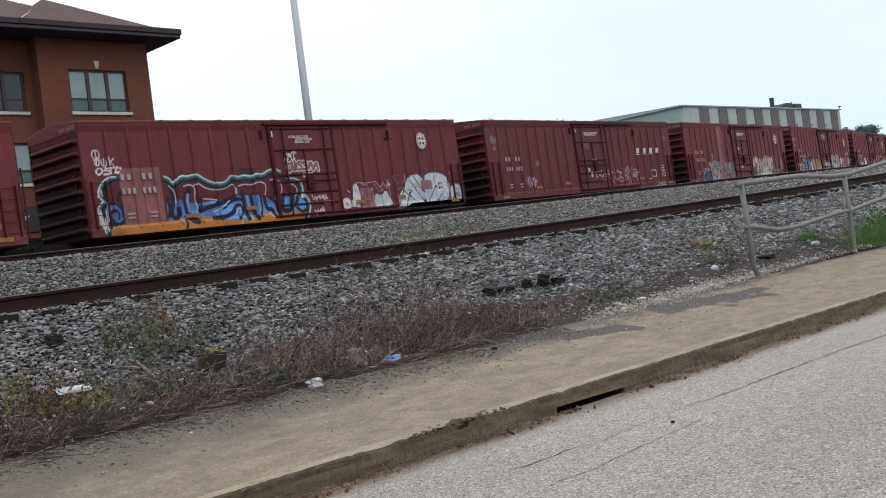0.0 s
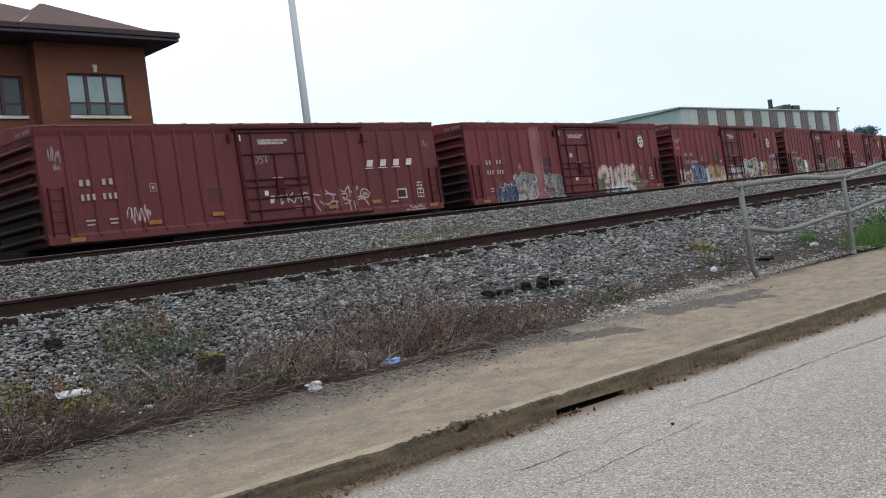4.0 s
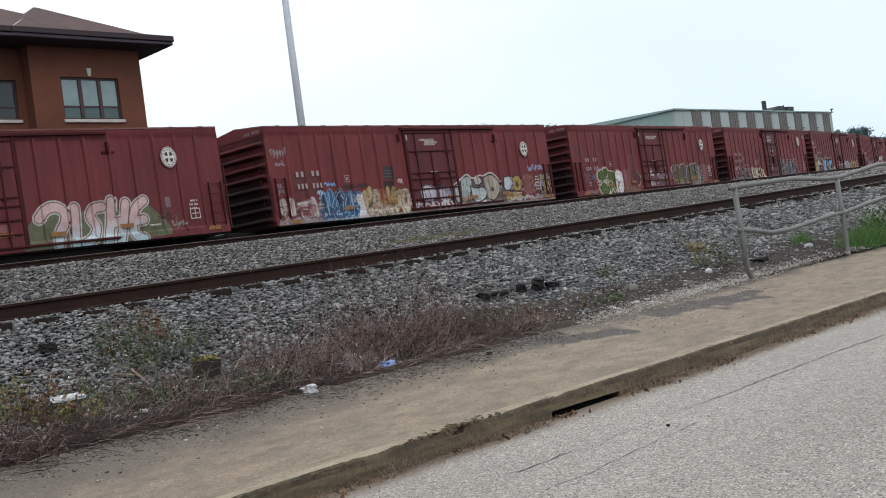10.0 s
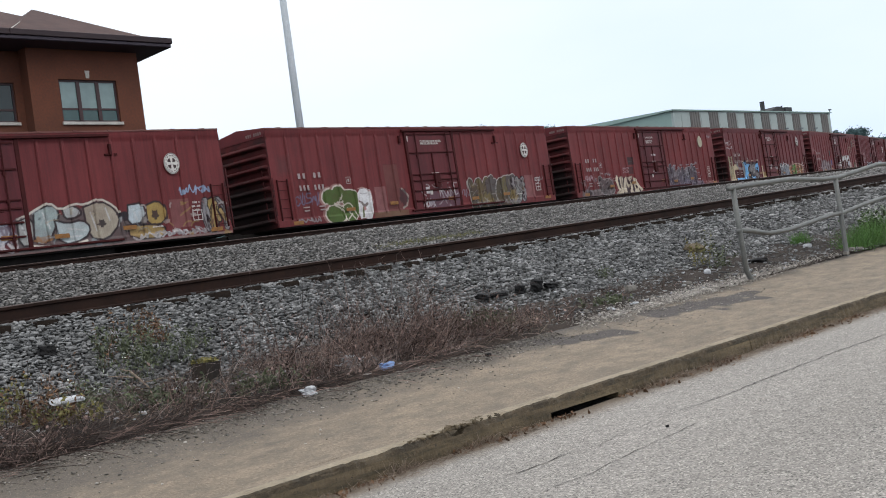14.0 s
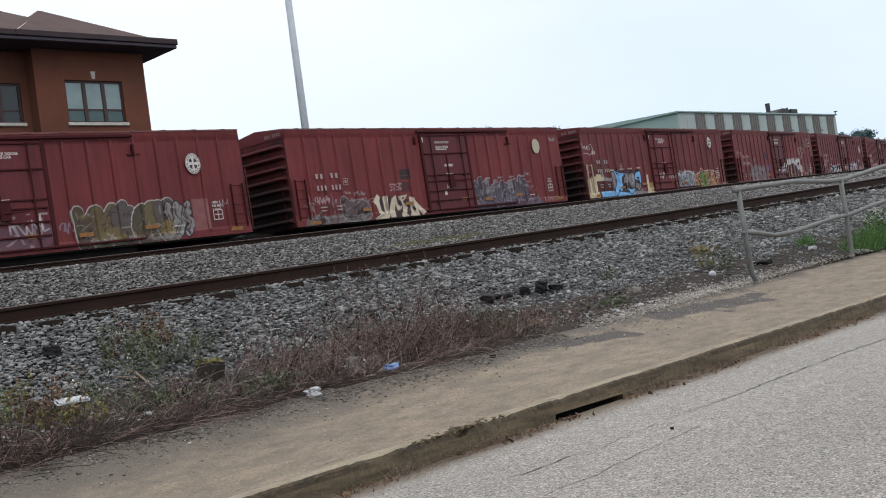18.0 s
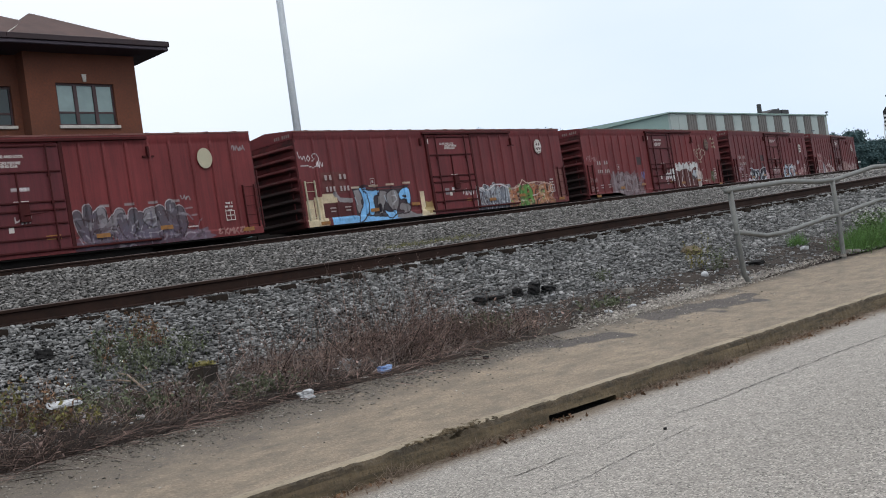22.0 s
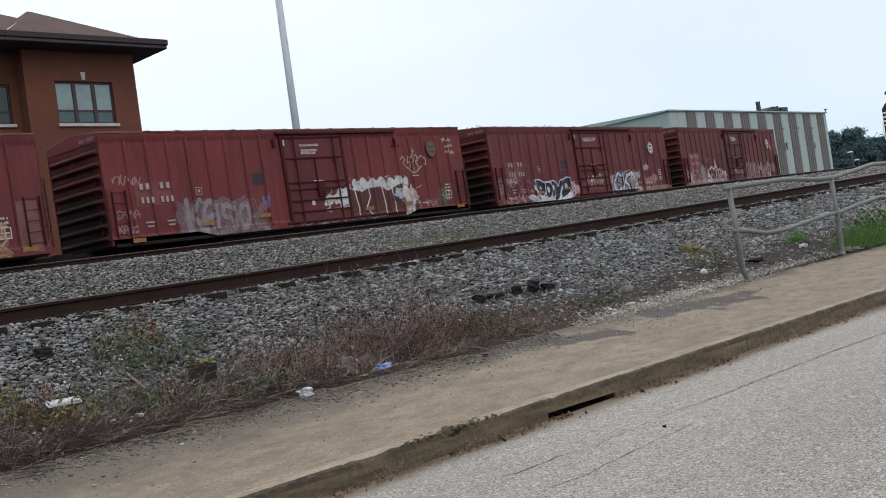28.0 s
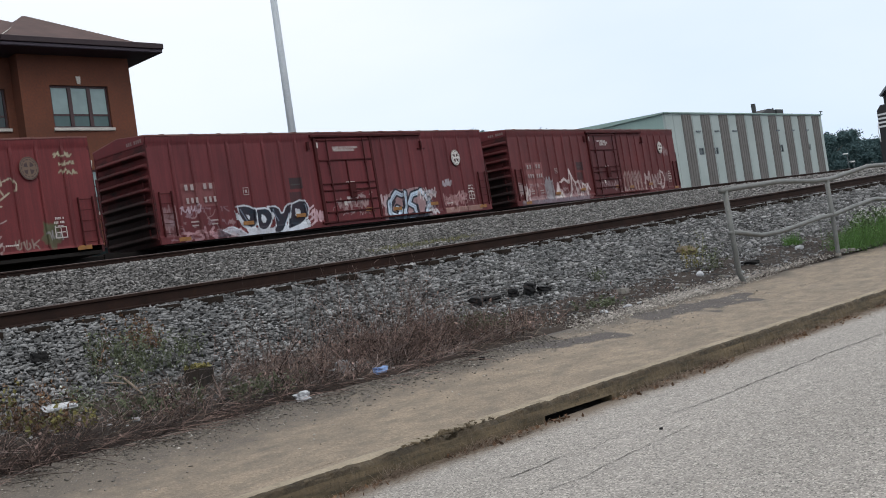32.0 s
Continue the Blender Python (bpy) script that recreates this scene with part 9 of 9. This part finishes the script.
def grass(x, u, h, w, n, seed, label):
    q = np.random.RandomState(seed)
    b = np.array([tuple(land(u + q.normal(0, w * 0.3), x + q.normal(0, w), 0.0)) for _ in range(n)])
    ln = np.stack([q.normal(0, 0.4, n), q.normal(0, 0.4, n), np.ones(n)], 1)
    me, _ = stem_mesh("grass_tuft", b, ln, h * q.uniform(0.5, 1.2, n), q.uniform(0.003, 0.006, n), q.uniform(0, 0.5, n), seed, M_GRASS, 4)
    return thing("grass_tuft", label, "grass", "grass tufts", "stuff", data=me)


grass(17.45, 8.6, 0.24, 0.13, 260, 41, "small bright green grass tuft on the verge")
for k in range(7):
    grass(17.6 + 0.55 * k, 7.62 + 0.05 * k, 0.42, 0.34, 420, 42 + k, "bright green grass growing along the fence")
grass(8.75, 7.62, 0.16, 0.2, 160, 60, "pale dry grass tuft").data.materials[0] = M_STRAW

M_BLOOM = surface("white_bloom", (0.52, 0.55, 0.48), (0.40, 0.44, 0.36), 0.8, 0, 3, 20, 0.0, island=0.3)
for k in range(6):
    t = weed(18.3 + 0.55 * k, 7.85 + 0.05 * k, 0.52, 0.45, 16, 240, 70 + k, "tall leafy green weed with small white flowers along the fence", M_LEAF, 0.03)
    q = np.random.RandomState(80 + k)
    c = np.array([tuple(land(7.85 + 0.05 * k + q.normal(0, 0.12), 18.3 + 0.55 * k + q.normal(0, 0.22), q.uniform(0.38, 0.58))) for _ in range(60)])
    v, f = leaf_cards(c, 0.018, q, 1.0)
    tagged(part("flower", array_mesh("flower", v, f, M_BLOOM), None, t, "small white flowers"), kind="stuff")

# a dark mat of fine stems spilling over the pavement edge
n = 4400
base = np.concatenate([patch(3000, 1.9, 3.9, 6.88, 7.7, r), patch(1400, 3.4, 6.2, 7.05, 7.5, r)])
lean = np.stack([r.normal(0.3, 1, n), r.normal(-0.1, 0.8, n), np.abs(r.normal(0.25, 0.4, n))], 1)
me, _ = stem_mesh("brush_mat", base, lean, r.uniform(0.06, 0.34, n), r.uniform(0.0012, 0.003, n), r.uniform(0, 0.4, n), 17, M_MAT, 4)
thing("brush_mat", "dark fine matted brush over the pavement edge", "dead brush", kind="stuff", data=me)
# pale grass behind the near rail and small white blooms on the verge
for k in range(9):
    g = grass(19.4 + 0.42 * k, 20.75 + 0.05 * (k % 3), 0.13, 0.26, 150, 90 + k, "pale yellowish grass on the ballast bank")
    g.data.materials[0] = M_PALEGRASS
for k, (x, u, h) in enumerate(((4.15, 8.4, 0.22), (4.22, 8.15, 0.2), (4.5, 8.5, 0.22), (3.9, 8.3, 0.2), (4.9, 8.75, 0.25))):
    t = weed(x, u, h, 0.2, 6, 60, 120 + k, "small weed with white blooms on the verge", M_SAGE, 0.02)
    q = np.random.RandomState(130 + k)
    c = np.array([tuple(land(u + q.normal(0, 0.05), x + q.normal(0, 0.06), h + q.normal(0, 0.02))) for _ in range(9)])
    v, f = leaf_cards(c, 0.016, q, 2.0)
    tagged(part("flower", array_mesh("flower", v, f, M_BLOOM), None, t, "small white flowers"), kind="stuff")
weed(5.2, 9.6, 0.36, 0.4, 16, 170, 141, "grey-green weed growing out of the ballast", M_SAGE, 0.022)
weed(5.65, 9.75, 0.42, 0.35, 18, 260, 142, "reddish dry weed growing out of the ballast", M_RUST, 0.02, 1)
weed(5.9, 9.4, 0.30, 0.4, 12, 110, 143, "grey-green weed growing out of the ballast", M_SAGE, 0.022)
weed(8.3, 7.9, 0.28, 0.32, 16, 150, 146, "grey-green weed at the edge of the brush", M_SAGE, 0.02)
weed(8.7, 7.7, 0.2, 0.22, 26, 40, 147, "bleached straw-coloured grass clump on the dirt", M_STRAW, 0.012, 0)
weed(3.65, 8.0, 0.3, 0.35, 16, 200, 144, "rust-brown dying weed on the verge", M_RUST, 0.022, 1)
weed(3.85, 7.85, 0.26, 0.3, 14, 180, 145, "olive weed on the verge", M_OCHRE, 0.02)

# dry leaves and straw caught along the gutter
n = 1100
xs = r.uniform(1.5, 16, n)
keep = np.array([noise.noise((x * 1.1, 8, 0)) for x in xs]) > -0.12
xs = xs[keep]
c = np.array([tuple(place(5.33 - abs(q), x, 0.012)) for x, q in zip(xs, r.normal(0, 0.09, len(xs)))])
v, f = leaf_cards(c, 0.024, r, 2.0)
thing("gutter_leaves", "rust-brown dry leaves along the kerb foot", "dead leaves", kind="stuff", data=array_mesh("gutter_leaves", v, f, M_RUST))
n = 2600
xs = r.uniform(1.5, 18, n)
xs = np.where((xs > 6.2) & (xs < 7.45), xs + 1.6, xs)
c = np.array([tuple(place(5.30 - abs(q), x, 0.01)) for x, q in zip(xs, r.normal(0, 0.08, n))])
me, _ = stem_mesh("gutter_straw", c, np.stack([r.normal(0, 1, n), r.normal(0, 0.5, n), np.abs(r.normal(0.1, 0.25, n))], 1), r.uniform(0.04, 0.14, n), np.full(n, 0.0014), np.full(n, 0.1), 9, M_STRAW, 3)
thing("gutter_straw", "bits of dry grass along the kerb foot", "dead grass", kind="stuff", data=me)

# tufts of dry grass rooted in the joint between kerb and street
TUFTS = np.array(((4.1, 0.05, 40), (4.75, 0.10, 70), (4.95, 0.06, 30), (5.55, 0.09, 60), (5.68, 0.06, 40), (6.2, 0.04, 24), (7.55, 0.06, 50), (7.85, 0.07, 60), (8.2, 0.08, 80), (8.45, 0.05, 50), (8.75, 0.07, 80), (9.0, 0.06, 50), (9.75, 0.06, 50), (10.1, 0.05, 40), (10.35, 0.08, 80), (10.65, 0.07, 80), (11.2, 0.06, 60), (12.0, 0.05, 50), (12.9, 0.06, 50)))
k = np.repeat(np.arange(len(TUFTS)), TUFTS[:, 2].astype(int))
n = len(k)
c = np.array([tuple(place(5.335 - abs(q), x, 0.004)) for q, x in zip(r.normal(0, 0.03, n), TUFTS[k, 0] + r.normal(0, 0.07, n))])
me, _ = stem_mesh("grass_tufts", c, np.stack([r.normal(0, 0.7, n), r.normal(-0.25, 0.4, n), np.abs(r.normal(0.8, 0.3, n))], 1), r.uniform(0.5, 1.5, n) * TUFTS[k, 1], np.full(n, 0.0026), np.full(n, 0.3), 57, M_STRAW, 3)
thing("grass_tufts", "tufts of dry straw-coloured grass at the kerb foot", "dead grass", kind="stuff", data=me)

# twigs fallen out of the brush over the back of the pavement
n = 420
xs = 2.2 + 5.2 * r.uniform(0, 1, n) ** 1.2
c = np.array([tuple(place(u, x, walk_z(u, x) + 0.03 + h)) for u, x, h in zip([walk_back(x) + 0.08 - abs(q) for x, q in zip(xs, r.normal(0, 0.16, n))], xs, np.abs(r.normal(0, 0.03, n)))])
me, _ = stem_mesh("fallen_twigs", c, np.stack([r.normal(0.5, 1, n), r.normal(-0.15, 0.35, n), r.normal(0.03, 0.08, n)], 1), r.uniform(0.10, 0.48, n), r.uniform(0.0014, 0.0034, n), r.uniform(0, 0.3, n), 19, M_DRY, 4)
thing("fallen_twigs", "dry twigs lying over the back of the pavement", "twigs", kind="stuff", data=me)

# loose grit on the pavement, pale rubble at its back edge, stones in the dirt
n = 2400
pts = np.array([tuple(place(u, x, walk_z(u, x) + 0.003)) for u, x in zip(7.0 - np.abs(r.normal(0, 0.40, n)), 1.5 + 11 * r.uniform(0, 1, n) ** 1.3)])
stones("loose_grit", "pale grit scattered on the pavement", pts, 0.004 + 0.013 * r.uniform(0, 1, n) ** 2, 31, M_GRIT)
n = 5600
xs = 1.5 + 7.2 * r.uniform(0, 1, n) ** 1.1
pts = np.array([tuple(place(u, x, walk_z(u, x) + 0.004)) for u, x in zip([walk_back(x) - abs(q) - 0.01 for x, q in zip(xs, r.normal(0, 0.17, n))], xs)])
stones("edge_grit", "grey grit washed over the back of the pavement", pts, 0.004 + 0.017 * r.uniform(0, 1, n) ** 2.2, 32, M_DUST)
n = 420
xs = r.normal(5.38, 0.20, n)
pts = np.array([tuple(place(u, x, 0.155)) for u, x in zip(r.uniform(5.37, 5.50, n), xs)])
stones("kerb_crumbs", "crumbs of broken concrete on the kerb edge", pts, 0.006 + 0.030 * r.uniform(0, 1, n) ** 2, 34, M_KERB)
n = 10000
xs = 9.1 + 8.5 * r.beta(1.7, 3.2, n)
us = 7.10 + 0.055 * (xs - 9) + np.abs(r.normal(0, 0.17, n)) - np.abs(r.normal(0, 0.11, n))
pts = np.array([tuple(max(land(u, x, 0.042), place(u, x, walk_z(u, x) + 0.004) if u < walk_back(x) else land(u, x, 0.0), key=lambda p: p.z)) for u, x in zip(us, xs)])
stones("pale_rubble", "pale broken concrete along the pavement edge", pts, 0.004 + 0.018 * r.uniform(0, 1, n) ** 2.2, 33, M_RUBBLE)
n = 5200
pts = np.array([tuple(land(u, x, 0.042)) for u, x in zip(7.25 + 1.75 * r.uniform(0, 1, n) ** 0.6, r.uniform(2, 24, n))])
stones("verge_stones", "stray ballast stones on the dirt", pts, 0.010 + 0.034 * r.uniform(0, 1, n) ** 1.6, 35)
n = 120
pts = np.array([tuple(land(u, x, 0.055)) for u, x in zip(r.uniform(7.3, 8.8, n), r.uniform(2.4, 20, n))])
stones("paper_scraps", "small white scraps of litter on the verge", pts, r.uniform(0.015, 0.045, n), 37, M_LITTER)


# ---- single things on the verge ----
def lump(name, label, category, u, x, size, material, seed, tilt=0, group="", lift=0.0, dents=0.10):
    """A small worn body: a rounded block, dented by noise."""
    q = random.Random(seed)
    bm = bmesh.new()
    bmesh.ops.create_cube(bm, size=1)
    bmesh.ops.subdivide_edges(bm, edges=bm.edges[:], cuts=3, use_grid_fill=True)
    for v in bm.verts:
        d = v.co.normalized()
        v.co = v.co.lerp(d * 0.6, 0.35) + d * dents * noise.noise(v.co * 2.5 + Vector((seed, 0, 0)))
        v.co = Vector((v.co.x * size[0], v.co.y * size[1], v.co.z * size[2]))
    me = bpy.data.meshes.new(name)
    bm.to_mesh(me)
    bm.free()
    me.materials.append(material)
    return thing(name, label, category, group, m=Matrix.Translation(land(u, x, size[2] * 0.32 + 0.03 + lift)) @ pose(0, 0, 0, tilt, 0, q.uniform(-40, 40)), data=me)


M_ROT = surface("rotten_wood", (0.030, 0.020, 0.013), (0.014, 0.010, 0.008), 0.95, 0, 5, 30, 0.02, None, (0.5, 0.7), (1, 1, 0.2))
# the stub of a post with moss on its top
stub = thing("post_stub", "rotten brown post stub with moss on top", "post stub", m=Matrix.Translation(land(8.35, 5.38, 0.0)) @ pose(0, 0, 0, 0, 2, 12))
part("stub", Geo().box(-0.105, 0.105, -0.09, 0.09, -0.05, 0.175, 0.015), M_ROT, stub)
q = np.random.RandomState(3)
v, f = leaf_cards(np.stack([q.uniform(-0.105, 0.105, 160), q.uniform(-0.09, 0.09, 160), q.uniform(0.17, 0.215, 160)], 1), 0.02, q, 1.5)
part("moss", array_mesh("moss", v, f, M_OCHRE), None, stub, "yellow-green moss")

lump("crumpled_cup", "crumpled white cup on the pavement edge", "litter", 6.99, 5.42, (0.11, 0.08, 0.07), M_LITTER, 3, lift=0.03, dents=0.4)
lump("plastic_wrapper", "crumpled blue and white plastic wrapper", "litter", 7.13, 6.42, (0.13, 0.06, 0.05), M_BLUE, 5, lift=0.05, dents=0.45)
lump("paper_scrap", "pale crumpled paper scrap", "litter", 7.2, 6.25, (0.10, 0.05, 0.03), M_STONETRIM, 6)
lump("plastic_bag", "grey crumpled plastic bag in the brush", "litter", 7.6, 6.42, (0.15, 0.10, 0.11), M_BAG, 8, dents=0.45)
lump("foam_tray", "white foam tray lying on the verge", "litter", 7.93, 3.86, (0.25, 0.11, 0.03), M_LITTER, 9, 14, lift=0.16)
bm = bmesh.new()
bmesh.ops.create_icosphere(bm, subdivisions=3, radius=0.05)
for v in bm.verts:
    v.co *= 1 + 0.06 * noise.noise(v.co * 30)
me = bpy.data.meshes.new("white_ball")
bm.to_mesh(me)
bm.free()
me.materials.append(M_LITTER)
thing("white_ball", "dirty white ball lying on the dirt", "ball", m=Matrix.Translation(land(8.0, 13.35, 0.07)), data=me)
lump("foam_box", "white takeaway box on the dirt", "litter", 8.3, 17.05, (0.15, 0.10, 0.06), M_LITTER, 12, lift=0.01)
lump("concrete_chunk", "tan broken concrete chunk on the ballast", "rubble", 9.28, 15.2, (0.30, 0.20, 0.11), M_KERB, 13, 24)
for k, (u, x, sx, sy, sz) in enumerate(((9.0, 9.85, 0.50, 0.15, 0.06), (8.97, 10.06, 0.20, 0.11, 0.045), (8.95, 10.46, 0.15, 0.12, 0.09), (8.97, 10.82, 0.30, 0.14, 0.12), (8.92, 11.05, 0.28, 0.12, 0.055))):
    lump("tyre_scrap", "torn piece of black tyre rubber on the ballast", "tyre scrap", u, x, (sx, sy, sz), M_RUBBER, 20 + k, 10, "tyre scraps", 0.035, 0.25)
lump("dark_rag", "dark rag at the foot of the fence", "litter", 8.05, 14.9, (0.22, 0.14, 0.07), M_RUBBER, 31, dents=0.4)
for k, (u, x, s) in enumerate(((7.35, 16.35, 0.10), (7.42, 16.15, 0.07), (7.5, 16.9, 0.12), (7.45, 17.1, 0.09), (7.7, 13.4, 0.08), (7.75, 12.4, 0.10), (7.55, 9.9, 0.08), (8.1, 11.6, 0.16), (7.45, 7.5, 0.06))):
    lump("pale_stone", "pale loose stone on the verge", "stone", u, x, (s * 0.95, s * 0.7, s * 0.5), M_GRIT, 40 + k, 0, "pale stones")
sp = lump("dark_pebble", "small dark pebble on the street", "pebble", 4.13, 6.12, (0.022, 0.018, 0.014), M_RUBBER, 55)
sp.matrix_basis = Matrix.Translation(place(4.13, 6.12, 0.016))
sp = lump("dark_pebble", "small dark pebble on the pavement", "pebble", 7.0, 7.9, (0.05, 0.04, 0.03), M_RUBBER, 56)
sp.matrix_basis = Matrix.Translation(place(6.82, 7.4, walk_z(6.82, 7.4) + 0.012))


lump("dark_stone", "large dark stone on the ballast", "stone", 10.02, 4.74, (0.14, 0.10, 0.10), M_RUBBER, 61, dents=0.35)
branch = thing("fallen_branch", "bare pale fallen branch lying on the verge", "branch")
part("limb", Geo().tube([land(9.02, 4.93, 0.07), land(8.8, 4.9, 0.10), land(8.62, 4.87, 0.08), land(8.40, 4.83, 0.05)], [0.006, 0.010, 0.011, 0.008], 6), M_STRAW, branch)
part("twig", Geo().tube([land(8.62, 4.87, 0.08), land(8.75, 4.78, 0.09), land(8.88, 4.73, 0.07)], [0.008, 0.006, 0.004], 6), M_STRAW, branch)
part("twig", Geo().tube([land(8.50, 4.85, 0.07), land(8.42, 4.98, 0.10), land(8.36, 5.10, 0.08)], [0.007, 0.005, 0.003], 6), M_STRAW, branch)

# ---- cracks and tar patches ----
def crack(name, pts, width, level, parent, seed):
    """A jagged open crack, as a narrow dark ribbon."""
    q = random.Random(seed)
    g, line = Geo(), []
    for (u0, x0), (u1, x1) in zip(pts[:-1], pts[1:]):
        k = max(2, int(abs(x1 - x0) / 0.07) + int(abs(u1 - u0) / 0.07))
        line += [(u0 + (u1 - u0) * i / k + q.uniform(-0.012, 0.012), x0 + (x1 - x0) * i / k) for i in range(k)]
    rows = []
    for u, x in line:
        w = width * q.uniform(0.35, 1.3)
        rows.append((place(u - w, x, level(u - w, x) + 0.004), place(u + w, x, level(u + w, x) + 0.004)))
    for (a, b), (c, d) in zip(rows[:-1], rows[1:]):
        g.quad(a, c, d, b)
    return part(name, g, M_CRACK, parent)


road_z = lambda u, x: 0.03 * min(1, (5.36 - u) / 6)
crack("crack", [(4.66, 4.82), (4.42, 4.81), (4.39, 4.85), (4.37, 5.04), (4.38, 5.33), (4.29, 5.46)], 0.006, road_z, road, 3)
crack("crack", [(4.29, 5.46), (4.36, 5.92), (4.38, 6.61)], 0.0022, road_z, road, 9)
crack("crack", [(4.39, 6.67), (4.34, 6.97), (4.33, 7.38), (4.35, 7.87), (4.34, 8.42), (4.35, 9.21), (4.29, 10.14), (4.30, 14.00), (4.20, 22.00), (4.30, 40.00)], 0.006, road_z, road, 10)
crack("crack", [(3.88, 4.46), (3.89, 4.70), (3.86, 4.87), (3.92, 5.3), (3.95, 5.8), (4.0, 6.3)], 0.003, road_z, road, 11)
crack("crack", [(5.56, 9.53), (6.3, 9.56), (7.05, 9.52)], 0.002, walk_z, pavement, 6)
crack("crack", [(6.5, 13.0), (6.45, 13.6), (6.5, 14.1)], 0.006, walk_z, pavement, 8)


# ---- the sign on the brick building ----
sign = thing("shop_sign", "dark sign board with white lettering on the brick wall", "sign", m=pose(23.1, RY - 0.06, 6.2))
part("board", Geo().box(-2.6, 0.85, -0.04, 0.05, -0.75, 0.5, 0.01), M_BLACK, sign)
me = stencil_mesh("Supplier", 0.38)
part("lettering", me, None, sign, "white lettering").matrix_basis = pose(-0.80, -0.046, 0.18, 90)


# ---- what moves ----
def motions():
    for i, car in CARS:
        walk(car, [(t / 2, car_pose(train_at(t / 2) + PITCH * i)) for t in range(65)])
    # the wheels roll
    turn = [(t / 10, math.degrees((train_at(t / 10) - train_at(0)) / 0.42)) for t in range(321)]
    for o, at in WHEELSETS:
        walk(o, [(t, pose(at, 0, 0.42, 0, w, 0)) for t, w in turn])


motions()
